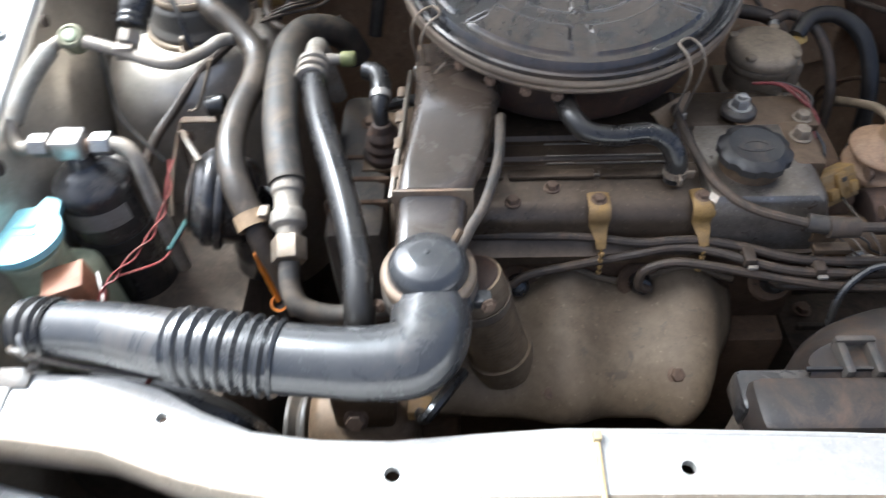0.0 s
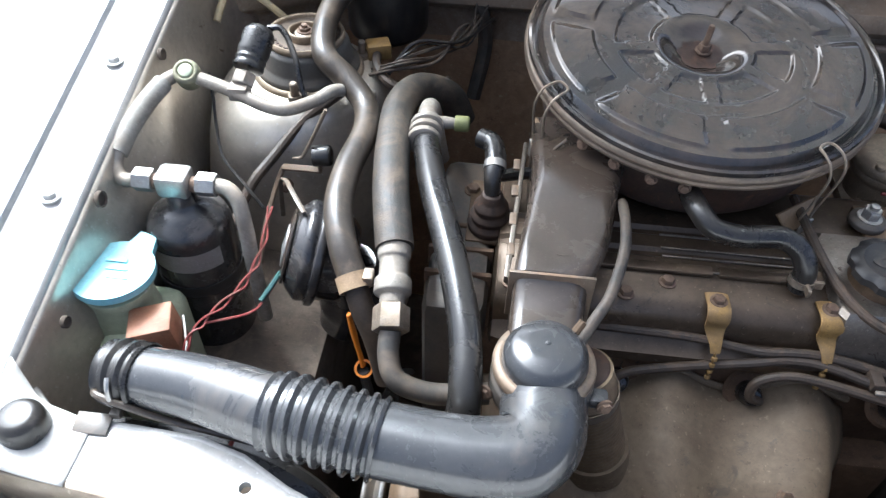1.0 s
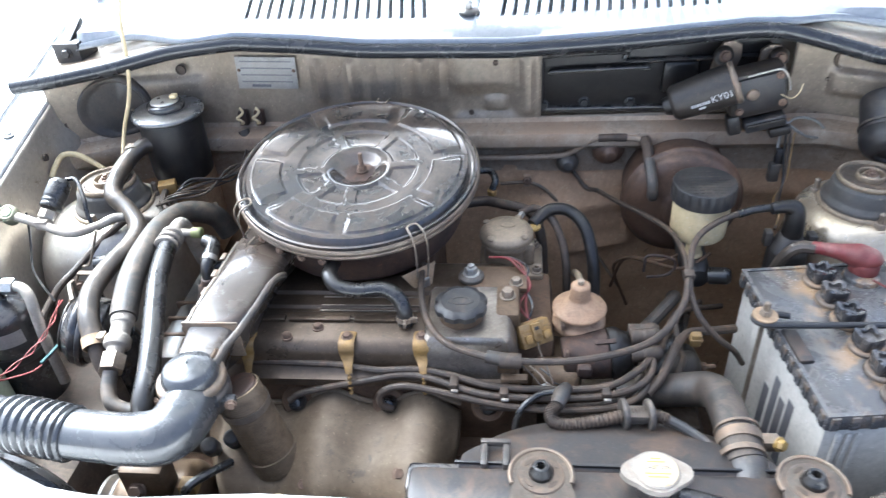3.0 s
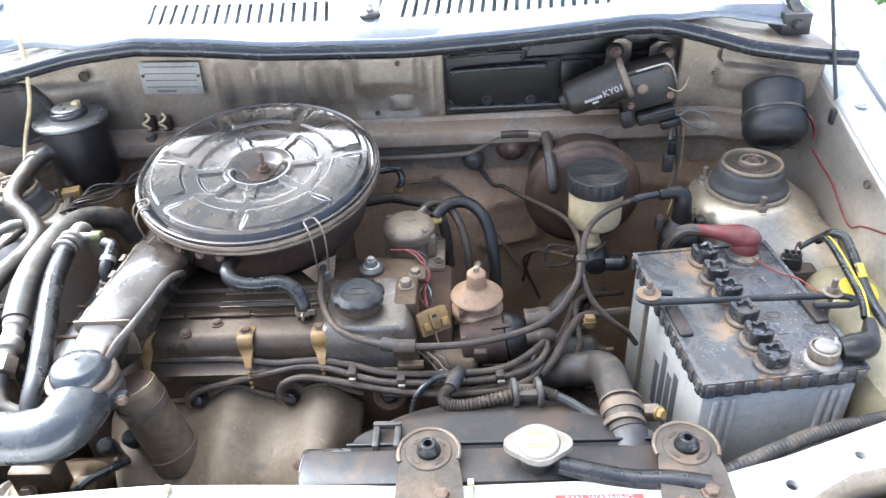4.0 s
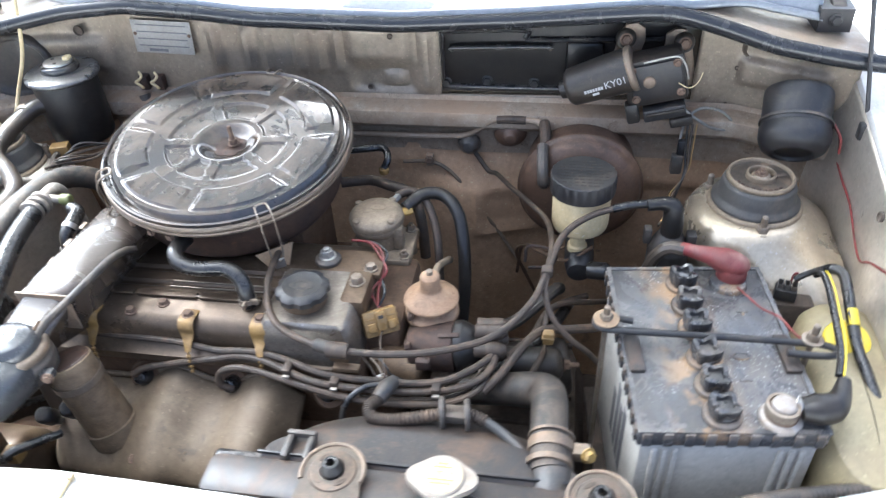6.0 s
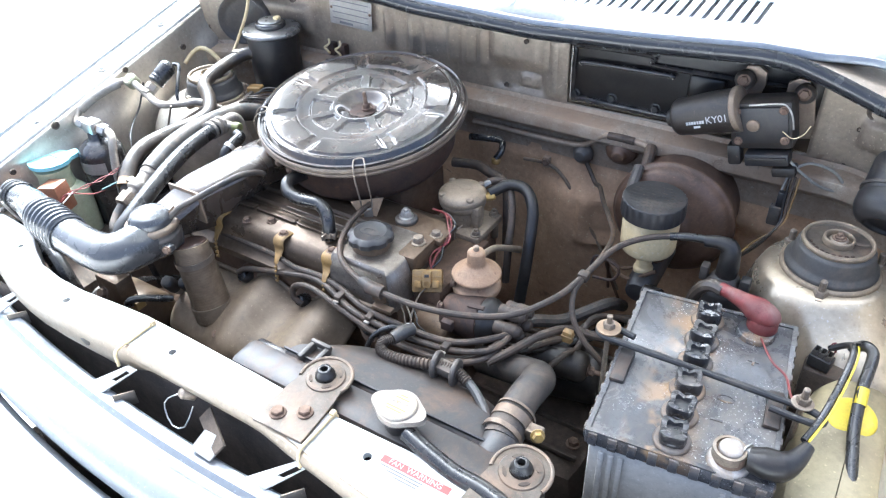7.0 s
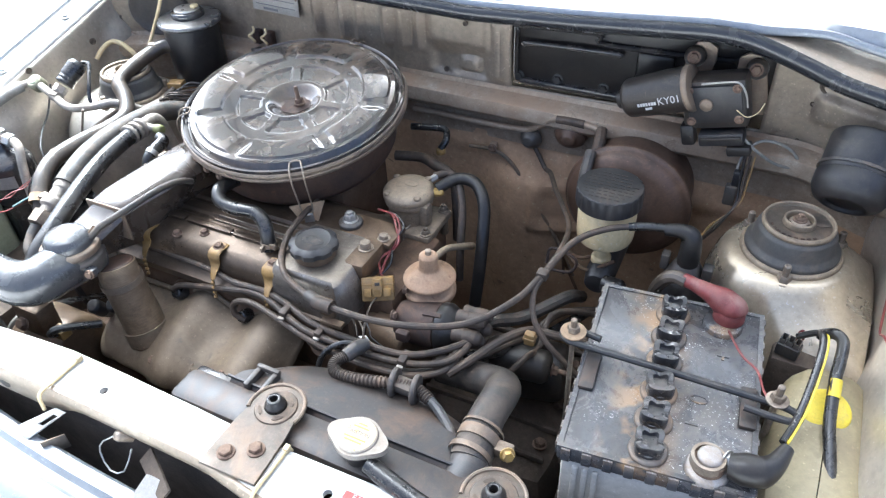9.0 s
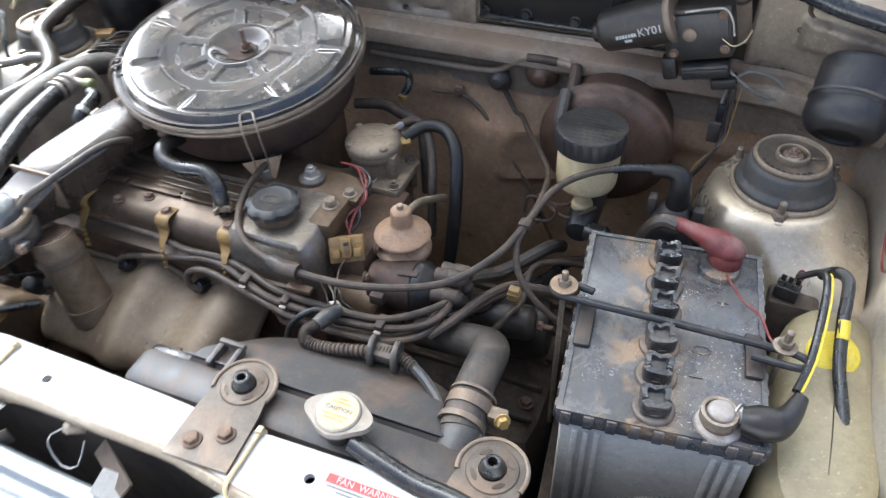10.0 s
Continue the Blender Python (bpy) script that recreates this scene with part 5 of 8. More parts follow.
part("rim_edge", prism([(-0.089, -0.121), (0.089, -0.121), (0.089, 0.121), (-0.089, 0.121)], 0, 0.0022, [[(-0.084, -0.116), (0.084, -0.116), (0.084, 0.116), (-0.084, 0.116)]]), battery_lid, lidb, at=T((0, 0, 0.0195)))
for sgn in (-1, 1):
    part("grip_pad", box(0.016, 0.052, 0.006, 0.002), shroud_black, lidb, at=T((sgn * 0.078, -0.02, 0.019)))


def vent_cap():
    """Filler cap: round seat, four-lobed grip with a slot across its top."""
    bm = lathe(fillet([(0, 0.004), (0.0130, 0.004), (0.0128, 0.009), (0, 0.009)], 0.001), 24)
    n, rings = 32, []
    for sc, z in ((1.0, 0.006), (1.06, 0.010), (1.06, 0.0175), (1.0, 0.0192), (0.62, 0.0188), (0.55, 0.0150), (0.0, 0.0150)):
        if sc == 0.0:
            rings.append([bm.verts.new((0, 0, z))])
            continue
        ring = []
        for k in range(n):
            a = 2 * math.pi * k / n
            r = sc * 0.0128 * (1 + 0.16 * math.cos(4 * a + math.pi))
            ring.append(bm.verts.new((r * math.cos(a), r * math.sin(a), z + (0.0012 * math.cos(4 * a + math.pi) if z > 0.016 else 0))))
        rings.append(ring)
    for a, c in zip(rings, rings[1:]):
        for k in range(n):
            f = list(dict.fromkeys([a[k], a[(k + 1) % n], c[(k + 1) % len(c)], c[k % len(c)]]))
            bm.faces.new(f)
    return bm


vc0 = st0 = None
for k, v in enumerate((0.090, 0.053, 0.016, -0.027, -0.064, -0.100)):
    m = Matrix.Translation((-0.007, v, 0.2225)) @ Matrix.Rotation(radians((8, -6, 4, 12, -3, 6)[k]), 4, "Z") @ Matrix.Diagonal((1.05, 1.05, 1.10, 1))
    vc0 = again(vc0, bat, m) if vc0 else part("vent_cap", vent_cap(), gloss_black, bat, "shiny black lobed filler cap", at=m)
    st0 = again(st0, bat, m) if st0 else part("cap_seat", lathe(fillet([(0, 0), (0.0172, 0), (0.0182, 0.003), (0.0168, 0.0052), (0.0130, 0.0058), (0, 0.0058)], 0.001), 28), battery_channel, bat, "brown-stained round cap seat", at=m)
# moulded plus and minus signs
part("plus_sign", box(0.012, 0.0025, 0.0012), battery_lid, bat, at=T((0.05, 0.045, 0.2228)))
part("plus_sign", box(0.0025, 0.012, 0.0013), battery_lid, bat, at=T((0.05, 0.045, 0.2228)))
part("minus_sign", box(0.012, 0.0025, 0.0012), battery_lid, bat, at=T((0.028, -0.055, 0.2228)))
part("moulded_oval", prism(circle(0, 0, 0.006, 16, 0.009), 0, 0.001, [circle(0, 0, 0.004, 12, 0.007)]), battery_lid, bat, at=T((0.032, -0.022, 0.2228)))
part("negative_post", lathe(fillet([(0, 0), (0.021, 0), (0.019, 0.005), (0.013, 0.007), (0.0115, 0.022), (0.009, 0.024), (0, 0.0245)], 0.001), 24), lead, bat, "grey lead battery post", at=T((0.0466, -0.1024, 0.2225)))
part("copper_clamp", ring_band(0.0118, 0.012, 0.0032, None, 28), rust_bolt, bat, "brown corroded post clamp", at=T((0.0466, -0.1024, 0.2285)))
part("positive_seat", lathe(fillet([(0, 0), (0.022, 0), (0.020, 0.006), (0, 0.007)], 0.001), 24), battery_lid, bat, at=T((0.0458, 0.092, 0.2225)))

neg = thing("negative_terminal", (0.528, 0.268, 0.893), "black taped negative battery terminal on its post", "terminal")
part("ring_clamp", ring_band(0.0125, 0.010, 0.003), steel, neg, at=T((-0.0245, -0.002, -0.004)))
part("clamp_bolt", bolt_mesh(0.006, 0.008, True, 0.008), clean_steel, neg, at=aim((-0.010, 0.006, 0.001), (1, -0.5, 0.2)))
part("boot", sweep([(-0.006, 0.0, 0.0), (0.006, 0.0, 0.002), (0.020, 0.004, 0.002), (0.030, 0.016, 0.004), (0.037, 0.034, 0.008)], [0.0115, 0.0150, 0.0146, 0.0098, 0.0062], sides=20), bay_rubber, neg, "shiny black wrapped boot")
red = thing("positive_terminal", (0.482, 0.468, 0.886), "faded red plastic cover over the positive terminal", "terminal")
part("cover", sweep([(0.014, -0.003, 0.008), (0.010, -0.001, 0.013), (-0.004, 0.005, 0.016), (-0.020, 0.013, 0.016), (-0.038, 0.021, 0.015), (-0.050, 0.026, 0.014)], [0.010, 0.0150, 0.0155, 0.0105, 0.0078, 0.0078], sides=22), red_plastic, red)
part("skirt", lathe(fillet([(0, 0), (0.0172, 0), (0.0165, 0.012), (0.0132, 0.021), (0, 0.023)], 0.002), 28), red_plastic, red, at=T((0.006, 0.001, -0.004)))
hose("battery_cable", [(0.436, 0.491, 0.900), (0.422, 0.497, 0.898), (0.410, 0.500, 0.888), (0.400, 0.505, 0.86), (0.395, 0.51, 0.80)], 0.008, grey_rubber, "grey wrapped positive battery cable", "cable")
hose("thin_red_wire", [(0.492, 0.448, 0.884), (0.500, 0.432, 0.886), (0.512, 0.415, 0.885), (0.528, 0.398, 0.888), (0.536, 0.375, 0.890), (0.541, 0.362, 0.893)], 0.0013, red_wire, "thin red wire on the battery", "wire", sides=6)

hd = thing("battery_hold_down", (0.448, 0.362, 0.893), "dark steel battery hold-down rod with two nuts", "hold-down")
HO = Vector((0.448, 0.362, 0.893))
WW = lambda pts, o: [Vector(p) - o for p in pts]
part("rod", sweep(WW([(0.372, 0.371, 0.893), (0.352, 0.374, 0.893), (0.336, 0.373, 0.893), (0.332, 0.364, 0.893), (0.340, 0.356, 0.893), (0.36, 0.355, 0.893), (0.45, 0.356, 0.8935), (0.535, 0.357, 0.893), (0.560, 0.356, 0.893), (0.572, 0.350, 0.893), (0.568, 0.342, 0.893), (0.55, 0.340, 0.893), (0.523, 0.341, 0.893)], HO), 0.0038, sides=10), black_plastic, hd)
part("washer", lathe(fillet([(0, 0), (0.014, 0), (0.014, 0.002), (0, 0.002)], 0.0006), 24), gasket_tan, hd, "rusty round washer", at=T(Vector((0.343, 0.366, 0.897)) - HO))
part("nut", bolt_mesh(0.0065, 0.008, False, 0.010), steel, hd, at=T(Vector((0.343, 0.366, 0.898)) - HO))
part("washer", lathe(fillet([(0, 0), (0.011, 0), (0.011, 0.002), (0, 0.002)], 0.0006), 24), steel, hd, at=T(Vector((0.550, 0.359, 0.896)) - HO))
part("nut", bolt_mesh(0.0065, 0.008, False, 0.012), steel, hd, at=T(Vector((0.550, 0.359, 0.897)) - HO))
part("long_bolt", lathe([(0.003, 0), (0.003, 0.24), (0, 0.24)], 8), steel, hd, at=T(Vector((0.343, 0.366, 0.66)) - HO))
part("long_bolt", lathe([(0.003, 0), (0.003, 0.24), (0, 0.24)], 8), steel, hd, at=T(Vector((0.550, 0.359, 0.66)) - HO))
solid("battery_tray", box(0.20, 0.26, 0.012, 0.003), deep_grime, pose(0.448, 0.364, 0.643, 0, 0, 6), "dark steel battery tray", "tray")
solid("tray_bracket", box(0.14, 0.20, 0.27, 0.01), deep_grime, (0.46, 0.38, 0.372), "dark bracket under the battery tray", "bracket")

# ---- coolant tank and fuse box by the right wing ----
tank = thing("coolant_tank", (0.600, 0.355, 0.705), "cream translucent plastic coolant tank with yellow cap", "coolant tank")
rows = []
for z, sx, sy in ((0.0, 0.042, 0.115), (0.01, 0.050, 0.122), (0.11, 0.052, 0.125), (0.135, 0.050, 0.122), (0.152, 0.042, 0.112), (0.161, 0.026, 0.09), (0.163, 0.0005, 0.07)):
    rows.append([(sx * math.copysign(abs(math.cos(a)) ** 0.6, math.cos(a)), sy * math.copysign(abs(math.sin(a)) ** 0.6, math.sin(a)) - 0.02, z + 0.012 * math.sin(a) * (z > 0.1)) for a in [2 * math.pi * k / 32 for k in range(33)]])
bmt = sheet(rows)
bmesh.ops.remove_doubles(bmt, verts=bmt.verts, dist=1e-5)
part("body", bmt, coolant_plastic, tank)
part("neck", lathe(fillet([(0, 0), (0.018, 0), (0.018, 0.012), (0, 0.012)]), 20), cream_tank, tank, at=aim((-0.003, 0.038, 0.150), (0, -0.3, 1)))
part("cap", lathe(fillet([(0, 0), (0.023, 0), (0.024, 0.004), (0.023, 0.010), (0.017, 0.012), (0, 0.012)], 0.0015), 32), bright_yellow, tank, "bright yellow round cap", at=aim((-0.003, 0.035, 0.160), (0, -0.3, 1)))
fb = thing("fuse_box", T((0.556, 0.478, 0.848)) @ Matrix.Diagonal((0.46, 0.46, 0.85, 1)), "open black fuse holder block with a wire loop", "fuse box")
part("base", box(0.052, 0.034, 0.018, 0.002), black_plastic, fb, at=Matrix.Rotation(radians(-14), 4, "Z"))
for x in (-0.016, 0.0, 0.016):
    part("cell", prism([(-0.0065, -0.012), (0.0065, -0.012), (0.0065, 0.012), (-0.0065, 0.012)], 0.018, 0.026, [[(-0.005, -0.0105), (0.005, -0.0105), (0.005, 0.0105), (-0.005, 0.0105)]]), dusty_plastic, fb, at=Matrix.Rotation(radians(-14), 4, "Z") @ T((x, 0, 0)))
part("wire_loop", sweep([(0.01, 0.012, 0.02), (0.012, 0.014, 0.034), (0.020, 0.012, 0.038), (0.024, 0.008, 0.026)], 0.0028, sides=8), red_plastic, fb, "dull pink wire loop")
solid("fuse_bracket", box(0.05, 0.03, 0.29, 0.004), deep_grime, (0.566, 0.482, 0.555), "dark bracket holding the fuse block", "bracket")
hose("earth_cable", [(0.560, 0.305, 0.903), (0.566, 0.325, 0.906), (0.571, 0.352, 0.906), (0.577, 0.395, 0.904), (0.581, 0.437, 0.904), (0.580, 0.460, 0.903), (0.574, 0.470, 0.895), (0.56, 0.474, 0.880)], 0.0036, black_rubber, "black cable beside a yellow stripe", "cable")
hose("yellow_wire", [(0.564, 0.304, 0.905), (0.570, 0.325, 0.908), (0.576, 0.352, 0.9085), (0.582, 0.395, 0.9065), (0.586, 0.437, 0.9065), (0.584, 0.462, 0.905), (0.576, 0.474, 0.893)], 0.0011, bright_yellow, "yellow insulated wire beside the battery", "wire")
bc = thing("taped_cable", (0.585, 0.470, 0.897), "thick black taped cable with a yellow band", "cable")
BO = Vector((0.585, 0.470, 0.897))
cp = [(0.580, 0.475, 0.890), (0.590, 0.462, 0.908), (0.598, 0.449, 0.911), (0.598, 0.425, 0.906), (0.597, 0.405, 0.900), (0.600, 0.367, 0.880), (0.606, 0.335, 0.868), (0.618, 0.28, 0.84), (0.625, 0.22, 0.78)]
part("sleeve", sweep(WW(cp, BO), 0.0060, sides=12), black_rubber, bc)
part("yellow_band", sweep(WW([(0.5975, 0.405, 0.900), (0.598, 0.397, 0.896), (0.5983, 0.389, 0.8917)], BO), 0.0064, sides=12), bright_yellow, bc, "bright yellow band")

# ---- brake booster, master cylinder and reservoir ----
boost = thing("brake_booster", (0.315, 0.735, 0.845), "rusty brown round brake booster on the bulkhead", "brake booster")
part("drum", lathe(fillet([(0, 0.078), (0.030, 0.078), (0.034, 0.070), (0.070, 0.064), (0.083, 0.056), (0.087, 0.046), (0.091, 0.043), (0.091, 0.037), (0.086, 0.034), (0.080, -0.03), (0, -0.03)], 0.004), 64), booster_rust, boost, at=aim((0, 0, 0), (0, -1, 0.0)))
part("vacuum_elbow", sweep([(-0.05, -0.07, 0.03), (-0.052, -0.085, 0.035), (-0.054, -0.080, 0.055), (-0.056, -0.05, 0.075)], 0.008, sides=10), dusty_plastic, boost)
mc = thing("master_cylinder", (0.318, 0.60, 0.845), "dark brake master cylinder with a cream reservoir", "master cylinder")
part("barrel", lathe(fillet([(0, -0.06), (0.020, -0.06), (0.020, 0.03), (0.016, 0.05), (0, 0.05)]), 24), black_plastic, mc, at=aim((0, 0, -0.036), (0, -1, -0.1)))
part("reservoir", lathe(fillet([(0, 0.008), (0.015, 0.008), (0.020, 0.014), (0.0355, 0.020), (0.0372, 0.028), (0.0375, 0.078), (0, 0.078)], 0.003), 40), cream_tank, mc, "cream translucent fluid reservoir", at=T((-0.003, -0.018, -0.002)))
part("reservoir_neck", lathe(fillet([(0, -0.022), (0.0135, -0.022), (0.0135, -0.014), (0.0105, -0.012), (0.0105, 0.016), (0, 0.016)], 0.001), 24), cream_tank, mc, at=T((-0.004, -0.018, -0.002)))
bm = bmesh.new()
rings = []
for r, z, flute in ((0.0, 0.0235, 0), (0.036, 0.0235, 0), (0.0385, 0.0242, 0), (0.0405, 0.0242, 0), (0.0418, 0.0232, 1), (0.0422, 0.004, 1), (0.0415, 0.0, 0), (0.030, 0.0, 0)):
    if r == 0.0:
        rings.append([bm.verts.new((0, 0, z))])
        continue
    rings.append([bm.verts.new(((r - flute * (0.0009 if k % 4 < 2 else 0)) * math.cos(2 * math.pi * k / 96), (r - flute * (0.0009 if k % 4 < 2 else 0)) * math.sin(2 * math.pi * k / 96), z)) for k in range(96)])
for a, c in zip(rings, rings[1:]):
    for k in range(96):
        bm.faces.new(list(dict.fromkeys([a[k % len(a)], a[(k + 1) % 96 % len(a)], c[(k + 1) % 96], c[k]])))
capb = part("reservoir_cap", bm, black_plastic, mc, "dusty black plastic lid with raised lettering bars", at=T((-0.003, -0.018, 0.074)))
rb_ = random.Random(7)
for r in range(9):
    y = -0.028 + r * 0.007
    x = -math.sqrt(max(0, 0.034 ** 2 - y * y))
    while x < math.sqrt(max(0, 0.034 ** 2 - y * y)) - 0.006:
        w = rb_.uniform(0.004, 0.009)
        part("raised_bar", box(w, 0.0020, 0.0004), motor_black, capb, at=T((x + w / 2, y, 0.0234)))
        x += w + 0.0025
part("sensor_plug", lathe(fillet([(0, 0), (0.012, 0), (0.012, 0.025), (0.008, 0.03), (0, 0.03)]), 16), black_rubber, mc, at=aim((0.012, -0.055, -0.030), (1, -0.3, 0.2)))

# ---- regulator with hoses, behind the cam cover ----
cv = thing("vapour_regulator", (0.053, 0.529, 0.83), "dusty grey cast round regulator with a screwed lid", "regulator")
part("flange", box(0.085, 0.075, 0.012, 0.004), reg_alloy, cv, at=T((0.006, -0.004, 0.016)))
part("body", lathe(fillet([(0, 0), (0.030, 0), (0.030, 0.05), (0.034, 0.054), (0.035, 0.062), (0, 0.062)], 0.002), 36), reg_alloy, cv)
part("lid", lathe(fillet([(0, 0.062), (0.036, 0.062), (0.036, 0.070), (0.031, 0.075), (0.026, 0.077), (0, 0.078)], 0.002), 36), reg_alloy, cv, "round cast lid with three screws")
part("maker_oval", prism(circle(0, 0, 0.006, 20, 0.010), 0, 0.001), reg_alloy, cv, at=T((0.002, 0.004, 0.0775)))
sc0 = None
for a in (230, 320, 60, 150):
    m = T((0.031 * math.cos(radians(a)), 0.031 * math.sin(radians(a)), 0.0725))
    sc0 = again(sc0, cv, m) if sc0 else part("screw", lathe(fillet([(0, 0), (0.0055, 0), (0.005, 0.004), (0, 0.005)], 0.001), 12), reg_alloy, cv, at=m)
part("lower_body", box(0.060, 0.052, 0.034, 0.008), reg_alloy, cv, at=T((0.004, -0.006, -0.014)))
for x, y in ((-0.028, -0.030), (0.040, -0.032), (0.038, 0.026)):
    part("post", lathe(fillet([(0, -0.012), (0.006, -0.012), (0.006, 0.026), (0, 0.026)], 0.001), 12), reg_alloy, cv, at=T((x, y, 0.0)))
    part("post_nut", bolt_mesh(0.0055, 0.007, True, 0.004), steel, cv, at=T((x, y, 0.028)))
part("side_bridge", box(0.014, 0.016, 0.034, 0.004), reg_alloy, cv, at=T((0.030, -0.012, 0.028)))
part("spring_arm", sweep([(0.020, -0.036, 0.040), (0.012, -0.044, 0.030), (0.014, -0.046, 0.010), (0.022, -0.044, -0.005)], 0.0014, sides=6), steel, cv)
part("brass_union", lathe(fillet([(0, 0), (0.006, 0), (0.006, 0.010), (0.0045, 0.014), (0, 0.014)], 0.001), 6), brass, cv, at=aim((0.032, 0.012, 0.066), (1, 0.3, 0.2)))
part("brass_union", lathe(fillet([(0, 0), (0.005, 0), (0.005, 0.012), (0, 0.012)], 0.001), 6), clean_steel, cv, at=aim((0.016, 0.032, 0.069), (0.5, 1, 0.2)))
solid("carburettor", box(0.12, 0.13, 0.13, 0.02), block_iron, (-0.10, 0.57, 0.755), "dark grimy carburettor under the air cleaner", "carburettor")
solid("inlet_manifold", box(0.34, 0.16, 0.10, 0.03), block_iron, (-0.12, 0.58, 0.66), "dark cast inlet manifold", "manifold")
gbx = solid("gearbox", box(0.24, 0.28, 0.24, 0.05), deep_grime, (0.22, 0.47, 0.40), "grimy cast gearbox housing", "gearbox")
for k in range(5):
    part("rib", box(0.20, 0.006, 0.010, 0.002), deep_grime, gbx, at=T((0.0, -0.10 + 0.05 * k, 0.237)))
for k in range(6):
    part("case_bolt", bolt_mesh(0.007, 0.008), rust_bolt, gbx, at=T((-0.085 + 0.17 * (k % 2), -0.075 + 0.075 * (k // 2), 0.239)))
gb = thing("starter_motor", (0.225, 0.40, 0.70), "dark oily starter and solenoid below the distributor", "starter motor")
part("body", lathe(fillet([(0, 0), (0.036, 0), (0.040, 0.01), (0.040, 0.10), (0.034, 0.11), (0, 0.11)], 0.004), 28), motor_black, gb, at=aim((-0.02, 0.05, 0.0), (1, 0.15, 0.1)))
part("solenoid", lathe(fillet([(0, 0), (0.022, 0), (0.022, 0.07), (0.015, 0.078), (0, 0.078)], 0.003), 24), motor_black, gb, at=aim((0.0, 0.02, 0.055), (1, 0.1, 0.0)))
part("terminal_stud", bolt_mesh(0.006, 0.008, True, 0.012), rust_bolt, gb, at=aim((0.079, 0.027, 0.055), (1, 0.1, 0)))
for k, (dx, dy) in enumerate(((0.0, 0.0), (0.022, 0.03), (-0.016, 0.055), (0.05, 0.015))):
    hose("bay_hose", [(0.205 + dx, 0.36 + dy, 0.795 - 0.01 * k), (0.225 + dx, 0.39 + dy, 0.785), (0.25 + dx * 0.6, 0.43 + dy, 0.77), (0.285, 0.48 + dy, 0.765 + 0.008 * k), (0.31 + dx, 0.55 + dy * 0.5, 0.75)], (0.0075, 0.005, 0.009, 0.004)[k], (black_rubber, dusty_cable, cracked_rubber, dusty_cable)[k], ("dark greasy hose deep in the bay", "thin dusty cable deep in the bay", "cracked dusty hose deep in the bay", "thin dark cable deep in the bay")[k], ("hose", "cable", "hose", "cable")[k], sides=10)
hose("regulator_hose", [(0.088, 0.545, 0.900), (0.108, 0.566, 0.909), (0.136, 0.566, 0.909), (0.158, 0.545, 0.895), (0.168, 0.518, 0.86), (0.170, 0.50, 0.81), (0.166, 0.49, 0.75)], 0.0084, bay_rubber, "glossy black hose from the regulator", sides=14)
hose("regulator_hose", [(0.070, 0.572, 0.900), (0.092, 0.580, 0.904), (0.114, 0.562, 0.898), (0.128, 0.540, 0.875), (0.134, 0.52, 0.84), (0.135, 0.51, 0.78)], 0.0056, dusty_cable, "dusty thin hose from the regulator", sides=14)
hose("heater_hose", [(-0.02, 0.62, 0.885), (0.02, 0.625, 0.888), (0.05, 0.612, 0.890), (0.085, 0.600, 0.885), (0.10, 0.58, 0.86), (0.105, 0.57, 0.80)], 0.0075, dusty_cable, "dusty brown heater hose", sides=14)
tp = thing("vacuum_stub", (0.029, 0.672, 0.866), "black hose stub with a yellow tip", "hose")
part("tip", lathe(fillet([(0, 0.004), (0.0078, 0.004), (0.0075, 0.013), (0, 0.013)], 0.002), 16), yellow_clip, tp, "dirty yellow plug")
part("stub", sweep(WW([(0.029, 0.672, 0.878), (0.034, 0.682, 0.890), (0.024, 0.698, 0.897), (-0.004, 0.694, 0.897), (-0.03, 0.69, 0.895)], Vector((0.029, 0.672, 0.866))), 0.0055, sides=10), black_rubber, tp)

# bracket, bolt and plug at the end of the cover
lb = thing("lifting_bracket", (0.02, 0.448, 0.878), "grey steel lifting bracket bolted to the cover", "bracket")
part("plate", box(0.075, 0.045, 0.008, 0.002), alloy, lb, at=T((0.022, 0.0, 0.0)))
part("rubber_washer", lathe(fillet([(0, 0), (0.016, 0), (0.016, 0.005), (0.010, 0.008), (0, 0.008)], 0.001), 28), dusty_plastic, lb, at=T((-0.010, -0.002, 0.008)))
part("bolt", bolt_mesh(0.0075, 0.010, True, 0.004), clean_steel, lb, "bright plated bolt", at=T((-0.010, -0.002, 0.015)))
part("bolt", bolt_mesh(0.006, 0.007), steel, lb, at=T((0.046, -0.012, 0.008)))
part("ear", box(0.03, 0.06, 0.03, 0.006), alloy, lb, at=T((0.036, -0.045, -0.020)))
part("ear_bolt", bolt_mesh(0.007, 0.010), steel, lb, at=T((0.036, -0.040, 0.010)))
wc = thing("wire_connector", (0.091, 0.372, 0.842), "dusty yellow plastic wire connector", "connector")
cm = Matrix.Rotation(radians(28), 4, "Z") @ Matrix.Rotation(radians(-35), 4, "X")
part("shell", box(0.040, 0.018, 0.030, 0.002), yellow_plastic, wc, at=cm)
for z in (0.008, 0.020):
    part("shell_rib", box(0.0405, 0.0185, 0.002, 0.0005), yellow_plastic, wc, at=cm @ T((0, 0, z)))
part("latch", box(0.012, 0.006, 0.020, 0.0015), yellow_plastic, wc, at=cm @ T((0, -0.011, 0.008)))
part("latch_slot", box(0.006, 0.002, 0.004, 0.0003), motor_black, wc, at=cm @ T((0, -0.0138, 0.020)))
for x in (-0.012, 0.0, 0.012):
    part("socket", box(0.009, 0.008, 0.010, 0.001), yellow_plastic, wc, at=cm @ T((x, -0.010, 0.006)))
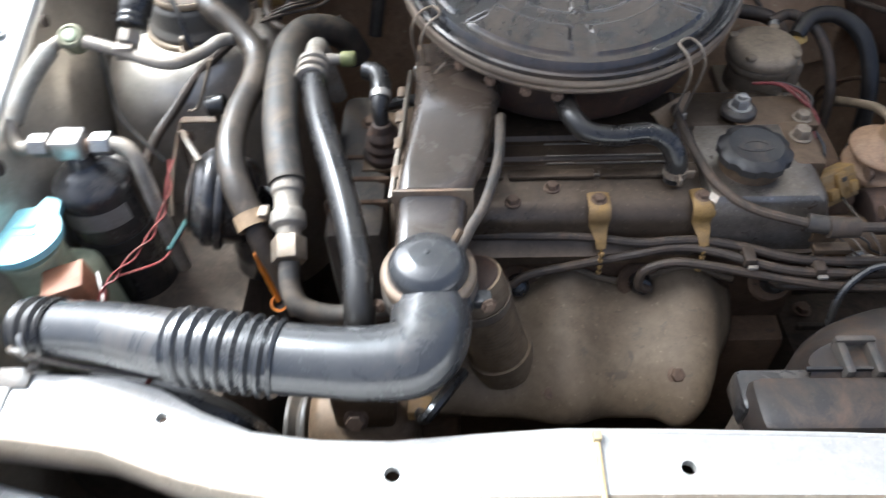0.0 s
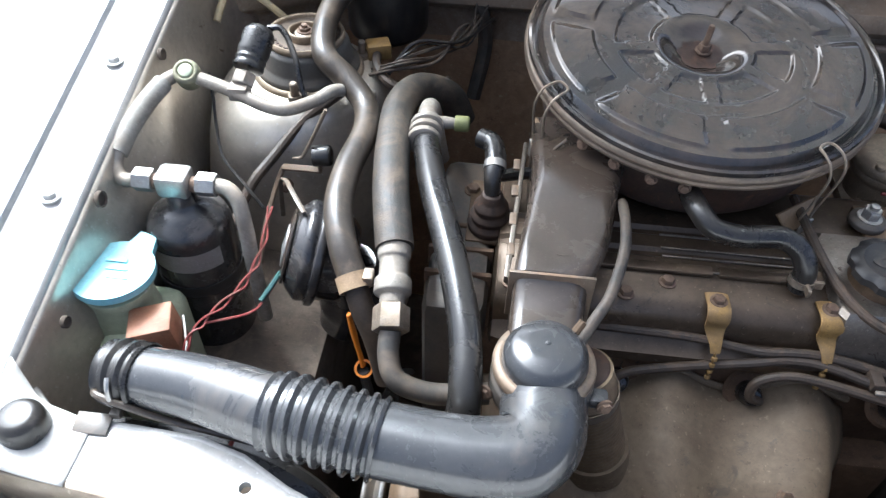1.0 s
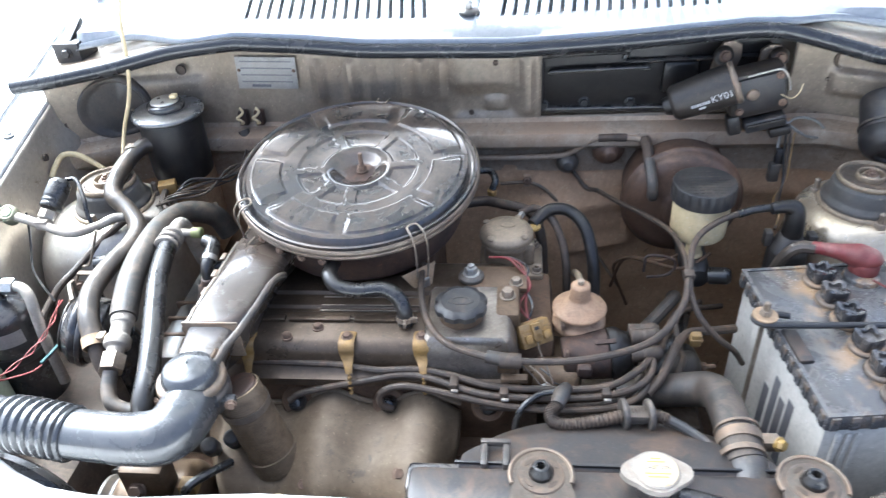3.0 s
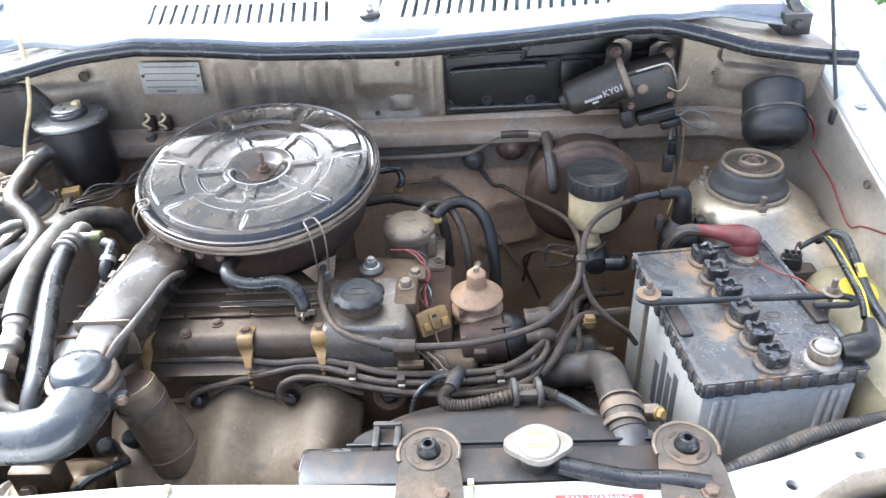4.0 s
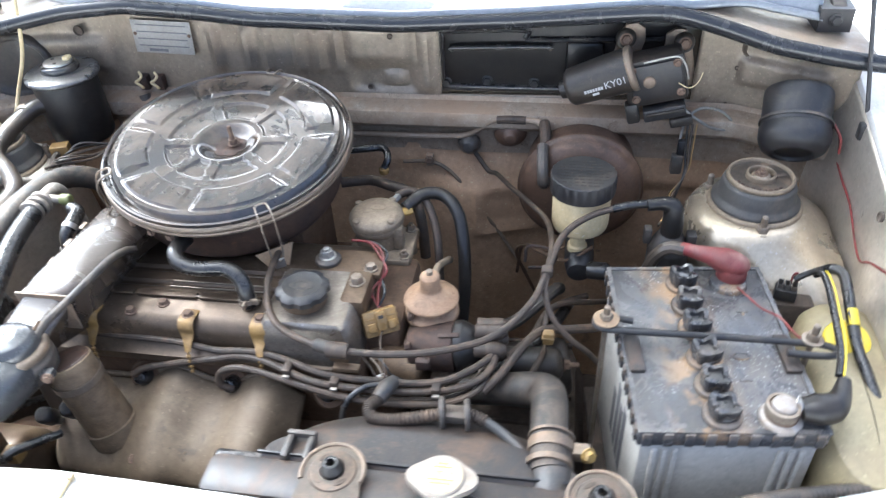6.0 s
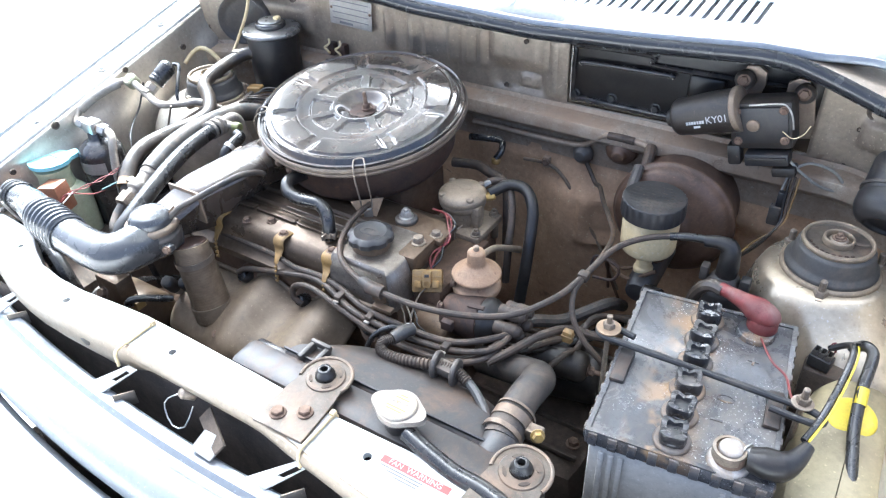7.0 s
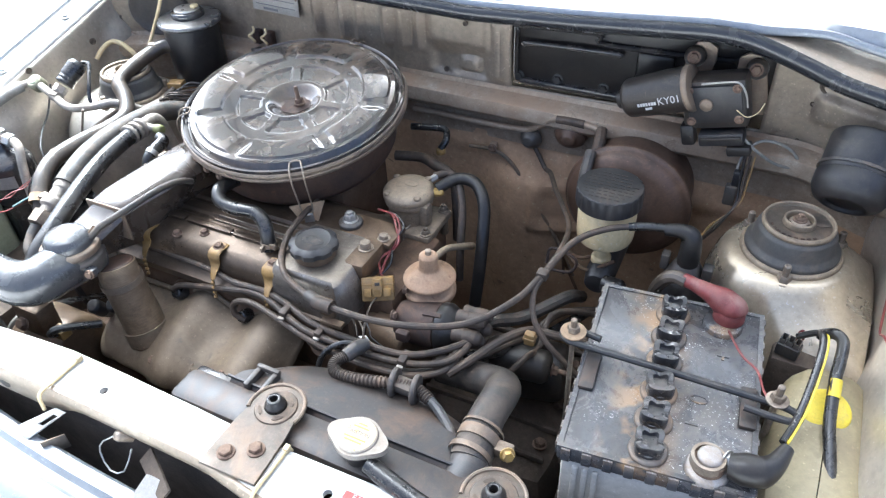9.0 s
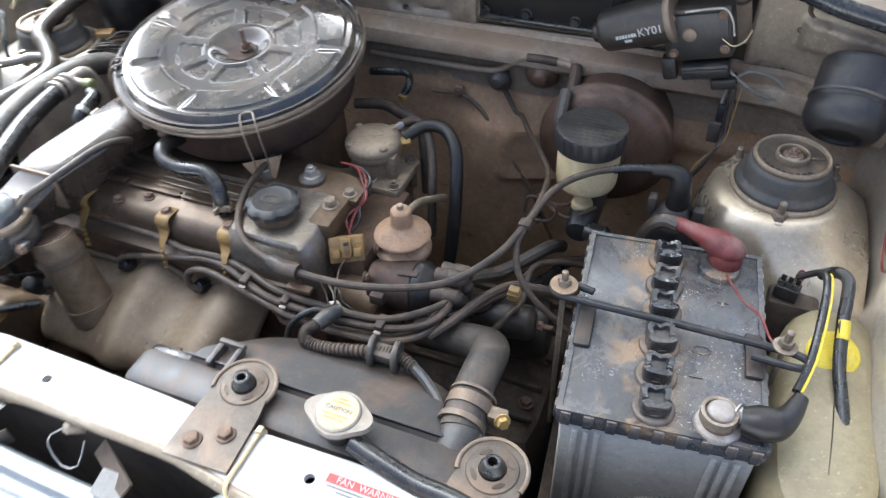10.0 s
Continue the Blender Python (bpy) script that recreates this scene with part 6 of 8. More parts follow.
for dx, mt, nm in ((0.0, red_wire, "dusty red loom wire by the cover"), (0.004, black_rubber, "dusty black loom wire by the cover"), (-0.004, red_wire, "dusty red loom wire by the cover")):
    hose("loom_wire", [(0.035 + dx, 0.482, 0.892), (0.058 + dx, 0.478, 0.893), (0.075 + 1.5 * dx, 0.462, 0.890), (0.080 - dx, 0.44, 0.880), (0.078 + 2 * dx, 0.415, 0.868), (0.083 - dx, 0.392, 0.858)], 0.0016, mt, nm, "wire", sides=7)

# ---- distributor and its vacuum can ----
ds = thing("distributor", (0.175, 0.385, 0.80), "dark distributor with dusty vacuum advance can", "distributor")
part("body", lathe(fillet([(0, -0.035), (0.025, -0.035), (0.029, 0.0), (0.030, 0.02), (0, 0.02)], 0.003), 28), rusty_black, ds, at=aim((-0.018, -0.012, 0.026), (1, 0.05, 0.1)))
part("cap", lathe(fillet([(0, 0), (0.031, 0), (0.031, 0.010), (0.026, 0.018), (0.022, 0.026), (0, 0.028)], 0.002), 28), bay_rubber, ds, "black distributor cap", at=aim((0.002, -0.010, 0.028), (1, 0.05, 0.1)))
tw = None
for a in (30, 102, 174, 246, 318):
    m = aim(Vector((0.026, -0.008, 0.039)) + Vector((0, 0.017 * math.cos(radians(a)), 0.017 * math.sin(radians(a)))), (1, 0, 0.1))
    tw = again(tw, ds, m) if tw else part("tower", lathe(fillet([(0, 0), (0.0098, 0), (0.0085, 0.014), (0.0098, 0.016), (0.009, 0.030), (0.005, 0.036), (0, 0.036)], 0.001), 14), dusty_cable, ds, "dusty rubber lead boot", at=m)
va = part("vacuum_can", lathe(fillet([(0, 0), (0.015, 0), (0.020, 0.016), (0.034, 0.018), (0.0370, 0.022), (0.0372, 0.028), (0.034, 0.031), (0.0268, 0.0335), (0.0265, 0.0415), (0.035, 0.0432), (0.0380, 0.0452), (0.0368, 0.0478), (0.030, 0.0515), (0.020, 0.0575), (0.0150, 0.0605), (0.0140, 0.0635), (0.0132, 0.080), (0.010, 0.0825), (0, 0.083)], 0.0010), 44), rust_tan, ds, "rusty tan vacuum can with two ridges", at=T((-0.032, 0.028, 0.021)) @ Matrix.Diagonal((0.88, 0.88, 1, 1)))
part("can_nut", lathe([(0, 0), (0.0045, 0), (0.0045, 0.007), (0.003, 0.008), (0, 0.008)], 8), steel, va, at=T((0, 0, 0.081)))
part("can_bracket", box(0.036, 0.006, 0.045, 0.002), gasket_tan, ds, at=T((-0.034, 0.004, 0.006)))
part("bracket_screw", bolt_mesh(0.005, 0.005), rust_bolt, ds, at=aim((-0.034, 0.001, 0.022), (0, -1, 0.2)))
part("side_clip", box(0.016, 0.010, 0.014, 0.002), rusty_black, ds, at=T((-0.03, -0.05, 0.030)))
part("can_pipe", sweep([(-0.030, 0.034, 0.090), (-0.030, 0.07, 0.080), (-0.029, 0.11, 0.055), (-0.029, 0.145, 0.03)], [0.0044, 0.0044, 0.0046, 0.0055], sides=12), reg_alloy, ds, "sandy dusty vacuum pipe")
for a in (200, 290, 20):
    part("cap_clip", box(0.006, 0.003, 0.024, 0.001), rusty_black, ds, at=aim((-0.008, -0.011, 0.027), (1, 0.05, 0.1)) @ Matrix.Rotation(radians(a), 4, "Z") @ T((0.0, 0.031, -0.006)))
    part("flange_bolt", bolt_mesh(0.0045, 0.005), rust_bolt, ds, at=aim((-0.052, -0.010, 0.034), (1, 0.05, 0.1)) @ Matrix.Rotation(radians(a + 40), 4, "Z") @ T((0.0, 0.028, 0.0)))
part("yoke", box(0.06, 0.07, 0.05, 0.012), alloy, ds, at=T((-0.075, 0.0, -0.03)))

# ---- ignition coil boot and plug by the reservoir ----
ib = thing("coil_boot", (0.424, 0.55, 0.86), "black rubber elbow boot on the ignition coil", "ignition coil")
part("elbow", sweep([(-0.03, -0.002, 0.062), (-0.012, 0.0, 0.064), (0.0, 0.0, 0.060), (0.003, -0.002, 0.045), (0.003, -0.003, 0.022)], [0.0075, 0.0088, 0.0115, 0.0128, 0.0138], sides=16), bay_rubber, ib)
part("coil_top", lathe(fillet([(0, -0.08), (0.026, -0.08), (0.026, 0.0), (0.020, 0.012), (0.014, 0.024), (0, 0.024)], 0.002), 28), black_plastic, ib, at=T((0.003, -0.002, 0.0)))
part("side_terminal", box(0.012, 0.016, 0.020, 0.002), black_plastic, ib, at=T((0.028, -0.006, 0.006)))
part("side_terminal", box(0.010, 0.014, 0.022, 0.002), dusty_plastic, ib, at=T((-0.024, 0.004, 0.002)))

# ---- radiator, shroud, cap and hose ----
rad = thing("radiator", (0.17, 0.152, 0.55), "black painted radiator top tank with dusty shoulder", "radiator")
RO = Vector((0.17, 0.152, 0.55))
part("top_tank", box(0.40, 0.046, 0.045, 0.010), shroud_black, rad, at=T((-0.01, 0.008, 0.262)))
part("core", box(0.40, 0.035, 0.26, 0.004), deep_grime, rad, at=T((-0.01, 0.008, 0.0)))
part("filler_neck", lathe(fillet([(0, 0), (0.016, 0), (0.016, 0.020), (0.022, 0.022), (0.022, 0.026), (0, 0.026)], 0.001), 28), dusty_plastic, rad, at=T((0.026, 0.008, 0.302)))
part("outlet_pipe", sweep([(0.122, 0.020, 0.280), (0.124, 0.045, 0.290), (0.122, 0.080, 0.296)], 0.0205, sides=20), dusty_plastic, rad)
ears = []
for k in range(64):
    a = 2 * math.pi * k / 64
    rr = 0.0245 + 0.0105 * max(0.0, math.cos(a)) ** 9 + 0.0105 * max(0.0, -math.cos(a)) ** 9
    ears.append((rr * math.cos(a), rr * math.sin(a)))
rc = part("pressure_cap", prism(ears, 0.0, 0.011, bevel=0.002), alu_pipe, rad, "plated eared cap with a stained caution label", at=T(Vector((0.196, 0.160, 0.878)) - RO) @ Matrix.Diagonal((0.94, 0.94, 0.62, 1)))
part("crown", lathe(fillet([(0, 0.0105), (0.0225, 0.0105), (0.0215, 0.0145), (0, 0.015)], 0.001), 40), alu_pipe, rc)
part("label", lathe([(0, 0.015), (0.0200, 0.015), (0.0200, 0.0154), (0, 0.0154)], 40), cap_label, rc, "worn cream and orange label")
letters("CAUTION", 0.006, ink_dark, rc, T((0, 0.002, 0.0157)))
for y, w in ((0.009, 0.018), (-0.005, 0.026), (-0.009, 0.020), (0.013, 0.010)):
    part("print_bar", box(w, 0.0018, 0.0002), brass, rc, at=T((0, y, 0.0154)))
shr = thing("fan_shroud", (0.16, 0.20, 0.80), "black dusty plastic fan shroud behind the radiator", "fan shroud")
rows = []
for i in range(33):
    u = i / 32
    a = math.pi * (1 - u)
    x0 = 0.165 + 0.155 * math.cos(a) - 0.16
    yb = 0.192 + 0.078 * math.sin(a) ** 0.8 - 0.20
    rows.append([(x0 * 1.02, -0.022, 0.044), (x0, -0.012, 0.052), (x0, yb * 0.5 - 0.006, 0.050), (x0, yb - 0.008, 0.038 - 0.010 * (1 - math.sin(a))), (x0, yb, 0.026 - 0.02 * (1 - math.sin(a))), (x0, yb, -0.12)])
part("cowl", sheet(rows), shroud_black, shr)
part("front_seam", box(0.31, 0.003, 0.004, 0.001), black_plastic, shr, at=T((0.0, -0.012, 0.0515)))
part("clip_block", box(0.098, 0.036, 0.030, 0.006), gloss_black, shr, at=T((-0.155, -0.022, 0.014)))
for sgn in (-1, 1):
    part("clip_rail", box(0.007, 0.030, 0.030, 0.002), dusty_plastic, shr, at=T((-0.114 + sgn * 0.011, -0.004, 0.030)))
part("clip_top", box(0.030, 0.006, 0.008, 0.002), dusty_plastic, shr, at=T((-0.114, 0.010, 0.054)))
part("side_wing", box(0.05, 0.03, 0.012, 0.003), dusty_plastic, shr, at=T((-0.075, 0.02, 0.028)))
hose("lower_overflow_tube", [(0.215, 0.146, 0.868), (0.24, 0.140, 0.866), (0.28, 0.132, 0.863), (0.315, 0.128, 0.866), (0.35, 0.120, 0.867)], 0.0095, black_rubber, "black taped tube beside the radiator cap", sides=14)
rh = thing("radiator_hose", (0.295, 0.22, 0.845), "thick dusty black radiator hose with a clamp", "hose")
HH = Vector((0.295, 0.22, 0.845))
part("hose", sweep(WW([(0.293, 0.205, 0.843), (0.291, 0.225, 0.847), (0.289, 0.26, 0.848), (0.288, 0.295, 0.841), (0.282, 0.318, 0.828), (0.262, 0.33, 0.815), (0.235, 0.338, 0.803), (0.19, 0.345, 0.79)], HH), [0.0208, 0.0200, 0.0192, 0.0196, 0.0202, 0.0198, 0.019, 0.018], sides=24), hose_dusty, rh)
part("clamp_band", ring_band(0.0211, 0.012, 0.0018, aim((-0.003, 0.004, 0.001), (0, 1, 0.1)), 28), rim_metal, rh, "rusty hose clamp")
part("clamp_band", ring_band(0.0213, 0.006, 0.0018, aim((-0.004, -0.012, -0.0005), (0, 1, 0.1)), 28), rim_metal, rh)
part("clamp_band", ring_band(0.0213, 0.003, 0.0018, aim((-0.003, 0.020, 0.003), (0, 1, 0.1)), 28), rim_metal, rh)
part("clamp_ear", box(0.018, 0.014, 0.014, 0.002), steel, rh, at=T((0.026, 0.008, -0.004)))
part("clamp_screw", bolt_mesh(0.0055, 0.007), brass, rh, at=aim((0.032, 0.002, 0.008), (0.6, -0.8, 0.4)))

# mounting brackets with rubber bushes
for x, y, z, tw_ in ((0.0905, 0.166, 0.861, 2), (0.338, 0.163, 0.871, -3)):
    mb = thing("radiator_mount", pose(x, y, 0.8625 if x < 0.2 else 0.866, 0, 0, tw_), "rusty grey radiator mount bracket with rubber bush", "mount bracket", "radiator mounts")
    outline = [(0.030 * math.cos(radians(a)), 0.030 * math.sin(radians(a))) for a in range(-20, 201, 11)] + [(-0.031, -0.03), (-0.033, -0.085), (0.033, -0.085), (0.031, -0.03)]
    part("plate", prism(outline, 0, 0.004, bevel=0.001), mount_steel, mb)
    rimo = [(x_, y_) for x_, y_ in outline]
    inner = [(x_ * 0.93, y_ * 0.93 if y_ > 0 else y_) for x_, y_ in outline]
    part("turned_edge", sweep([(x_, y_, 0.004) for x_, y_ in outline[:21]], 0.0022, sides=8, per=2), rim_metal, mb, "rusty turned rim")
    part("dish", lathe([(0.011, 0.004), (0.023, 0.004), (0.022, 0.0055), (0.012, 0.0065), (0.011, 0.004)], 32), mount_steel, mb)
    part("bush", lathe(fillet([(0.004, 0.002), (0.011, 0.002), (0.0115, 0.010), (0.009, 0.014), (0.0075, 0.018), (0.004, 0.018), (0.004, 0.002)], 0.001), 24), black_rubber, mb, "black rubber bush")
    for a in (40, 130, 220, 310):
        part("slot", prism(circle(0, 0, 0.0022, 10, 0.006), 0.0041, 0.0066), deep_grime, mb, at=Matrix.Rotation(radians(a), 4, "Z") @ T((0.0, 0.0165, 0)))
    for bx, by in ((-0.014, -0.066), (0.012, -0.052)):
        part("bolt", bolt_mesh(0.0065, 0.006), rust_bolt, mb, at=T((bx, by, 0.004)))

# label and ties on the slam panel
lw = thing("warning_label", (0.248, 0.106, 0.8621), "red sticker reading fan warning on white metal", "label")
part("backing", box(0.082, 0.022, 0.0003), ink_white, lw)
part("red_field", box(0.080, 0.0085, 0.0002), label_red, lw, at=T((0, 0.006, 0.0003)))
letters("FAN  WARNING", 0.0085, ink_white, lw, T((0, 0.006, 0.0006)))
for k in range(3):
    part("print_bar", box(0.05 - 0.012 * k, 0.0014, 0.0002), ink_dark, lw, at=T((-0.012 + 0.004 * k, -0.001 - 0.0035 * k, 0.0003)))
for x in (0.131, -0.158):
    ct = thing("cable_tie", (x, 0.100, 0.8625), "yellowed plastic cable tie across the slam panel", "cable tie", "cable ties")
    part("strap", sweep([(0, -0.030, -0.02), (0, -0.026, 0.0015), (0, 0.0, 0.0018), (0, 0.026, 0.0015), (0, 0.034, -0.006)], 0.0022, sides=8), cream_tank, ct)
    part("head", box(0.006, 0.007, 0.007, 0.001), cream_tank, ct, at=T((0, 0.029, 0)))
hose("slam_harness", [(0.365, 0.142, 0.852), (0.42, 0.165, 0.856), (0.47, 0.186, 0.856), (0.52, 0.204, 0.850), (0.58, 0.224, 0.838), (0.65, 0.245, 0.82)], 0.0075, hose_dusty, "dusty grey conduit along the slam panel", "harness", ribs=60, rib=0.0004)

# ---- wiper motor ----
wm = thing("wiper_motor", (0.365, 0.735, 0.985), "black wiper motor on a worn steel bracket", "wiper motor")
MO = Vector((0.365, 0.735, 0.985))
ax = Vector((0.375, 0.715, 1.012)) - Vector((0.295, 0.722, 0.978))
part("cylinder", lathe(fillet([(0, 0), (0.021, 0), (0.026, 0.006), (0.029, 0.06), (0.029, 0.086), (0.026, 0.092), (0, 0.092)], 0.002), 36), motor_black, wm, at=aim(Vector((0.289, 0.728, 0.987)) - MO, ax))
part("end_flange", lathe(fillet([(0, 0.086), (0.0300, 0.086), (0.0312, 0.089), (0.0300, 0.094), (0, 0.094)], 0.001), 32), rim_metal, wm, "stained steel end flange", at=aim(Vector((0.289, 0.728, 0.987)) - MO, ax))
part("nose", lathe(fillet([(0, 0), (0.012, 0), (0.014, 0.012), (0, 0.012)], 0.001), 20), motor_black, wm, at=aim(Vector((0.280, 0.729, 0.983)) - MO, ax))
mx = ax.normalized()
mz = Vector((0.0, -0.99, 0.12))
mz = (mz - mx * mz.dot(mx)).normalized()
my = mz.cross(mx)
PRINT = Matrix.Translation(Vector((0.289, 0.728, 0.987)) - MO) @ Matrix((mx, my, mz)).transposed().to_4x4()
letters("KY01", 0.0135, ink_white, wm, PRINT @ T((0.069, -0.003, 0.0293)), depth=0.0003)
for k, w in enumerate((0.0030, 0.0026, 0.0034, 0.0026, 0.0022, 0.0034, 0.0028)):
    part("print_bar", box(w, 0.0042, 0.0004), ink_white, wm, at=PRINT @ T((0.0275 + 0.0038 * k, -0.004, 0.0279 + 0.0002 * k)))
part("print_bar", box(0.009, 0.0030, 0.0004), ink_white, wm, at=PRINT @ T((0.040, -0.0105, 0.0266)))
part("bracket_arm", prism([(-0.016, -0.05), (0.014, -0.05), (0.018, 0.02), (0.013, 0.036), (0.0, 0.041), (-0.013, 0.036), (-0.018, 0.02)], 0, 0.006, [circle(0, 0.02, 0.005)], 0.001), rim_metal, wm, "bare steel arm", at=Matrix.Translation(Vector((0.368, 0.778, 1.024)) - MO) @ Matrix.Rotation(radians(90), 4, "X") @ Matrix.Rotation(radians(-12), 4, "Z"))
part("bracket_arm", prism([(-0.016, -0.05), (0.016, -0.05), (0.018, 0.015), (0.013, 0.032), (0.0, 0.037), (-0.013, 0.032), (-0.018, 0.015)], 0, 0.006, [circle(0, 0.015, 0.005)], 0.001), rim_metal, wm, at=Matrix.Translation(Vector((0.438, 0.780, 1.020)) - MO) @ Matrix.Rotation(radians(90), 4, "X") @ Matrix.Rotation(radians(15), 4, "Z"))
for p in ((0.363, 0.771, 1.043), (0.441, 0.773, 1.038)):
    part("rubber_grommet", lathe(fillet([(0.003, 0), (0.014, 0), (0.014, 0.006), (0.009, 0.012), (0.003, 0.012)], 0.002), 24), motor_black, wm, at=aim(Vector(p) - MO, (0, -1, 0.2)))
    part("mount_bolt", bolt_mesh(0.006, 0.006), rust_bolt, wm, at=aim(Vector(p) + Vector((0, -0.012, 0.003)) - MO, (0, -1, 0.2)))
GM = Matrix.Translation(Vector((0.412, 0.732, 0.974)) - MO) @ Matrix.Rotation(radians(-14), 4, "Y")
part("gear_case", box(0.080, 0.040, 0.068, 0.007), motor_black, wm, "dirty black gear housing with a stamped cover", at=GM)
part("case_cover", box(0.066, 0.006, 0.050, 0.002), black_plastic, wm, at=GM @ T((0.002, -0.0215, 0.012)))
part("cover_dimple", lathe(fillet([(0, 0), (0.009, 0), (0.008, 0.003), (0, 0.0035)], 0.001), 20), rim_metal, wm, at=GM @ aim((-0.008, -0.0245, 0.038), (0, -1, 0)))
part("case_lug", box(0.018, 0.020, 0.030, 0.004), motor_black, wm, at=GM @ T((-0.036, -0.012, -0.022)))
part("case_lug", box(0.020, 0.018, 0.022, 0.004), rim_metal, wm, at=GM @ T((-0.042, -0.008, 0.022)))
part("edge_strap", sweep([(-0.012, -0.024, 0.066), (0.022, -0.024, 0.067), (0.034, -0.0245, 0.064), (0.040, -0.0245, 0.050), (0.041, -0.0245, 0.032)], 0.0013, sides=6, per=3), clean_steel, wm, "bright bent steel strap", at=GM)
part("tie_wire", sweep([(0.028, -0.026, 0.030), (0.040, -0.030, 0.022), (0.052, -0.024, 0.024), (0.060, -0.018, 0.034)], 0.0007, sides=6), cream_tank, wm, at=GM)
part("plug_block", box(0.056, 0.026, 0.018, 0.003), black_plastic, wm, at=GM @ T((0.006, -0.012, -0.022)))
part("plug_rib", box(0.050, 0.004, 0.004, 0.001), motor_black, wm, at=GM @ T((0.006, -0.0265, -0.012)))
part("plug_block", box(0.030, 0.022, 0.014, 0.003), motor_black, wm, at=GM @ T((0.026, -0.010, -0.040)))
for k in range(4):
    part("case_screw", bolt_mesh(0.004, 0.004), rust_bolt, wm, at=GM @ aim((-0.028 + 0.058 * (k % 2), -0.024, 0.016 + 0.042 * (k // 2)), (0, -1, 0)))
part("lead_loop", sweep(WW([(0.445, 0.722, 0.966), (0.462, 0.722, 0.952), (0.490, 0.730, 0.932), (0.512, 0.738, 0.926), (0.518, 0.740, 0.936), (0.500, 0.742, 0.952), (0.470, 0.735, 0.958), (0.452, 0.725, 0.94), (0.448, 0.715, 0.90)], MO), 0.0021, sides=7), pipe_foam, wm)
# round black motor on the wing
hb = thing("round_blower", (0.585, 0.69, 0.988), "matte black round motor pot bolted to the wing", "motor")
part("pot", lathe(fillet([(0, 0), (0.040, 0), (0.042, 0.005), (0.042, 0.052), (0, 0.052)], 0.003), 40), black_plastic, hb, at=aim((0, 0.02, 0.012), (-0.1, -0.75, -0.65)))
part("front_cap", lathe(fillet([(0, 0), (0.0435, 0), (0.0435, 0.018), (0.038, 0.030), (0.028, 0.036), (0.024, 0.036), (0.022, 0.031), (0, 0.031)], 0.003), 40), black_plastic, hb, "satin stepped black end cap", at=aim((-0.005, -0.018, -0.021), (-0.1, -0.75, -0.65)))
part("seam", lathe(fillet([(0.042, 0), (0.0448, 0), (0.0448, 0.004), (0.042, 0.004), (0.042, 0)], 0.0008), 44), dusty_plastic, hb, at=aim((-0.004, -0.012, -0.016), (-0.1, -0.75, -0.65)))
part("grub_screw", bolt_mesh(0.004, 0.004), rust_bolt, hb, at=aim((-0.02, -0.045, -0.030), (-0.1, -0.75, -0.65)))
hose("wing_wire", [(0.620, 0.685, 0.975), (0.636, 0.690, 0.960), (0.640, 0.680, 0.930), (0.640, 0.632, 0.917), (0.640, 0.588, 0.910), (0.638, 0.535, 0.890), (0.636, 0.505, 0.888), (0.636, 0.482, 0.904), (0.641, 0.440, 0.920)], 0.0014, red_wire, "thin red wire trailing down the inner wing", "wire", sides=6)
for k in range(2):
    hose("wing_wire", [(0.618, 0.675, 0.985 - 0.006 * k), (0.631, 0.655 + 0.008 * k, 0.965), (0.633, 0.650, 0.945)], 0.0016, (red_wire, black_rubber)[k], ("short red wire beside the motor", "short black wire beside the motor")[k], "wire", sides=6)
pr = thing("prop_rod", (0.655, 0.64, 0.985), "thin dark bonnet stay rod clipped to the wing", "stay rod")
part("rod", sweep([(0, 0.007, -0.006), (-0.010, 0.029, 0.062), (-0.020, 0.050, 0.130), (-0.058, 0.131, 0.385), (-0.065, 0.147, 0.434)], 0.0028, sides=8), black_plastic, pr)
part("clip", box(0.018, 0.014, 0.022, 0.003), black_plastic, pr, at=T((-0.004, 0, -0.012)))
# ---- hoses over the left side ----
h1 = thing("steering_hose", (-0.506, 0.60, 0.95), "grey rubber hose with clamps, curving to the canister", "hose")
O1 = Vector((-0.506, 0.60, 0.95))
part("hose", sweep(WW([(-0.484, 0.672, 0.965), (-0.496, 0.660, 0.964), (-0.507, 0.632, 0.957), (-0.507, 0.588, 0.950), (-0.498, 0.556, 0.943), (-0.474, 0.540, 0.930), (-0.452, 0.515, 0.918), (-0.445, 0.475, 0.917), (-0.449, 0.420, 0.920), (-0.447, 0.370, 0.920), (-0.437, 0.336, 0.910), (-0.425, 0.314, 0.894)], O1), 0.0122, sides=20), grey_rubber, h1)
part("clamp_band", ring_band(0.0125, 0.013, 0.0015, aim(Vector((-0.4265, 0.3165, 0.896)) - O1 - Vector((0, 0, 0)), Vector((0.012, -0.022, -0.016))), 24), gasket_tan, h1, "tan slotted hose clamp")
part("clamp_screw", box(0.008, 0.012, 0.009, 0.001), steel, h1, at=T(Vector((-0.412, 0.312, 0.896)) - O1))
part("clamp_band", ring_band(0.0125, 0.010, 0.0015, aim(Vector((-0.503, 0.645, 0.960)) - O1, (-0.3, 1, 0.15)), 24), steel, h1)
part("steel_pipe", sweep(WW([(-0.426, 0.316, 0.896), (-0.416, 0.300, 0.876), (-0.405, 0.290, 0.852), (-0.395, 0.280, 0.81)], O1), 0.010, sides=14), dusty_cable, h1)
part("can_pipe", sweep(WW([(-0.470, 0.690, 0.962), (-0.486, 0.672, 0.966), (-0.498, 0.655, 0.962)], O1), 0.010, sides=14), dusty_plastic, h1)
h2 = thing("suction_hose", (-0.408, 0.42, 0.92), "thick cracked insulated hose with a steel fitting", "hose")
O2 = Vector((-0.408, 0.42, 0.92))
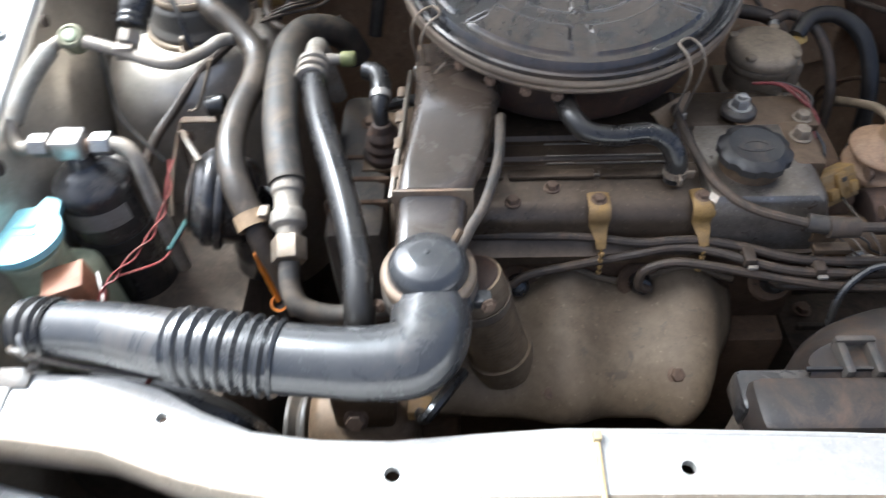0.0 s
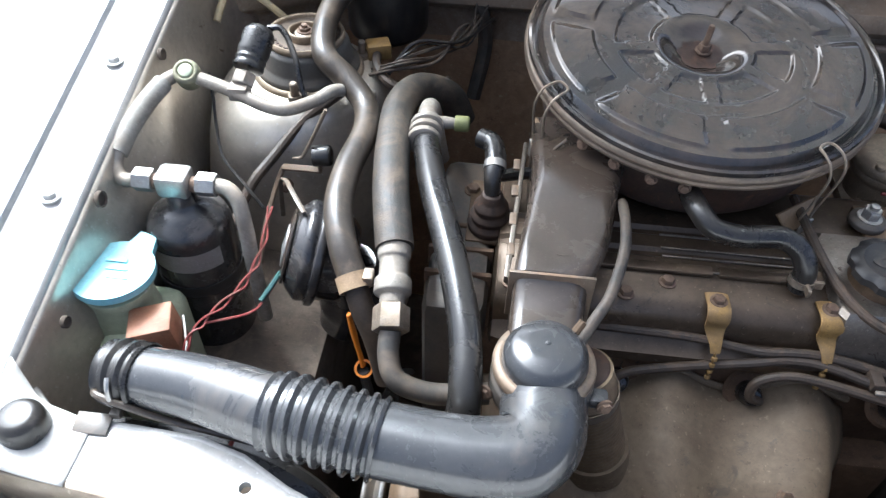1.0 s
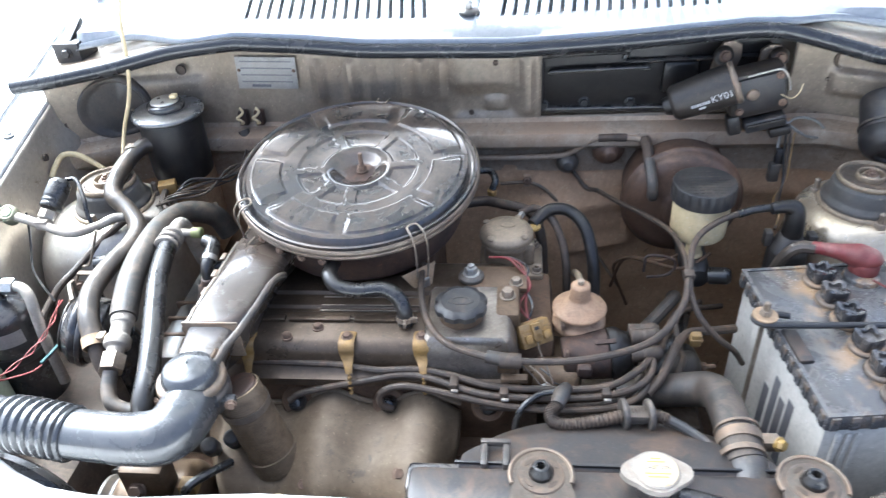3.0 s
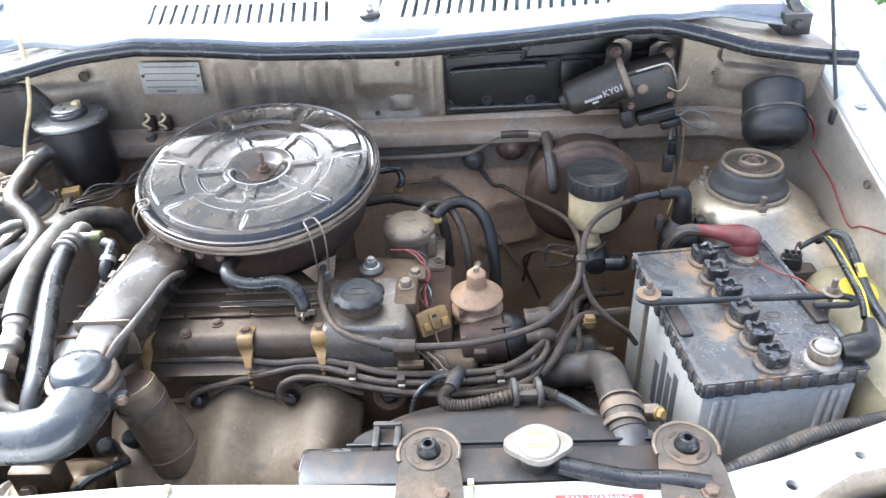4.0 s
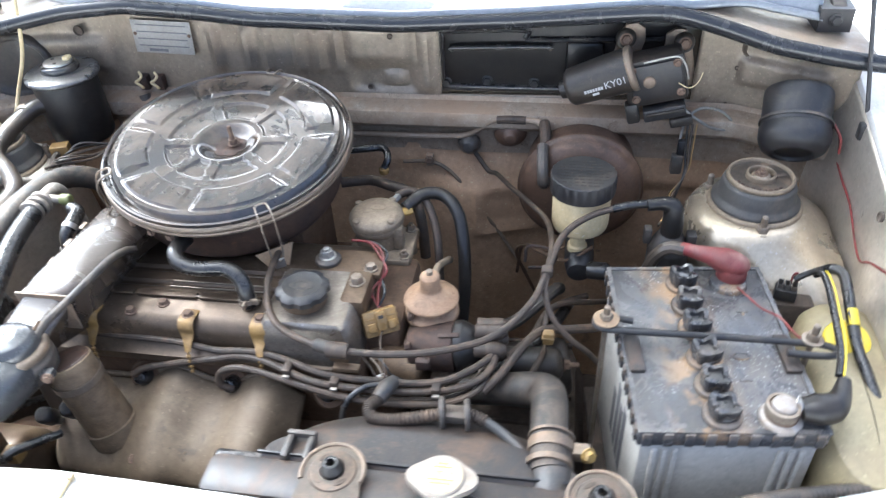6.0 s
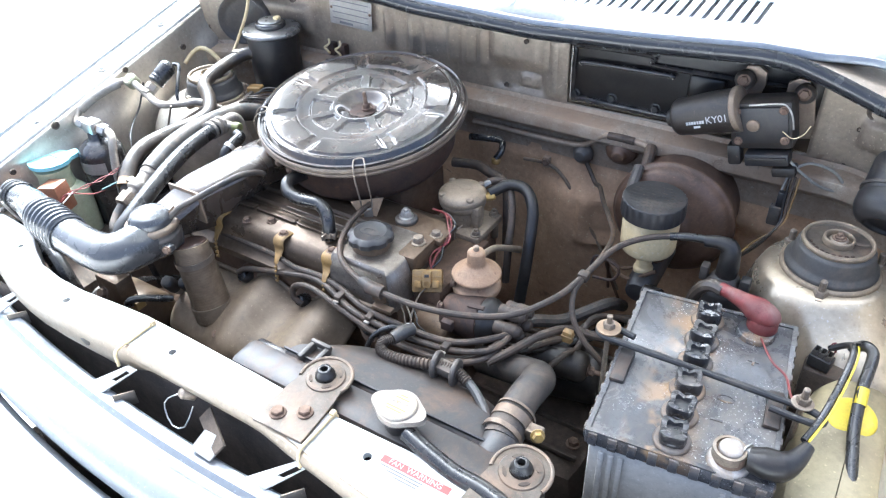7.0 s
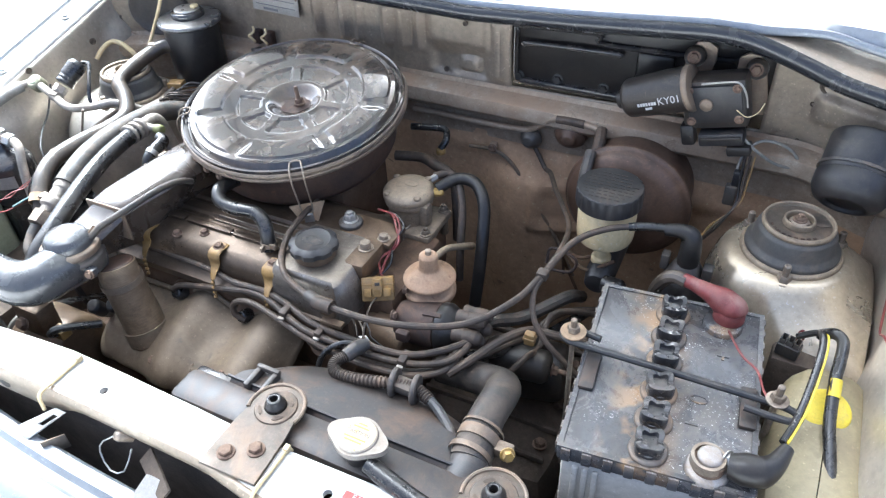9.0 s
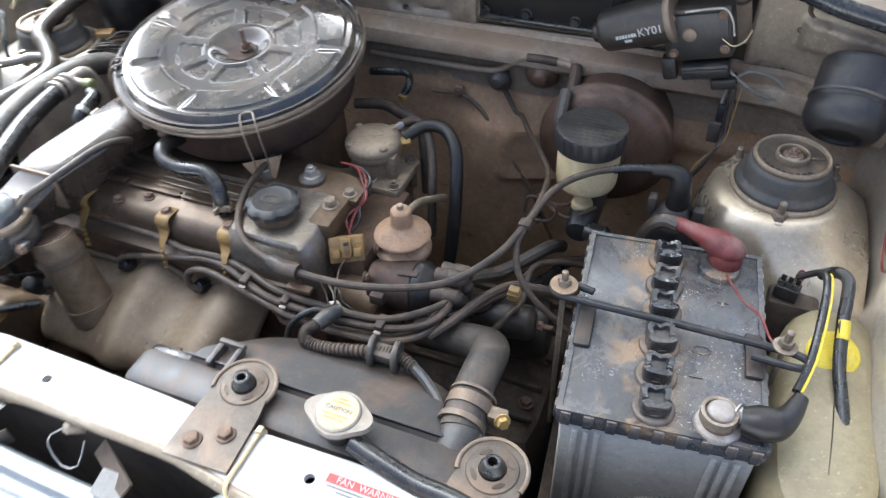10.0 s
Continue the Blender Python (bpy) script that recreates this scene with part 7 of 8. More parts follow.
part("sleeve", sweep(WW([(-0.365, 0.600, 0.85), (-0.376, 0.598, 0.878), (-0.393, 0.586, 0.896), (-0.411, 0.566, 0.907), (-0.420, 0.522, 0.915), (-0.415, 0.455, 0.922), (-0.408, 0.400, 0.921), (-0.400, 0.360, 0.914), (-0.395, 0.338, 0.908)], O2), 0.0158, sides=22), cracked_rubber, h2)
ax2 = Vector((-0.388, 0.272, 0.884)) - Vector((-0.395, 0.338, 0.908))
part("fitting", lathe(fillet([(0, -0.004), (0.0135, -0.004), (0.0135, 0.006), (0.0115, 0.008), (0.0115, 0.022), (0.0150, 0.025), (0.0150, 0.036), (0.010, 0.039), (0.010, 0.046), (0, 0.046)], 0.0012), 24), alu_pipe, h2, "grey crimped fitting", at=aim(Vector((-0.395, 0.336, 0.907)) - O2, ax2))
part("hex_nut", lathe(fillet([(0, 0), (0.0145, 0), (0.0145, 0.020), (0, 0.020)], 0.001), 6), steel, h2, at=aim(Vector((-0.3905, 0.292, 0.891)) - O2, ax2))
part("tail_pipe", sweep(WW([(-0.389, 0.274, 0.884), (-0.388, 0.258, 0.872), (-0.380, 0.245, 0.862), (-0.358, 0.243, 0.853), (-0.335, 0.246, 0.85), (-0.31, 0.25, 0.85)], O2), 0.0085, sides=14), dusty_plastic, h2)
h3 = thing("discharge_hose", (-0.37, 0.40, 0.925), "glossy dark rubber hose with an alloy ferrule", "hose")
O3 = Vector((-0.37, 0.40, 0.925))
part("hose", sweep(WW([(-0.3865, 0.470, 0.923), (-0.383, 0.446, 0.924), (-0.370, 0.393, 0.925), (-0.354, 0.343, 0.922), (-0.340, 0.297, 0.915), (-0.330, 0.255, 0.904), (-0.327, 0.222, 0.888), (-0.328, 0.208, 0.86), (-0.330, 0.20, 0.80)], O3), 0.0122, sides=22), black_rubber, h3)
fr = None
for k in range(3):
    m = aim(Vector((-0.3885, 0.488 - 0.011 * k, 0.9235)) - O3, (0.1, -1, 0))
    fr = again(fr, h3, m) if fr else part("ferrule_ring", lathe(fillet([(0.010, 0), (0.0155, 0.001), (0.0155, 0.007), (0.010, 0.008)], 0.0012), 24), alu_pipe, h3, "cream alloy ferrule ring", at=m)
part("block_pipe", sweep(WW([(-0.386, 0.478, 0.9235), (-0.389, 0.498, 0.925), (-0.389, 0.514, 0.923), (-0.388, 0.522, 0.912), (-0.386, 0.526, 0.89), (-0.38, 0.53, 0.85)], O3), 0.0095, sides=14), alu_pipe, h3)
part("charge_stub", sweep(WW([(-0.386, 0.489, 0.926), (-0.372, 0.4895, 0.925), (-0.362, 0.490, 0.925)], O3), [0.0055, 0.006, 0.0048], sides=12), alu_pipe, h3)
part("charge_cap", lathe(fillet([(0, 0), (0.0075, 0), (0.0075, 0.012), (0.006, 0.014), (0, 0.014)], 0.001), 16), green_cap, h3, "dull green-yellow valve cap", at=aim(Vector((-0.363, 0.490, 0.925)) - O3, (1, 0.03, -0.02)))

# ---- refrigerant pipe, switch and receiver drier ----
rp = thing("refrigerant_pipe", (-0.61, 0.49, 0.953), "dusty bent aluminium pipe with a sight glass", "pipe")
OP = Vector((-0.61, 0.49, 0.953))
part("pipe", sweep(WW([(-0.622, 0.383, 0.916), (-0.640, 0.385, 0.914), (-0.648, 0.395, 0.922), (-0.646, 0.408, 0.932), (-0.640, 0.440, 0.942), (-0.634, 0.472, 0.950), (-0.622, 0.490, 0.953), (-0.608, 0.491, 0.952), (-0.585, 0.486, 0.949), (-0.558, 0.480, 0.943), (-0.535, 0.474, 0.938), (-0.516, 0.476, 0.935), (-0.497, 0.498, 0.931), (-0.480, 0.522, 0.929), (-0.455, 0.56, 0.90)], OP), 0.0062, sides=14), alu_pipe, rp)
part("insulated_bend", sweep(WW([(-0.6475, 0.402, 0.928), (-0.643, 0.425, 0.939), (-0.637, 0.455, 0.947), (-0.631, 0.478, 0.951)], OP), 0.0088, sides=16), pipe_foam, rp, "pale grey foam sleeve")
part("sight_glass", lathe(fillet([(0, -0.014), (0.0115, -0.014), (0.0125, -0.008), (0.0125, 0.004), (0.010, 0.007), (0.008, 0.007), (0.007, 0.005), (0, 0.005)], 0.001), 24), green_alloy, rp, at=aim(Vector((-0.612, 0.491, 0.955)) - OP, (0.1, -0.55, 0.8)))
part("glass_window", lathe(fillet([(0, 0), (0.007, 0), (0.006, 0.002), (0, 0.0025)], 0.0005), 18), washer_tank, rp, "greenish round window", at=aim(Vector((-0.6115, 0.488, 0.9598)) - OP, (0.1, -0.55, 0.8)))
ps = thing("pressure_switch", (-0.562, 0.484, 0.944), "black rubber-booted pressure switch on the pipe", "switch")
sx = Vector((0.010, 0.052, 0.034))
part("saddle", box(0.018, 0.016, 0.014, 0.002), alu_pipe, ps, at=T((0, 0, -0.006)))
part("hex_base", lathe(fillet([(0, 0), (0.011, 0), (0.011, 0.012), (0, 0.012)], 0.001), 6), alu_pipe, ps, at=aim((0.001, 0.005, 0.004), sx))
part("boot", lathe(fillet([(0, 0), (0.0145, 0), (0.0145, 0.004), (0.0135, 0.006), (0.0148, 0.009), (0.0135, 0.012), (0.0148, 0.016), (0.015, 0.036), (0.011, 0.042), (0, 0.042)], 0.001), 20), black_rubber, ps, at=aim((0.004, 0.018, 0.013), sx))
part("lead", sweep([(0.016, 0.055, 0.036), (0.03, 0.055, 0.035), (0.045, 0.035, 0.02), (0.052, 0.02, 0.0), (0.058, 0.015, -0.015)], 0.003, sides=8), black_rubber, ps)
dr = thing("receiver_drier", (-0.588, 0.380, 0.70), "black receiver drier bottle with a block fitting", "receiver drier")
part("bottle", lathe(fillet([(0, 0), (0.034, 0), (0.037, 0.006), (0.037, 0.176), (0.034, 0.184), (0.022, 0.194), (0.013, 0.199), (0.011, 0.212), (0, 0.212)], 0.003), 40), gloss_black, dr)
part("paper_label", sheet([[(0.0374 * math.cos(radians(a)), 0.0374 * math.sin(radians(a)), z) for z in (0.0, 0.021)] for a in range(225, 331, 7)]), label_metal, dr, "pale curved paper label", at=T((0, 0, 0.146)))
part("block", box(0.028, 0.024, 0.022, 0.004), clean_steel, dr, "bright alloy block fitting", at=T((-0.003, 0.002, 0.208)))
part("rusty_thread", lathe([(0, 0), (0.007, 0), (0.007, 0.052), (0, 0.052)], 16), rust_bolt, dr, "rust-brown fitting thread", at=aim((-0.029, 0.0025, 0.217), (1, 0, 0)))
nut = part("pipe_nut", lathe(fillet([(0, 0), (0.0105, 0), (0.0105, 0.017), (0, 0.017)], 0.001), 6), clean_steel, dr, at=aim((-0.022, 0.003, 0.217), (-1, 0, 0)))
again(nut, dr, aim((0.016, 0.004, 0.217), (1, 0, 0)))
part("out_pipe", sweep([(0.028, 0.004, 0.217), (0.042, 0.002, 0.216), (0.052, -0.004, 0.208), (0.057, -0.012, 0.190), (0.060, -0.020, 0.15), (0.062, -0.024, 0.08)], 0.0068, sides=14), alu_pipe, dr)
part("strap", ring_band(0.0375, 0.012, 0.0012, T((0, 0, 0.115)), 32), black_plastic, dr)

# ---- washer bottle and relay ----
wb = thing("washer_bottle", (-0.618, 0.302, 0.72), "greenish translucent washer bottle with a light blue lid", "washer bottle")
part("tank", box(0.056, 0.088, 0.115, 0.018, seg=4), washer_tank, wb, at=T((0.006, -0.002, 0.0)))
part("neck", lathe(fillet([(0, 0), (0.030, 0), (0.026, 0.03), (0.030, 0.045), (0, 0.045)], 0.002), 28), washer_tank, wb, at=T((-0.007, 0.005, 0.105)))
lo = [(0.0338 * math.cos(2 * math.pi * k / 48), 0.0338 * math.sin(2 * math.pi * k / 48)) for k in range(48)]
lo = [(x, y - (0.014 if -0.022 < x < -0.004 and y < 0 else 0.0)) for x, y in lo]
part("lid", prism(lo, 0.0, 0.007, bevel=0.002), blue_cap, wb, "light blue flip lid with a pull tab", at=aim((-0.007, 0.006, 0.156), (0.0, 0.04, 1)))
for k in range(3):
    part("moulded_bar", box(0.018, 0.003, 0.0008), blue_cap, wb, at=aim((-0.007 + 0.004 * k, 0.016 - 0.009 * k, 0.1633), (0.0, 0.04, 1)))
rl = thing("relay", pose(-0.583, 0.280, 0.812, 0, -6, 18), "brown plastic relay tied with wire", "relay")
part("shell", box(0.036, 0.032, 0.050, 0.003), brown_relay, rl)
part("tie_wire", sweep([(-0.020, -0.017, 0.016), (0, -0.0185, 0.018), (0.020, -0.017, 0.021), (0.0205, 0.0, 0.023), (0.019, 0.0175, 0.026)], 0.0012, sides=6), clean_steel, rl)

# ---- horn and its bracket ----
hn = thing("horn", (-0.478, 0.372, 0.86), "black round horn with a bright reflective face", "horn")
hx = (-0.93, -0.1, 0.28)
part("bowl", lathe(fillet([(0, -0.040), (0.030, -0.040), (0.040, -0.030), (0.043, -0.006), (0.046, 0.0), (0.046, 0.006), (0.041, 0.010), (0.036, 0.016), (0.020, 0.020), (0, 0.020)], 0.003), 40), gloss_black, hn, at=aim((0, 0, 0), hx))
part("chrome_ring", lathe(fillet([(0.026, 0.0195), (0.034, 0.0175), (0.0345, 0.020), (0.027, 0.022), (0.026, 0.0195)], 0.0008), 36), black_enamel, hn, at=aim((0, 0, 0), hx))
part("center_cap", lathe(fillet([(0, 0.019), (0.020, 0.0195), (0.019, 0.023), (0, 0.025)], 0.001), 28), clean_steel, hn, "shiny centre cap", at=aim((0, 0, 0), hx))
part("strap", sweep([(0.0, 0.0, 0.046), (-0.02, 0.03, 0.045), (-0.030, 0.05, 0.035), (-0.042, 0.066, 0.020), (-0.044, 0.062, -0.02)], 0.0024, sides=6, flat=0.5), mount_steel, hn)
part("rim_ring", lathe(fillet([(0.044, -0.012), (0.0485, -0.010), (0.0485, -0.004), (0.044, -0.002), (0.044, -0.012)], 0.001), 44), gloss_black, hn, at=aim((0, 0, 0), hx))
part("snail_body", sweep([(0.030, 0.004, -0.020), (0.034, 0.006, -0.045), (0.030, 0.004, -0.075), (0.020, 0.0, -0.10)], [0.028, 0.032, 0.030, 0.022], sides=20), gloss_black, hn, "black snail-shaped trumpet")
bk = thing("wire_bracket", (-0.52, 0.45, 0.87), "thin bent steel bracket with a bolt", "bracket")
BKO = Vector((-0.52, 0.45, 0.87))
part("upper_strip", sweep(WW([(-0.476, 0.462, 0.948), (-0.487, 0.461, 0.925), (-0.497, 0.460, 0.905), (-0.504, 0.459, 0.894), (-0.512, 0.457, 0.893)], BKO), 0.0018, sides=6, per=3), steel, bk, "thin bent steel strip")
part("rubber_block", lathe(fillet([(0, 0), (0.010, 0), (0.010, 0.016), (0.008, 0.018), (0, 0.018)], 0.001), 18), black_rubber, bk, at=aim(Vector((-0.492, 0.458, 0.897)) - BKO, (1, 0.1, 0.1)))
part("strap", prism([(-0.038, -0.004), (0.0, -0.004), (0.0, 0.004), (-0.038, 0.004)], 0, 0.002, (), 0.0005), rim_metal, bk, at=T(Vector((-0.485, 0.457, 0.881)) - BKO))
part("strap_riser", box(0.003, 0.008, 0.018, 0.0008), rim_metal, bk, at=T(Vector((-0.486, 0.457, 0.881)) - BKO))
part("drop_leg", sweep(WW([(-0.522, 0.457, 0.882), (-0.528, 0.448, 0.868), (-0.533, 0.430, 0.850), (-0.536, 0.410, 0.832), (-0.536, 0.392, 0.815)], BKO), 0.0026, sides=6, per=3), rim_metal, bk)
part("leg_bolt", bolt_mesh(0.005, 0.006), rust_bolt, bk, at=aim(Vector((-0.519, 0.447, 0.868)) - BKO, (0.5, -0.8, 0.3)))

# ---- canister at the firewall ----
cn = thing("charcoal_canister", (-0.462, 0.705, 0.895), "glossy black round canister with a domed lid", "canister")
part("body", lathe(fillet([(0, 0), (0.042, 0), (0.046, 0.006), (0.047, 0.104), (0, 0.104)], 0.003), 40), bay_rubber, cn)
# The lid's pale colour includes the sky mirrored in its rim.
part("rim", lathe(fillet([(0, 0.102), (0.053, 0.102), (0.054, 0.106), (0.052, 0.110), (0.030, 0.113), (0, 0.113)], 0.0015), 40), lid_sheen, cn, "lid with a turned rim, sky sheen put into its silvery colour")
part("knob", lathe(fillet([(0, 0.112), (0.028, 0.112), (0.0275, 0.120), (0.0245, 0.1225), (0, 0.1235)], 0.0015), 36), gloss_black, cn, "glossy black knob")
part("knob_cap", lathe(fillet([(0, 0.1225), (0.0215, 0.1230), (0.0205, 0.1255), (0, 0.1262)], 0.0008), 32), clean_steel, cn, "bright worn disc on the knob")
part("lever", box(0.010, 0.012, 0.006, 0.002), cream_tank, cn, at=T((0.013, 0.006, 0.1255)))
for a_ in (40, 160, 280):
    part("knob_hole", lathe([(0, 0), (0.0028, 0), (0.0026, 0.0004), (0, 0.0005)], 10), motor_black, cn, at=T((0.011 * math.cos(radians(a_)), 0.011 * math.sin(radians(a_)), 0.1260)))
solid("canister_bracket", box(0.05, 0.06, 0.16, 0.005), grimy_wall, (-0.462, 0.735, 0.735), "grimy bracket below the canister", "bracket")
wp = thing("harness_plug", (-0.462, 0.639, 0.898), "brown-yellow wire plug under the canister", "connector")
part("shell", box(0.026, 0.020, 0.018, 0.002), yellow_clip, wp, at=Matrix.Rotation(radians(20), 4, "Z"))
part("tail", sweep([(0.0, -0.01, 0.008), (0.004, -0.03, 0.006), (0.02, -0.05, 0.0), (0.05, -0.05, -0.01), (0.08, -0.02, -0.01)], 0.005, sides=8), dusty_cable, wp)
rs_ = random.Random(11)
for k in range(7):
    a, b_ = rs_.uniform(-0.012, 0.012), rs_.uniform(-0.010, 0.014)
    hose("loom_strand", [(-0.455 + a, 0.60 + b_, 0.900), (-0.435 + b_, 0.605 + a, 0.913 + b_), (-0.405 - a, 0.628 + b_, 0.916 + a), (-0.375 + b_, 0.668 - a, 0.914 - b_), (-0.352 + a, 0.725, 0.905 + 2 * b_)], 0.0012 + 0.0008 * (k % 2), (dusty_cable, motor_black, deep_grime)[k % 3], "dusty loom strand behind the hoses", "wire", "loom strands", sides=6)
for x in (-0.368, -0.342):
    fc = thing("pipe_clip", T((x, 0.755, 0.955)) @ Matrix.Diagonal((1.2, 1.2, 1.2, 1)), "cream plastic clip on the firewall", "clip", "firewall clips")
    part("jaw", sweep([(-0.003, 0.0, 0.0), (0.003, -0.007, 0.004), (0.001, -0.010, 0.009), (-0.004, -0.009, 0.012), (0.002, -0.010, 0.016), (0.005, -0.007, 0.020), (0.0, -0.002, 0.023)], 0.0017, sides=8), cream_tank, fc)
    part("foot", box(0.012, 0.012, 0.020, 0.002), rusty_black, fc, at=T((0, 0.006, -0.004)))
hose("wall_harness", [(-0.37, 0.752, 0.945), (-0.365, 0.748, 0.93), (-0.355, 0.744, 0.90), (-0.35, 0.74, 0.86), (-0.36, 0.72, 0.80)], 0.009, cracked_rubber, "dark taped harness down the firewall", "harness")
GC = Vector((-0.563, 0.749, 0.992))
rg = thing("body_grommet", GC, "large dark rubber blanking disc in the corner panel", "grommet")
rows = []
for r, off in ((0.0, 0.005), (0.036, 0.005), (0.041, 0.0055), (0.044, 0.009), (0.048, 0.0095), (0.051, 0.007), (0.0515, 0.001)):
    ring = []
    for k in range(49):
        a = 2 * math.pi * k / 48
        x, z = GC.x + r * math.cos(a), GC.z + 1.0 * r * math.sin(a)
        ring.append(Vector((x, wall_y(x) - emboss(x, z) - off, z)) - GC)
    rows.append(ring)
bm = sheet(rows)
bmesh.ops.remove_doubles(bm, verts=bm.verts, dist=1e-5)
part("disc", bm, dusty_plastic, rg)
hose("cream_hose", [(-0.637, 0.632, 0.930), (-0.634, 0.646, 0.942), (-0.630, 0.668, 0.949), (-0.612, 0.676, 0.944), (-0.590, 0.678, 0.927), (-0.570, 0.676, 0.908), (-0.555, 0.67, 0.88)], 0.0042, cream_tank, "thin cream plastic washer hose over the tower", sides=10)
hose("wing_lead", [(-0.598, 0.505, 0.948), (-0.592, 0.490, 0.930), (-0.588, 0.475, 0.912), (-0.574, 0.445, 0.898), (-0.545, 0.415, 0.893), (-0.525, 0.40, 0.88)], 0.0016, bay_rubber, "thin black lead along the inner wing", "wire", sides=6)
hose("cream_wire", [(-0.53, 0.80, 1.16), (-0.513, 0.742, 1.128), (-0.505, 0.712, 1.078), (-0.512, 0.70, 1.03), (-0.525, 0.68, 0.985), (-0.523, 0.65, 0.955)], 0.003, cream_tank, "thin cream tube hanging from the cowl", "tube", sides=8)

# ---- lower left: frame rail, timing cover, alternator, dipstick ----
solid("frame_rail_left", box(0.15, 0.56, 0.30, 0.02), deep_grime, (-0.545, 0.45, 0.44), "grimy brown frame rail beside the engine", "frame rail", kind="structure")
solid("frame_rail_right", box(0.13, 0.56, 0.26, 0.02), bay_paint, (0.56, 0.45, 0.38), "dusty grey painted frame rail beside the engine", "frame rail", kind="structure")
tcv = thing("timing_cover", (-0.345, 0.42, 0.60), "brown grimy timing belt cover on the engine end", "timing cover")
part("cover", box(0.055, 0.20, 0.262, 0.012), dusty_plastic, tcv)
for y in (-0.06, -0.03, 0.0):
    part("rib", box(0.058, 0.005, 0.262, 0.001), block_iron, tcv, at=T((0, y, 0.002)))
part("bolt", bolt_mesh(0.006, 0.006), rust_bolt, tcv, at=T((0.004, 0.05, 0.262)))
eg = thing("egr_valve", (-0.316, 0.425, 0.858), "brown rubber-booted valve on a flat plate", "valve")
part("plate", box(0.062, 0.085, 0.006, 0.002), alloy, eg, at=T((0.004, 0.018, 0.0)))
part("gaiter", lathe(fillet([(0, 0.006), (0.020, 0.006), (0.021, 0.013), (0.0165, 0.017), (0.019, 0.022), (0.0145, 0.027), (0.016, 0.032), (0.011, 0.038), (0.009, 0.046), (0, 0.046)], 0.0015), 28), rusty_black, eg, at=T((-0.006, -0.004, 0)))
part("elbow", sweep([(-0.006, -0.004, 0.044), (-0.007, 0.004, 0.058), (-0.006, 0.020, 0.064), (-0.010, 0.040, 0.066), (-0.022, 0.048, 0.066)], [0.007, 0.008, 0.0095, 0.0095, 0.009], sides=14), black_rubber, eg)
part("band", ring_band(0.009, 0.007, 0.001, aim((-0.006, 0.010, 0.061), (0, 1, 0.4)), 20), clean_steel, eg)
part("plate_bolt", bolt_mesh(0.005, 0.005), rust_bolt, eg, at=T((0.024, -0.012, 0.006)))
part("side_pipe", sweep([(-0.006, 0.02, 0.045), (0.02, 0.03, 0.043), (0.05, 0.034, 0.04)], 0.006, sides=10), black_rubber, eg)
al = thing("alternator", (-0.33, 0.20, 0.74), "dusty alloy alternator below the intake elbow", "alternator")
part("case", lathe(fillet([(0, -0.05), (0.045, -0.05), (0.055, -0.04), (0.055, 0.03), (0.046, 0.04), (0, 0.04)], 0.004), 36), alloy, al, at=aim((0, 0, 0), (1, 0, 0)))
part("pulley", lathe(fillet([(0, 0), (0.035, 0), (0.035, 0.004), (0.027, 0.009), (0.035, 0.014), (0.035, 0.018), (0.012, 0.019), (0, 0.024)], 0.001), 32), dusty_plastic, al, at=aim((-0.055, 0, 0), (-1, 0, 0)))
part("lug", box(0.05, 0.03, 0.05, 0.006), alloy, al, at=T((0.0, -0.01, 0.045)))
part("lug_bolt", bolt_mesh(0.007, 0.008), rust_bolt, al, at=aim((-0.005, -0.028, 0.07), (0, -0.8, 0.5)))
part("terminal", box(0.02, 0.016, 0.014, 0.002), yellow_clip, al, "yellow plastic terminal", at=T((0.045, -0.014, 0.055)))
part("plug_lead", sweep([(0.045, -0.02, 0.065), (0.05, -0.03, 0.075), (0.06, -0.02, 0.08), (0.08, 0.02, 0.06)], 0.005, sides=8), black_rubber, al)
belt = sweep([(-0.405, 0.235, 0.755), (-0.405, 0.30, 0.72), (-0.405, 0.38, 0.66), (-0.405, 0.45, 0.58)], 0.009, sides=8, flat=0.35)
solid("drive_belt", belt, black_rubber, None, "black ribbed drive belt", "belt")
solid("compressor", lathe(fillet([(0, -0.08), (0.05, -0.08), (0.06, -0.06), (0.06, 0.06), (0.05, 0.075), (0, 0.075)], 0.005), 32), block_iron, aim((-0.33, 0.27, 0.655), (1, 0, 0)), "grimy round compressor below the hoses", "compressor")
for x, y in ((-0.262, 0.262), (-0.285, 0.25)):
    so = thing("sensor_plug", (x, y, 0.785), "black sensor plug with a steel collar", "sensor", "sensor plugs")
    part("plug", lathe(fillet([(0, 0), (0.010, 0), (0.010, 0.024), (0.007, 0.028), (0, 0.028)], 0.001), 16), black_plastic, so, at=aim((0, 0, 0), (0.2, -0.6, 1)))
    part("collar", lathe(fillet([(0, -0.016), (0.008, -0.016), (0.008, 0.0), (0, 0.0)], 0.001), 6), clean_steel, so, at=aim((0, 0, 0), (0.2, -0.6, 1)))
DPO = Vector((-0.421, 0.304, 0.792))
dp = thing("dipstick", DPO, "bright orange dipstick handle", "dipstick")
part("grip", sweep(WW([(-0.433, 0.317, 0.845), (-0.4295, 0.313, 0.828), (-0.425, 0.308, 0.808), (-0.421, 0.304, 0.792)], DPO), [0.0032, 0.0044, 0.0034, 0.0042], sides=10, flat=0.6), orange_plastic, dp)
part("stop", ring_band(0.0062, 0.004, 0.0022, aim((0.001, -0.003, -0.001), (0.1, -0.5, 0.8)), 18), orange_plastic, dp)
part("tube", sweep([(0.001, -0.004, -0.003), (0.004, -0.006, -0.03), (0.008, 0.0, -0.09)], 0.005, sides=8), black_plastic, dp)
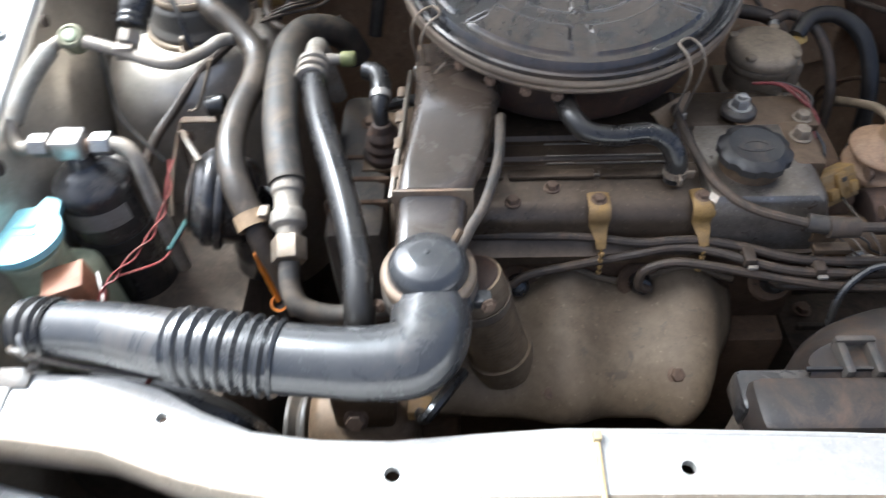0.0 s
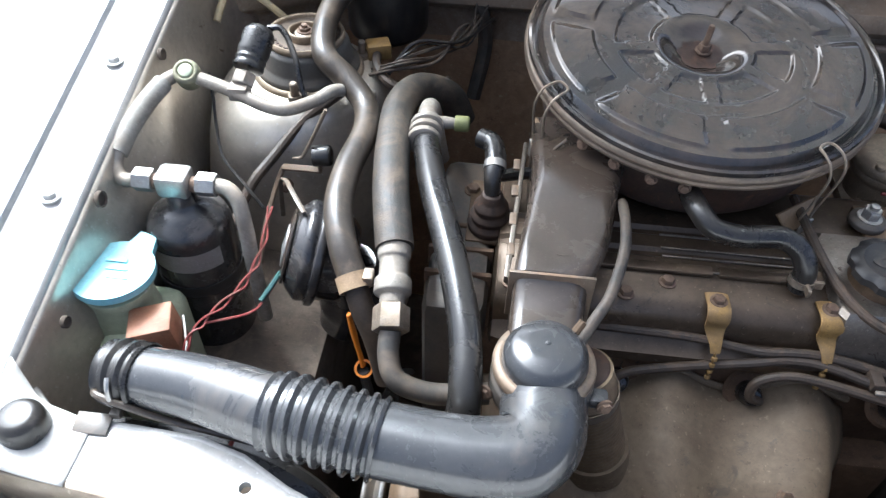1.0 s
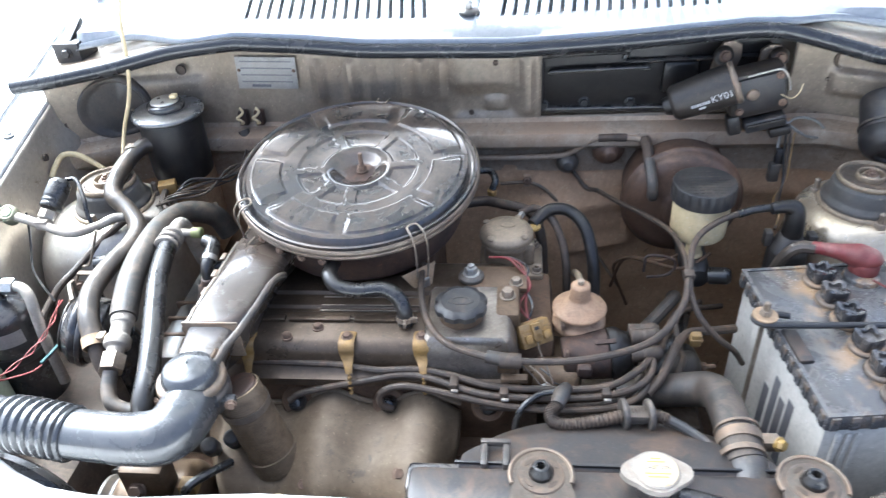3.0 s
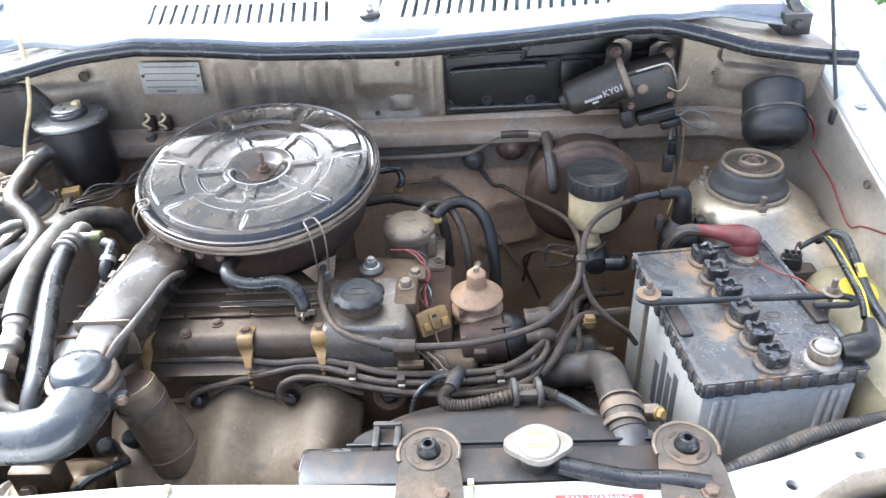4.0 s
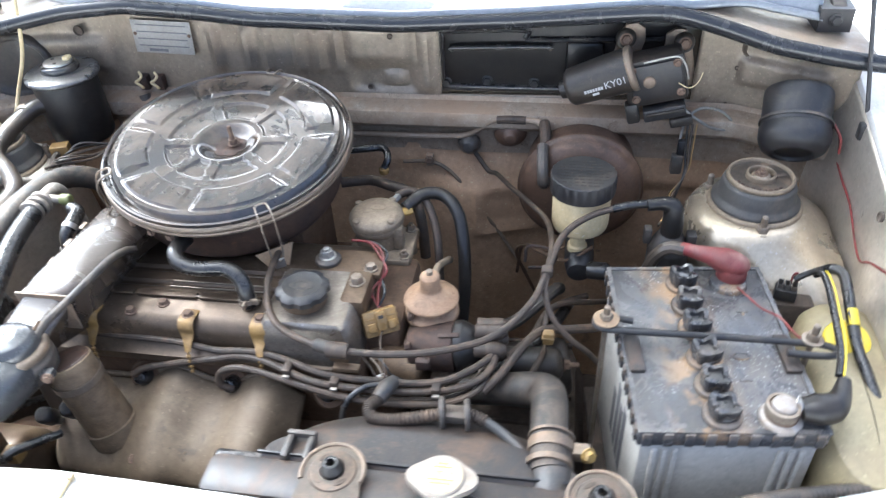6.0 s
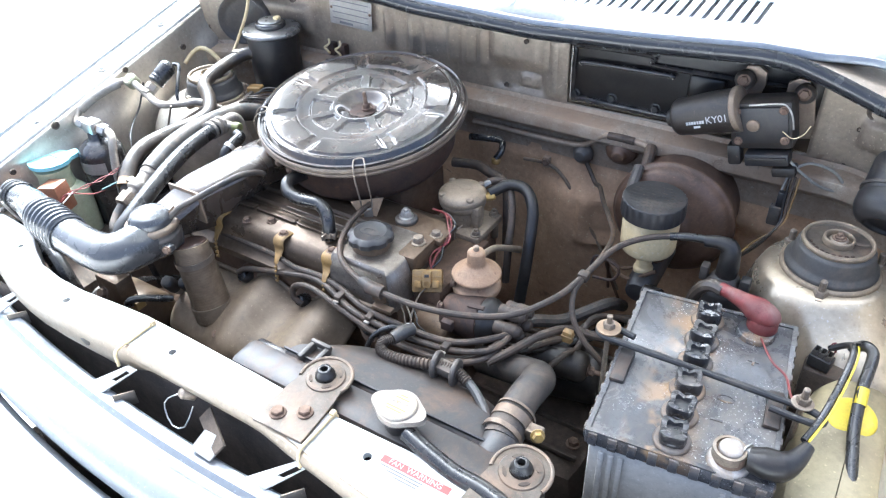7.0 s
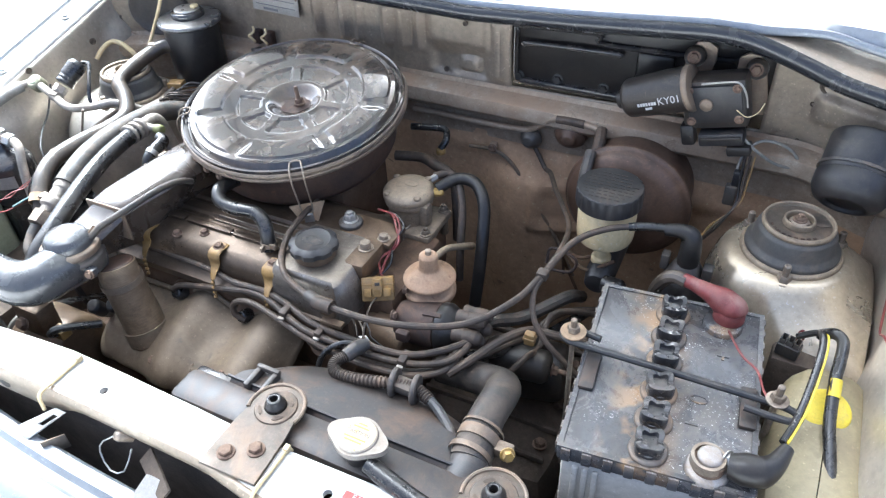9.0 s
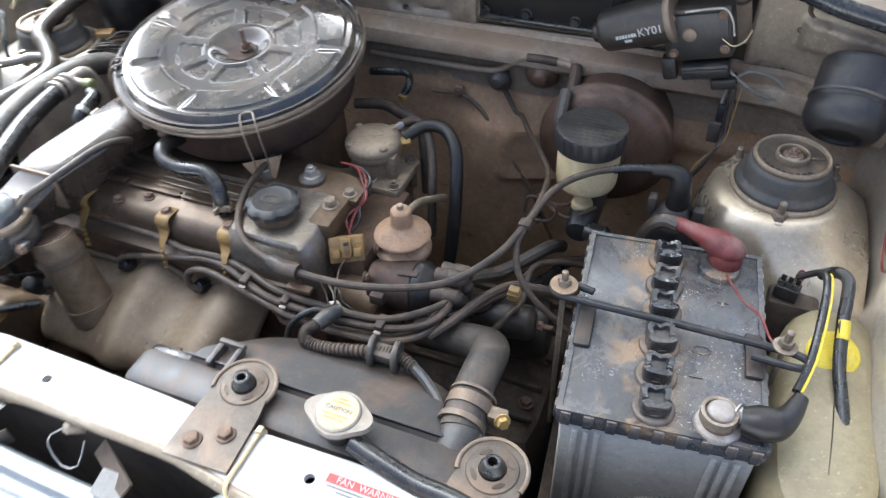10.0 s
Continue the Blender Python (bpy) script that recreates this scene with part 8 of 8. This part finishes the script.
hl_ = hose("printed_hose", [(-0.60, 0.19, 0.835), (-0.55, 0.190, 0.832), (-0.50, 0.188, 0.828), (-0.46, 0.180, 0.82), (-0.43, 0.172, 0.80), (-0.41, 0.17, 0.76)], 0.013, black_rubber, "black rubber hose under the intake tube")
letters("INDIA", 0.010, ink_white, hl_, Matrix.Translation(Vector((-0.478, 0.176, 0.8355)) - Vector((-0.60, 0.19, 0.835))) @ Matrix.Rotation(radians(-25), 4, "Z") @ Matrix.Rotation(radians(40), 4, "X"), depth=0.0003)
hose("lamp_wire", [(-0.592, 0.205, 0.872), (-0.585, 0.192, 0.884), (-0.565, 0.188, 0.880), (-0.54, 0.188, 0.868), (-0.50, 0.187, 0.858), (-0.46, 0.185, 0.85)], 0.0028, grey_rubber, "grey wire looping over the slam panel", "wire")
tg = thing("hanger_tag", (-0.588, 0.180, 0.8635), "small bent dark metal tag on the slam panel", "tag")
part("plate", box(0.026, 0.016, 0.002, 0.0006, Matrix.Rotation(radians(8), 4, "X")), dusty_plastic, tg)
part("ear", box(0.008, 0.006, 0.006, 0.001), dusty_plastic, tg, at=T((0.015, 0.008, 0.001)))
rbm = thing("rubber_buffer", (-0.630, 0.168, 0.868), "black rubber bonnet buffer on white metal", "buffer")
part("buffer", lathe(fillet([(0, 0), (0.018, 0), (0.0165, 0.014), (0.012, 0.019), (0, 0.020)], 0.002), 28), black_rubber, rbm)
# twisted red wires
for k in range(2):
    pts = []
    base = [(-0.521, 0.405, 0.878), (-0.517, 0.358, 0.868), (-0.524, 0.322, 0.862), (-0.545, 0.293, 0.853), (-0.556, 0.272, 0.846), (-0.560, 0.255, 0.82)]
    for i, p in enumerate(smooth_line(base, 5)):
        a = i * 0.9 + math.pi * k
        pts.append((p.x + 0.0022 * math.cos(a), p.y + 0.0022 * math.sin(a), p.z + 0.002 * math.sin(a)))
    hose("twisted_wire", pts, 0.0010, red_wire, "red wire of a twisted pair to the horn", "wire", "twisted pair", sides=6, per=2)
hose("horn_lead", [(-0.500, 0.335, 0.855), (-0.505, 0.318, 0.853), (-0.509, 0.307, 0.852), (-0.520, 0.300, 0.850), (-0.548, 0.290, 0.848)], 0.0012, red_wire, "thin red lead below the horn", "wire", sides=6)
hose("green_lead", [(-0.498, 0.345, 0.858), (-0.502, 0.330, 0.856), (-0.507, 0.314, 0.854)], 0.0022, green_wire, "short dark green lead", "wire", sides=7)
hose("red_tail", [(-0.500, 0.215, 0.85), (-0.490, 0.200, 0.856), (-0.488, 0.192, 0.855), (-0.492, 0.184, 0.848)], 0.0018, red_wire, "red wire end below the tube", "wire", sides=6)
hose("tower_cable", [(-0.470, 0.545, 0.922), (-0.495, 0.535, 0.905), (-0.519, 0.522, 0.889), (-0.542, 0.484, 0.870), (-0.556, 0.45, 0.860), (-0.565, 0.41, 0.84)], 0.0052, dusty_cable, "dusty black cable along the tower", "cable")

# ---- yellow lead clips and spark plug leads ----
def lead_clip(x, y, z):
    c = thing("lead_clip", (x, y, z), "brass-yellow spark plug lead clip on the cover", "lead clip", "lead clips")
    part("strap", sweep([(0, 0.012, 0.0), (0, 0.0, 0.0014), (0, -0.008, 0.0), (0, -0.0115, -0.006), (0, -0.0115, -0.014), (0.001, -0.015, -0.020), (0.002, -0.021, -0.025), (0.0025, -0.0255, -0.031)], [0.0098, 0.0098, 0.0098, 0.0098, 0.0090, 0.0070, 0.0050, 0.0040], sides=10, flat=0.22), yellow_clip, c)
    part("screw", bolt_mesh(0.005, 0.005), rust_bolt, c, at=T((0, 0.002, 0.002)))
    part("comb_stem", sweep([(0.0025, -0.0255, -0.030), (0.003, -0.027, -0.042), (0.003, -0.028, -0.062)], 0.0011, sides=6), yellow_clip, c)
    for k in range(4):
        part("comb_bead", lathe(fillet([(0, 0), (0.0027, 0), (0.0027, 0.0036), (0, 0.0036)], 0.0009), 8), yellow_clip, c, at=aim((0.003, -0.0268 - 0.0006 * k, -0.034 - 0.0075 * k), (0, -0.3, -1)))
    return c


lead_clip(-0.131, 0.341, 0.8755)
lead_clip(-0.043, 0.341, 0.8775)
lead_clip(-0.252, 0.341, 0.8745)
L1 = [(-0.262, 0.335, 0.843), (-0.200, 0.331, 0.846), (-0.144, 0.328, 0.847), (-0.096, 0.321, 0.846), (-0.069, 0.322, 0.847), (-0.042, 0.322, 0.847), (-0.005, 0.315, 0.845), (0.041, 0.303, 0.842), (0.114, 0.300, 0.842), (0.164, 0.305, 0.842), (0.195, 0.323, 0.842), (0.221, 0.352, 0.842), (0.225, 0.378, 0.844)]
L2 = [(-0.205, 0.308, 0.805), (-0.190, 0.312, 0.814), (-0.146, 0.315, 0.825), (-0.097, 0.315, 0.838), (-0.069, 0.318, 0.842), (-0.037, 0.315, 0.842), (0.020, 0.296, 0.839), (0.059, 0.292, 0.837), (0.114, 0.292, 0.836), (0.171, 0.299, 0.836), (0.208, 0.317, 0.836), (0.223, 0.340, 0.839), (0.224, 0.362, 0.842)]
L3 = [(-0.080, 0.306, 0.798), (-0.092, 0.303, 0.808), (-0.090, 0.306, 0.825), (-0.068, 0.308, 0.834), (-0.036, 0.304, 0.834), (0.019, 0.292, 0.831), (0.072, 0.284, 0.828), (0.13, 0.284, 0.826), (0.18, 0.292, 0.826), (0.212, 0.315, 0.828), (0.220, 0.352, 0.832)]
L4 = [(0.030, 0.310, 0.80), (0.035, 0.296, 0.815), (0.075, 0.290, 0.822), (0.13, 0.294, 0.820), (0.18, 0.304, 0.820), (0.206, 0.33, 0.824), (0.215, 0.36, 0.83)]
for pts in (L1, L2, L3, L4):
    hose("spark_plug_lead", pts, 0.0042, dusty_cable, "dusty grey spark plug lead", "lead", "spark plug leads", sides=10)
cl_ = hose("coil_lead", [(-0.052, 0.462, 0.895), (-0.051, 0.430, 0.897), (-0.046, 0.387, 0.896), (-0.033, 0.351, 0.889), (-0.011, 0.327, 0.884), (0.024, 0.312, 0.882), (0.056, 0.304, 0.882), (0.120, 0.306, 0.880), (0.179, 0.322, 0.878), (0.227, 0.350, 0.878), (0.262, 0.400, 0.883), (0.277, 0.450, 0.888), (0.294, 0.507, 0.900), (0.328, 0.535, 0.912), (0.375, 0.548, 0.921), (0.405, 0.553, 0.922)], 0.0042, dusty_cable, "long grey cable looping to the coil boot", "cable", sides=10)
CLO = Vector((-0.052, 0.462, 0.895))
part("rubber_sleeve", sweep(WW([(0.034, 0.3095, 0.882), (0.050, 0.3055, 0.882), (0.068, 0.304, 0.8815)], CLO), 0.0078, sides=14), hose_dusty, cl_, "pale dusty rubber sleeve")
part("taped_end", sweep(WW([(0.352, 0.543, 0.917), (0.375, 0.548, 0.921), (0.405, 0.553, 0.922)], CLO), 0.0052, sides=12), black_rubber, cl_, "black taped end")
for x, y, z in ((0.166, 0.3015, 0.839), (0.053, 0.2985, 0.8395), (-0.004, 0.307, 0.843)):
    lh = thing("lead_holder", (x, y, z), "small grey plastic holder joining two leads", "clip", "lead holders")
    part("body", box(0.010, 0.020, 0.011, 0.002), dusty_cable, lh, at=T((0, 0, -0.0055)))
    part("tongue", box(0.008, 0.004, 0.003, 0.0008), alu_pipe, lh, "pale tongue", at=T((0.001, -0.013, -0.002)))
ts = thing("water_sensor", (0.098, 0.318, 0.818), "bright plated sensor with a thin wire", "sensor")
part("hex", lathe(fillet([(0, 0), (0.010, 0), (0.010, 0.012), (0, 0.012)], 0.001), 6), clean_steel, ts, at=aim((0, 0, 0), (0.3, -0.5, 0.8)))
part("cap", lathe(fillet([(0, 0.011), (0.006, 0.011), (0.005, 0.020), (0, 0.021)], 0.001), 14), steel, ts, at=aim((0, 0, 0), (0.3, -0.5, 0.8)))
part("wire", sweep([(0.006, -0.010, 0.017), (0.010, -0.012, 0.026), (0.004, 0.004, 0.034), (-0.004, 0.03, 0.036), (-0.006, 0.048, 0.034)], 0.0012, sides=6), dusty_cable, ts)
for k in range(3):
    hose("sensor_wire", [(0.070 + 0.012 * k, 0.335, 0.848 - 0.004 * k), (0.085 + 0.010 * k, 0.325, 0.838), (0.098 + 0.006 * k, 0.312 + 0.004 * k, 0.832), (0.118 + 0.008 * k, 0.318, 0.822), (0.125, 0.34, 0.80)], 0.0011, (dusty_cable, steel, black_rubber)[k], ("thin dusty sensor wire", "thin bare metal sensor wire", "thin black sensor wire")[k], "wire", sides=6)
cb = thing("cable_bracket", (0.060, 0.303, 0.862), "dusty steel cable bracket on the cover end", "bracket")
part("tab", box(0.022, 0.004, 0.030, 0.0015), alloy, cb, at=T((-0.004, 0.010, -0.008)))
part("saddle", sweep([(-0.012, 0, 0.02), (0.0, 0, 0.02), (0.012, 0, 0.02)], 0.0085, sides=14), dusty_cable, cb)
part("foot", box(0.030, 0.010, 0.006, 0.001), alloy, cb, at=T((0.004, 0.006, -0.016)))
hose("bulkhead_cable", [(0.277, 0.450, 0.888), (0.280, 0.505, 0.886), (0.272, 0.562, 0.880), (0.245, 0.614, 0.872), (0.218, 0.664, 0.860), (0.192, 0.716, 0.849), (0.177, 0.735, 0.842), (0.162, 0.744, 0.858), (0.148, 0.748, 0.877)], 0.0036, dusty_cable, "grey cable rising to the bulkhead", "cable")
hose("lower_cable", [(0.278, 0.448, 0.887), (0.276, 0.424, 0.880), (0.285, 0.402, 0.862), (0.306, 0.391, 0.840), (0.328, 0.390, 0.82), (0.345, 0.40, 0.79)], 0.0036, dusty_cable, "grey cable dropping beside the battery", "cable")
jc = thing("cable_joint", (0.277, 0.450, 0.888), "grey plastic clip joining two cables", "clip")
part("clip", box(0.014, 0.014, 0.012, 0.003), dusty_cable, jc, at=T((0, 0, -0.006)))
hose("starter_cable", [(0.215, 0.315, 0.822), (0.233, 0.333, 0.833), (0.255, 0.378, 0.835), (0.277, 0.410, 0.830), (0.307, 0.420, 0.825), (0.34, 0.436, 0.815)], 0.0055, dusty_cable, "black cable to the starter", "cable")
yc = thing("yellow_plug", (0.283, 0.398, 0.822), "small dusty yellow plug on the starter cable", "connector")
part("shell", box(0.013, 0.010, 0.018, 0.002), yellow_plastic, yc)
part("collar", box(0.015, 0.012, 0.004, 0.001), yellow_plastic, yc, at=T((0, 0, 0.008)))
# spark plug wells
for x in (-0.205, -0.092, 0.028):
    sw = thing("plug_boot", (x + 0.006, 0.318, 0.79), "black rubber spark plug boot in its well", "plug boot", "plug boots")
    part("well", lathe([(0.010, 0), (0.019, 0.0), (0.021, 0.003), (0.018, 0.006), (0.010, 0.004), (0.010, 0)], 24), block_iron, sw, at=aim((0, 0.004, 0.0), (0, -0.8, 0.6)))
    part("boot", lathe(fillet([(0, 0), (0.011, 0), (0.010, 0.010), (0.007, 0.018), (0, 0.018)], 0.001), 16), black_rubber, sw, at=aim((0, 0.002, 0.001), (0, -0.8, 0.6)))

# ---- fan harness over the shroud ----
fh = thing("fan_harness", (0.15, 0.25, 0.85), "ribbed grey conduit with a two-lobed grommet", "harness")
OF = Vector((0.15, 0.25, 0.85))
part("conduit", sweep(WW([(0.110, 0.268, 0.852), (0.103, 0.256, 0.851), (0.108, 0.246, 0.848), (0.128, 0.245, 0.848), (0.156, 0.249, 0.851), (0.186, 0.256, 0.853), (0.206, 0.258, 0.853), (0.226, 0.252, 0.850)], OF), 0.0065, sides=12, ribs=44, rib=0.0007), dusty_cable, fh)
part("tail", sweep(WW([(0.222, 0.254, 0.851), (0.240, 0.245, 0.847), (0.262, 0.228, 0.842), (0.272, 0.212, 0.836)], OF), 0.0055, sides=10), dusty_plastic, fh)
for x in (0.180, 0.206):
    part("grommet_ring", lathe(fillet([(0.005, -0.003), (0.016, -0.003), (0.017, 0.0), (0.016, 0.003), (0.005, 0.003), (0.005, -0.003)], 0.001), 24), dusty_plastic, fh, at=aim(Vector((x, 0.2565, 0.853)) - OF, (1, 0.15, 0)))
part("grommet_saddle", box(0.028, 0.018, 0.012, 0.003), dusty_plastic, fh, at=T(Vector((0.193, 0.256, 0.847)) - OF))
part("end_plug", sweep(WW([(0.110, 0.266, 0.853), (0.116, 0.282, 0.854), (0.122, 0.294, 0.852)], OF), [0.008, 0.0095, 0.007], sides=12), dusty_plastic, fh)
hose("probe_wire", [(0.115, 0.285, 0.855), (0.092, 0.288, 0.846), (0.070, 0.276, 0.83), (0.064, 0.262, 0.80), (0.066, 0.25, 0.76)], 0.0035, black_rubber, "black wire hooking down from the harness", "wire")

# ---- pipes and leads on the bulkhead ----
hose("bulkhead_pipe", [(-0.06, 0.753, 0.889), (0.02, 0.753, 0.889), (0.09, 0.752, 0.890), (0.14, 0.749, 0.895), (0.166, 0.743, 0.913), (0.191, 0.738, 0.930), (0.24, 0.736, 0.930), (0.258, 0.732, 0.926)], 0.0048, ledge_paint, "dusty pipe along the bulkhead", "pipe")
hose("pipe_sleeve", [(0.190, 0.738, 0.9295), (0.21, 0.7365, 0.931), (0.232, 0.736, 0.9305)], 0.0062, dusty_cable, "black taped sleeve round the bulkhead pipe", "sleeve")
hose("servo_hose", [(0.258, 0.735, 0.928), (0.262, 0.715, 0.918), (0.262, 0.695, 0.90), (0.260, 0.685, 0.878)], 0.0085, dusty_cable, "dusty vacuum hose to the brake booster")
hose("brake_line", [(0.040, 0.752, 0.842), (0.083, 0.750, 0.845), (0.110, 0.748, 0.834), (0.135, 0.744, 0.808), (0.165, 0.740, 0.765), (0.205, 0.735, 0.705), (0.24, 0.72, 0.655)], 0.0030, rim_metal, "thin rust-brown brake line on the bulkhead", "pipe", sides=8)
blc = thing("line_clip", (0.083, 0.752, 0.838), "rusty steel clip holding a brake line", "clip")
part("clip", box(0.012, 0.010, 0.020, 0.002), ledge_paint, blc)
part("bolt", bolt_mesh(0.005, 0.005), rust_bolt, blc, at=aim((0, -0.005, 0.012), (0, -1, 0.1)))
bo = thing("bulkhead_boss", aim((0.208, 0.752, 0.902), (0.1, -1, -0.1)), "brown rubber boss in the bulkhead", "grommet")
part("cone", lathe(fillet([(0, 0), (0.026, 0), (0.022, 0.008), (0.012, 0.014), (0.009, 0.022), (0, 0.022)], 0.002), 24), booster_rust, bo)
bg = thing("bulkhead_grommet", aim((0.146, 0.752, 0.880), (0, -1, 0.1)), "black rubber grommet in the bulkhead", "grommet")
part("cone", lathe(fillet([(0, 0), (0.018, 0), (0.016, 0.006), (0.008, 0.018), (0, 0.018)], 0.001), 20), dusty_plastic, bg)
for k in range(3):
    hose("bulkhead_lead", [(0.455 + 0.006 * k, 0.715, 0.945), (0.456 + 0.005 * k, 0.708, 0.91), (0.458 + 0.002 * k, 0.695, 0.88), (0.445 - 0.004 * k, 0.66, 0.865), (0.43, 0.61, 0.87 + 0.004 * k), (0.415, 0.575, 0.872)], (0.0018, 0.0018, 0.0010)[k], (bay_rubber, dusty_cable, yellow_clip)[k], "thin lead from the wiper motor to the coil", "wire", "wiper leads", sides=6)
cp_ = thing("lead_plug", (0.448, 0.712, 0.868), "black lead plug hanging by the booster", "connector")
part("shell", box(0.016, 0.014, 0.030, 0.003), dusty_plastic, cp_)
part("upper", box(0.012, 0.010, 0.024, 0.002), black_plastic, cp_, at=T((0.004, 0.002, 0.028)))
for k in range(2):
    hose("brake_pipe", [(0.335, 0.57 + 0.03 * k, 0.835), (0.30 - 0.02 * k, 0.565 + 0.04 * k, 0.812 - 0.016 * k), (0.262 - 0.02 * k, 0.61 + 0.045 * k, 0.79 - 0.025 * k), (0.235 - 0.01 * k, 0.67 + 0.03 * k, 0.75 - 0.04 * k), (0.225 + 0.03 * k, 0.715, 0.66 - 0.04 * k)], 0.0026, block_iron, "thin grimy brown brake pipe", "pipe", "brake pipes", sides=7)
sb = thing("steel_bracket", (0.25, 0.56, 0.80), "small bent steel wire bracket", "bracket")
part("loop", sweep([(0, 0, 0), (0.03, 0.0, 0.006), (0.035, 0.0, 0.03), (0.0, 0.005, 0.034), (-0.005, 0.0, 0.01)], 0.0022, sides=7), rusty_black, sb)

# ---- plates, holes and bolts on the body ----
pl = thing("data_plate", aim((-0.316, 0.762, 1.036), (0, -1, 0.06)), "pale metal data plate with printed lines", "plate")
PM = Matrix.Rotation(radians(180), 4, "Z") @ Matrix.Rotation(radians(-2), 4, "Z")
part("plate", box(0.094, 0.050, 0.001, 0.0003), label_metal, pl, at=PM)
for k in range(4):
    part("print_bar", box(0.080, 0.0016, 0.0003), ink_dark, pl, at=PM @ T((0, -0.018 + 0.0105 * k, 0.001)))
part("print_bar", box(0.03, 0.004, 0.0003), ink_dark, pl, at=PM @ T((0.01, 0.020, 0.001)))
for sx_ in (-1, 1):
    part("rivet", lathe(fillet([(0, 0), (0.003, 0), (0.002, 0.0015), (0, 0.002)], 0.0004), 10), rust_bolt, pl, at=PM @ T((sx_ * 0.043, -0.004, 0.001)))


def plug_hole(p, axis, r, name="drain_plug", label="black rubber plug in a body hole"):
    h = thing(name, aim(p, axis), label, "plug", "body plugs")
    part("disc", lathe(fillet([(0, -0.003), (r, -0.003), (r, 0.0006), (r * 0.8, 0.001), (r * 0.7, -0.001), (0, -0.001)], 0.0003), 18), deep_grime, h)


for p, ax_, r in (((-0.6375, 0.504, 0.965), (1, 0, 0.1), 0.0055), ((-0.637, 0.346, 0.925), (1, 0, 0.1), 0.007), ((-0.637, 0.638, 0.961), (1, 0, 0.1), 0.0055), ((-0.637, 0.716, 0.977), (1, 0, 0.1), 0.006), ((-0.634, 0.250, 0.885), (1, 0, 0.1), 0.005),
                  ((-0.45, 0.758, 1.045), (0, -1, 0), 0.008), ((-0.004, 0.766, 0.962), (0, -1, 0), 0.004), ((0.035, 0.756, 1.045), (0, -1, 0), 0.004), ((0.53, 0.764, 1.035), (0, -1, 0), 0.014), ((0.515, 0.766, 1.005), (0, -1, 0), 0.003), ((0.51, 0.766, 0.95), (0, -1, 0), 0.003), ((0.636, 0.50, 0.955), (-1, 0, 0.1), 0.006)):
    plug_hole(p, ax_, r)
for y in (0.338, 0.484, 0.63, 0.74):
    for sgn in (-1, 1):
        fbm = thing("fender_bolt", (sgn * 0.675, y, edge_z(y) + 0.003), "white painted fender bolt on the wing flange", "bolt", "fender bolts")
        part("washer", lathe(fillet([(0, 0), (0.0085, 0), (0.0085, 0.0015), (0, 0.0015)], 0.0004), 18), white_paint, fbm)
        part("head", bolt_mesh(0.005, 0.0055, False), white_paint, fbm)
# ---- a low shrub in the yard ----
shrub = thing("shrub", (2.5, 4.1, 0), "small sunlit green shrub in the yard", "shrub")
rnd = random.Random(4)
tb = bmesh.new()
for k in range(9):
    a, r = rnd.uniform(0, 6.28), rnd.uniform(0.1, 0.5)
    sweep([(0, 0, 0), (r * 0.4 * math.cos(a), r * 0.4 * math.sin(a), 0.25), (r * math.cos(a), r * math.sin(a), rnd.uniform(0.45, 0.8))], [0.02, 0.012, 0.004], sides=6, per=3, bm=tb)
part("stems", tb, bark, shrub)
lf = bmesh.new()
for k in range(1500):
    a, r, z = rnd.uniform(0, 6.28), rnd.uniform(0.02, 0.65), rnd.uniform(0.1, 0.95)
    c = Vector((r * math.cos(a), r * math.sin(a), z * (1 - 0.4 * r)))
    m = Matrix.Translation(c) @ Euler((rnd.uniform(-1, 1), rnd.uniform(-1, 1), rnd.uniform(0, 6.28))).to_matrix().to_4x4()
    s = rnd.uniform(0.03, 0.06)
    vs_ = [lf.verts.new(m @ Vector(p)) for p in ((0, -s, 0), (s * 0.45, -s * 0.2, s * 0.1), (s * 0.35, s * 0.5, s * 0.08), (0, s, -s * 0.1), (-s * 0.35, s * 0.5, s * 0.08), (-s * 0.45, -s * 0.2, s * 0.1))]
    lf.faces.new(vs_)
tagged(part("leaves", lf, leaf_mat, shrub, "bright green small leaves"), kind="stuff")
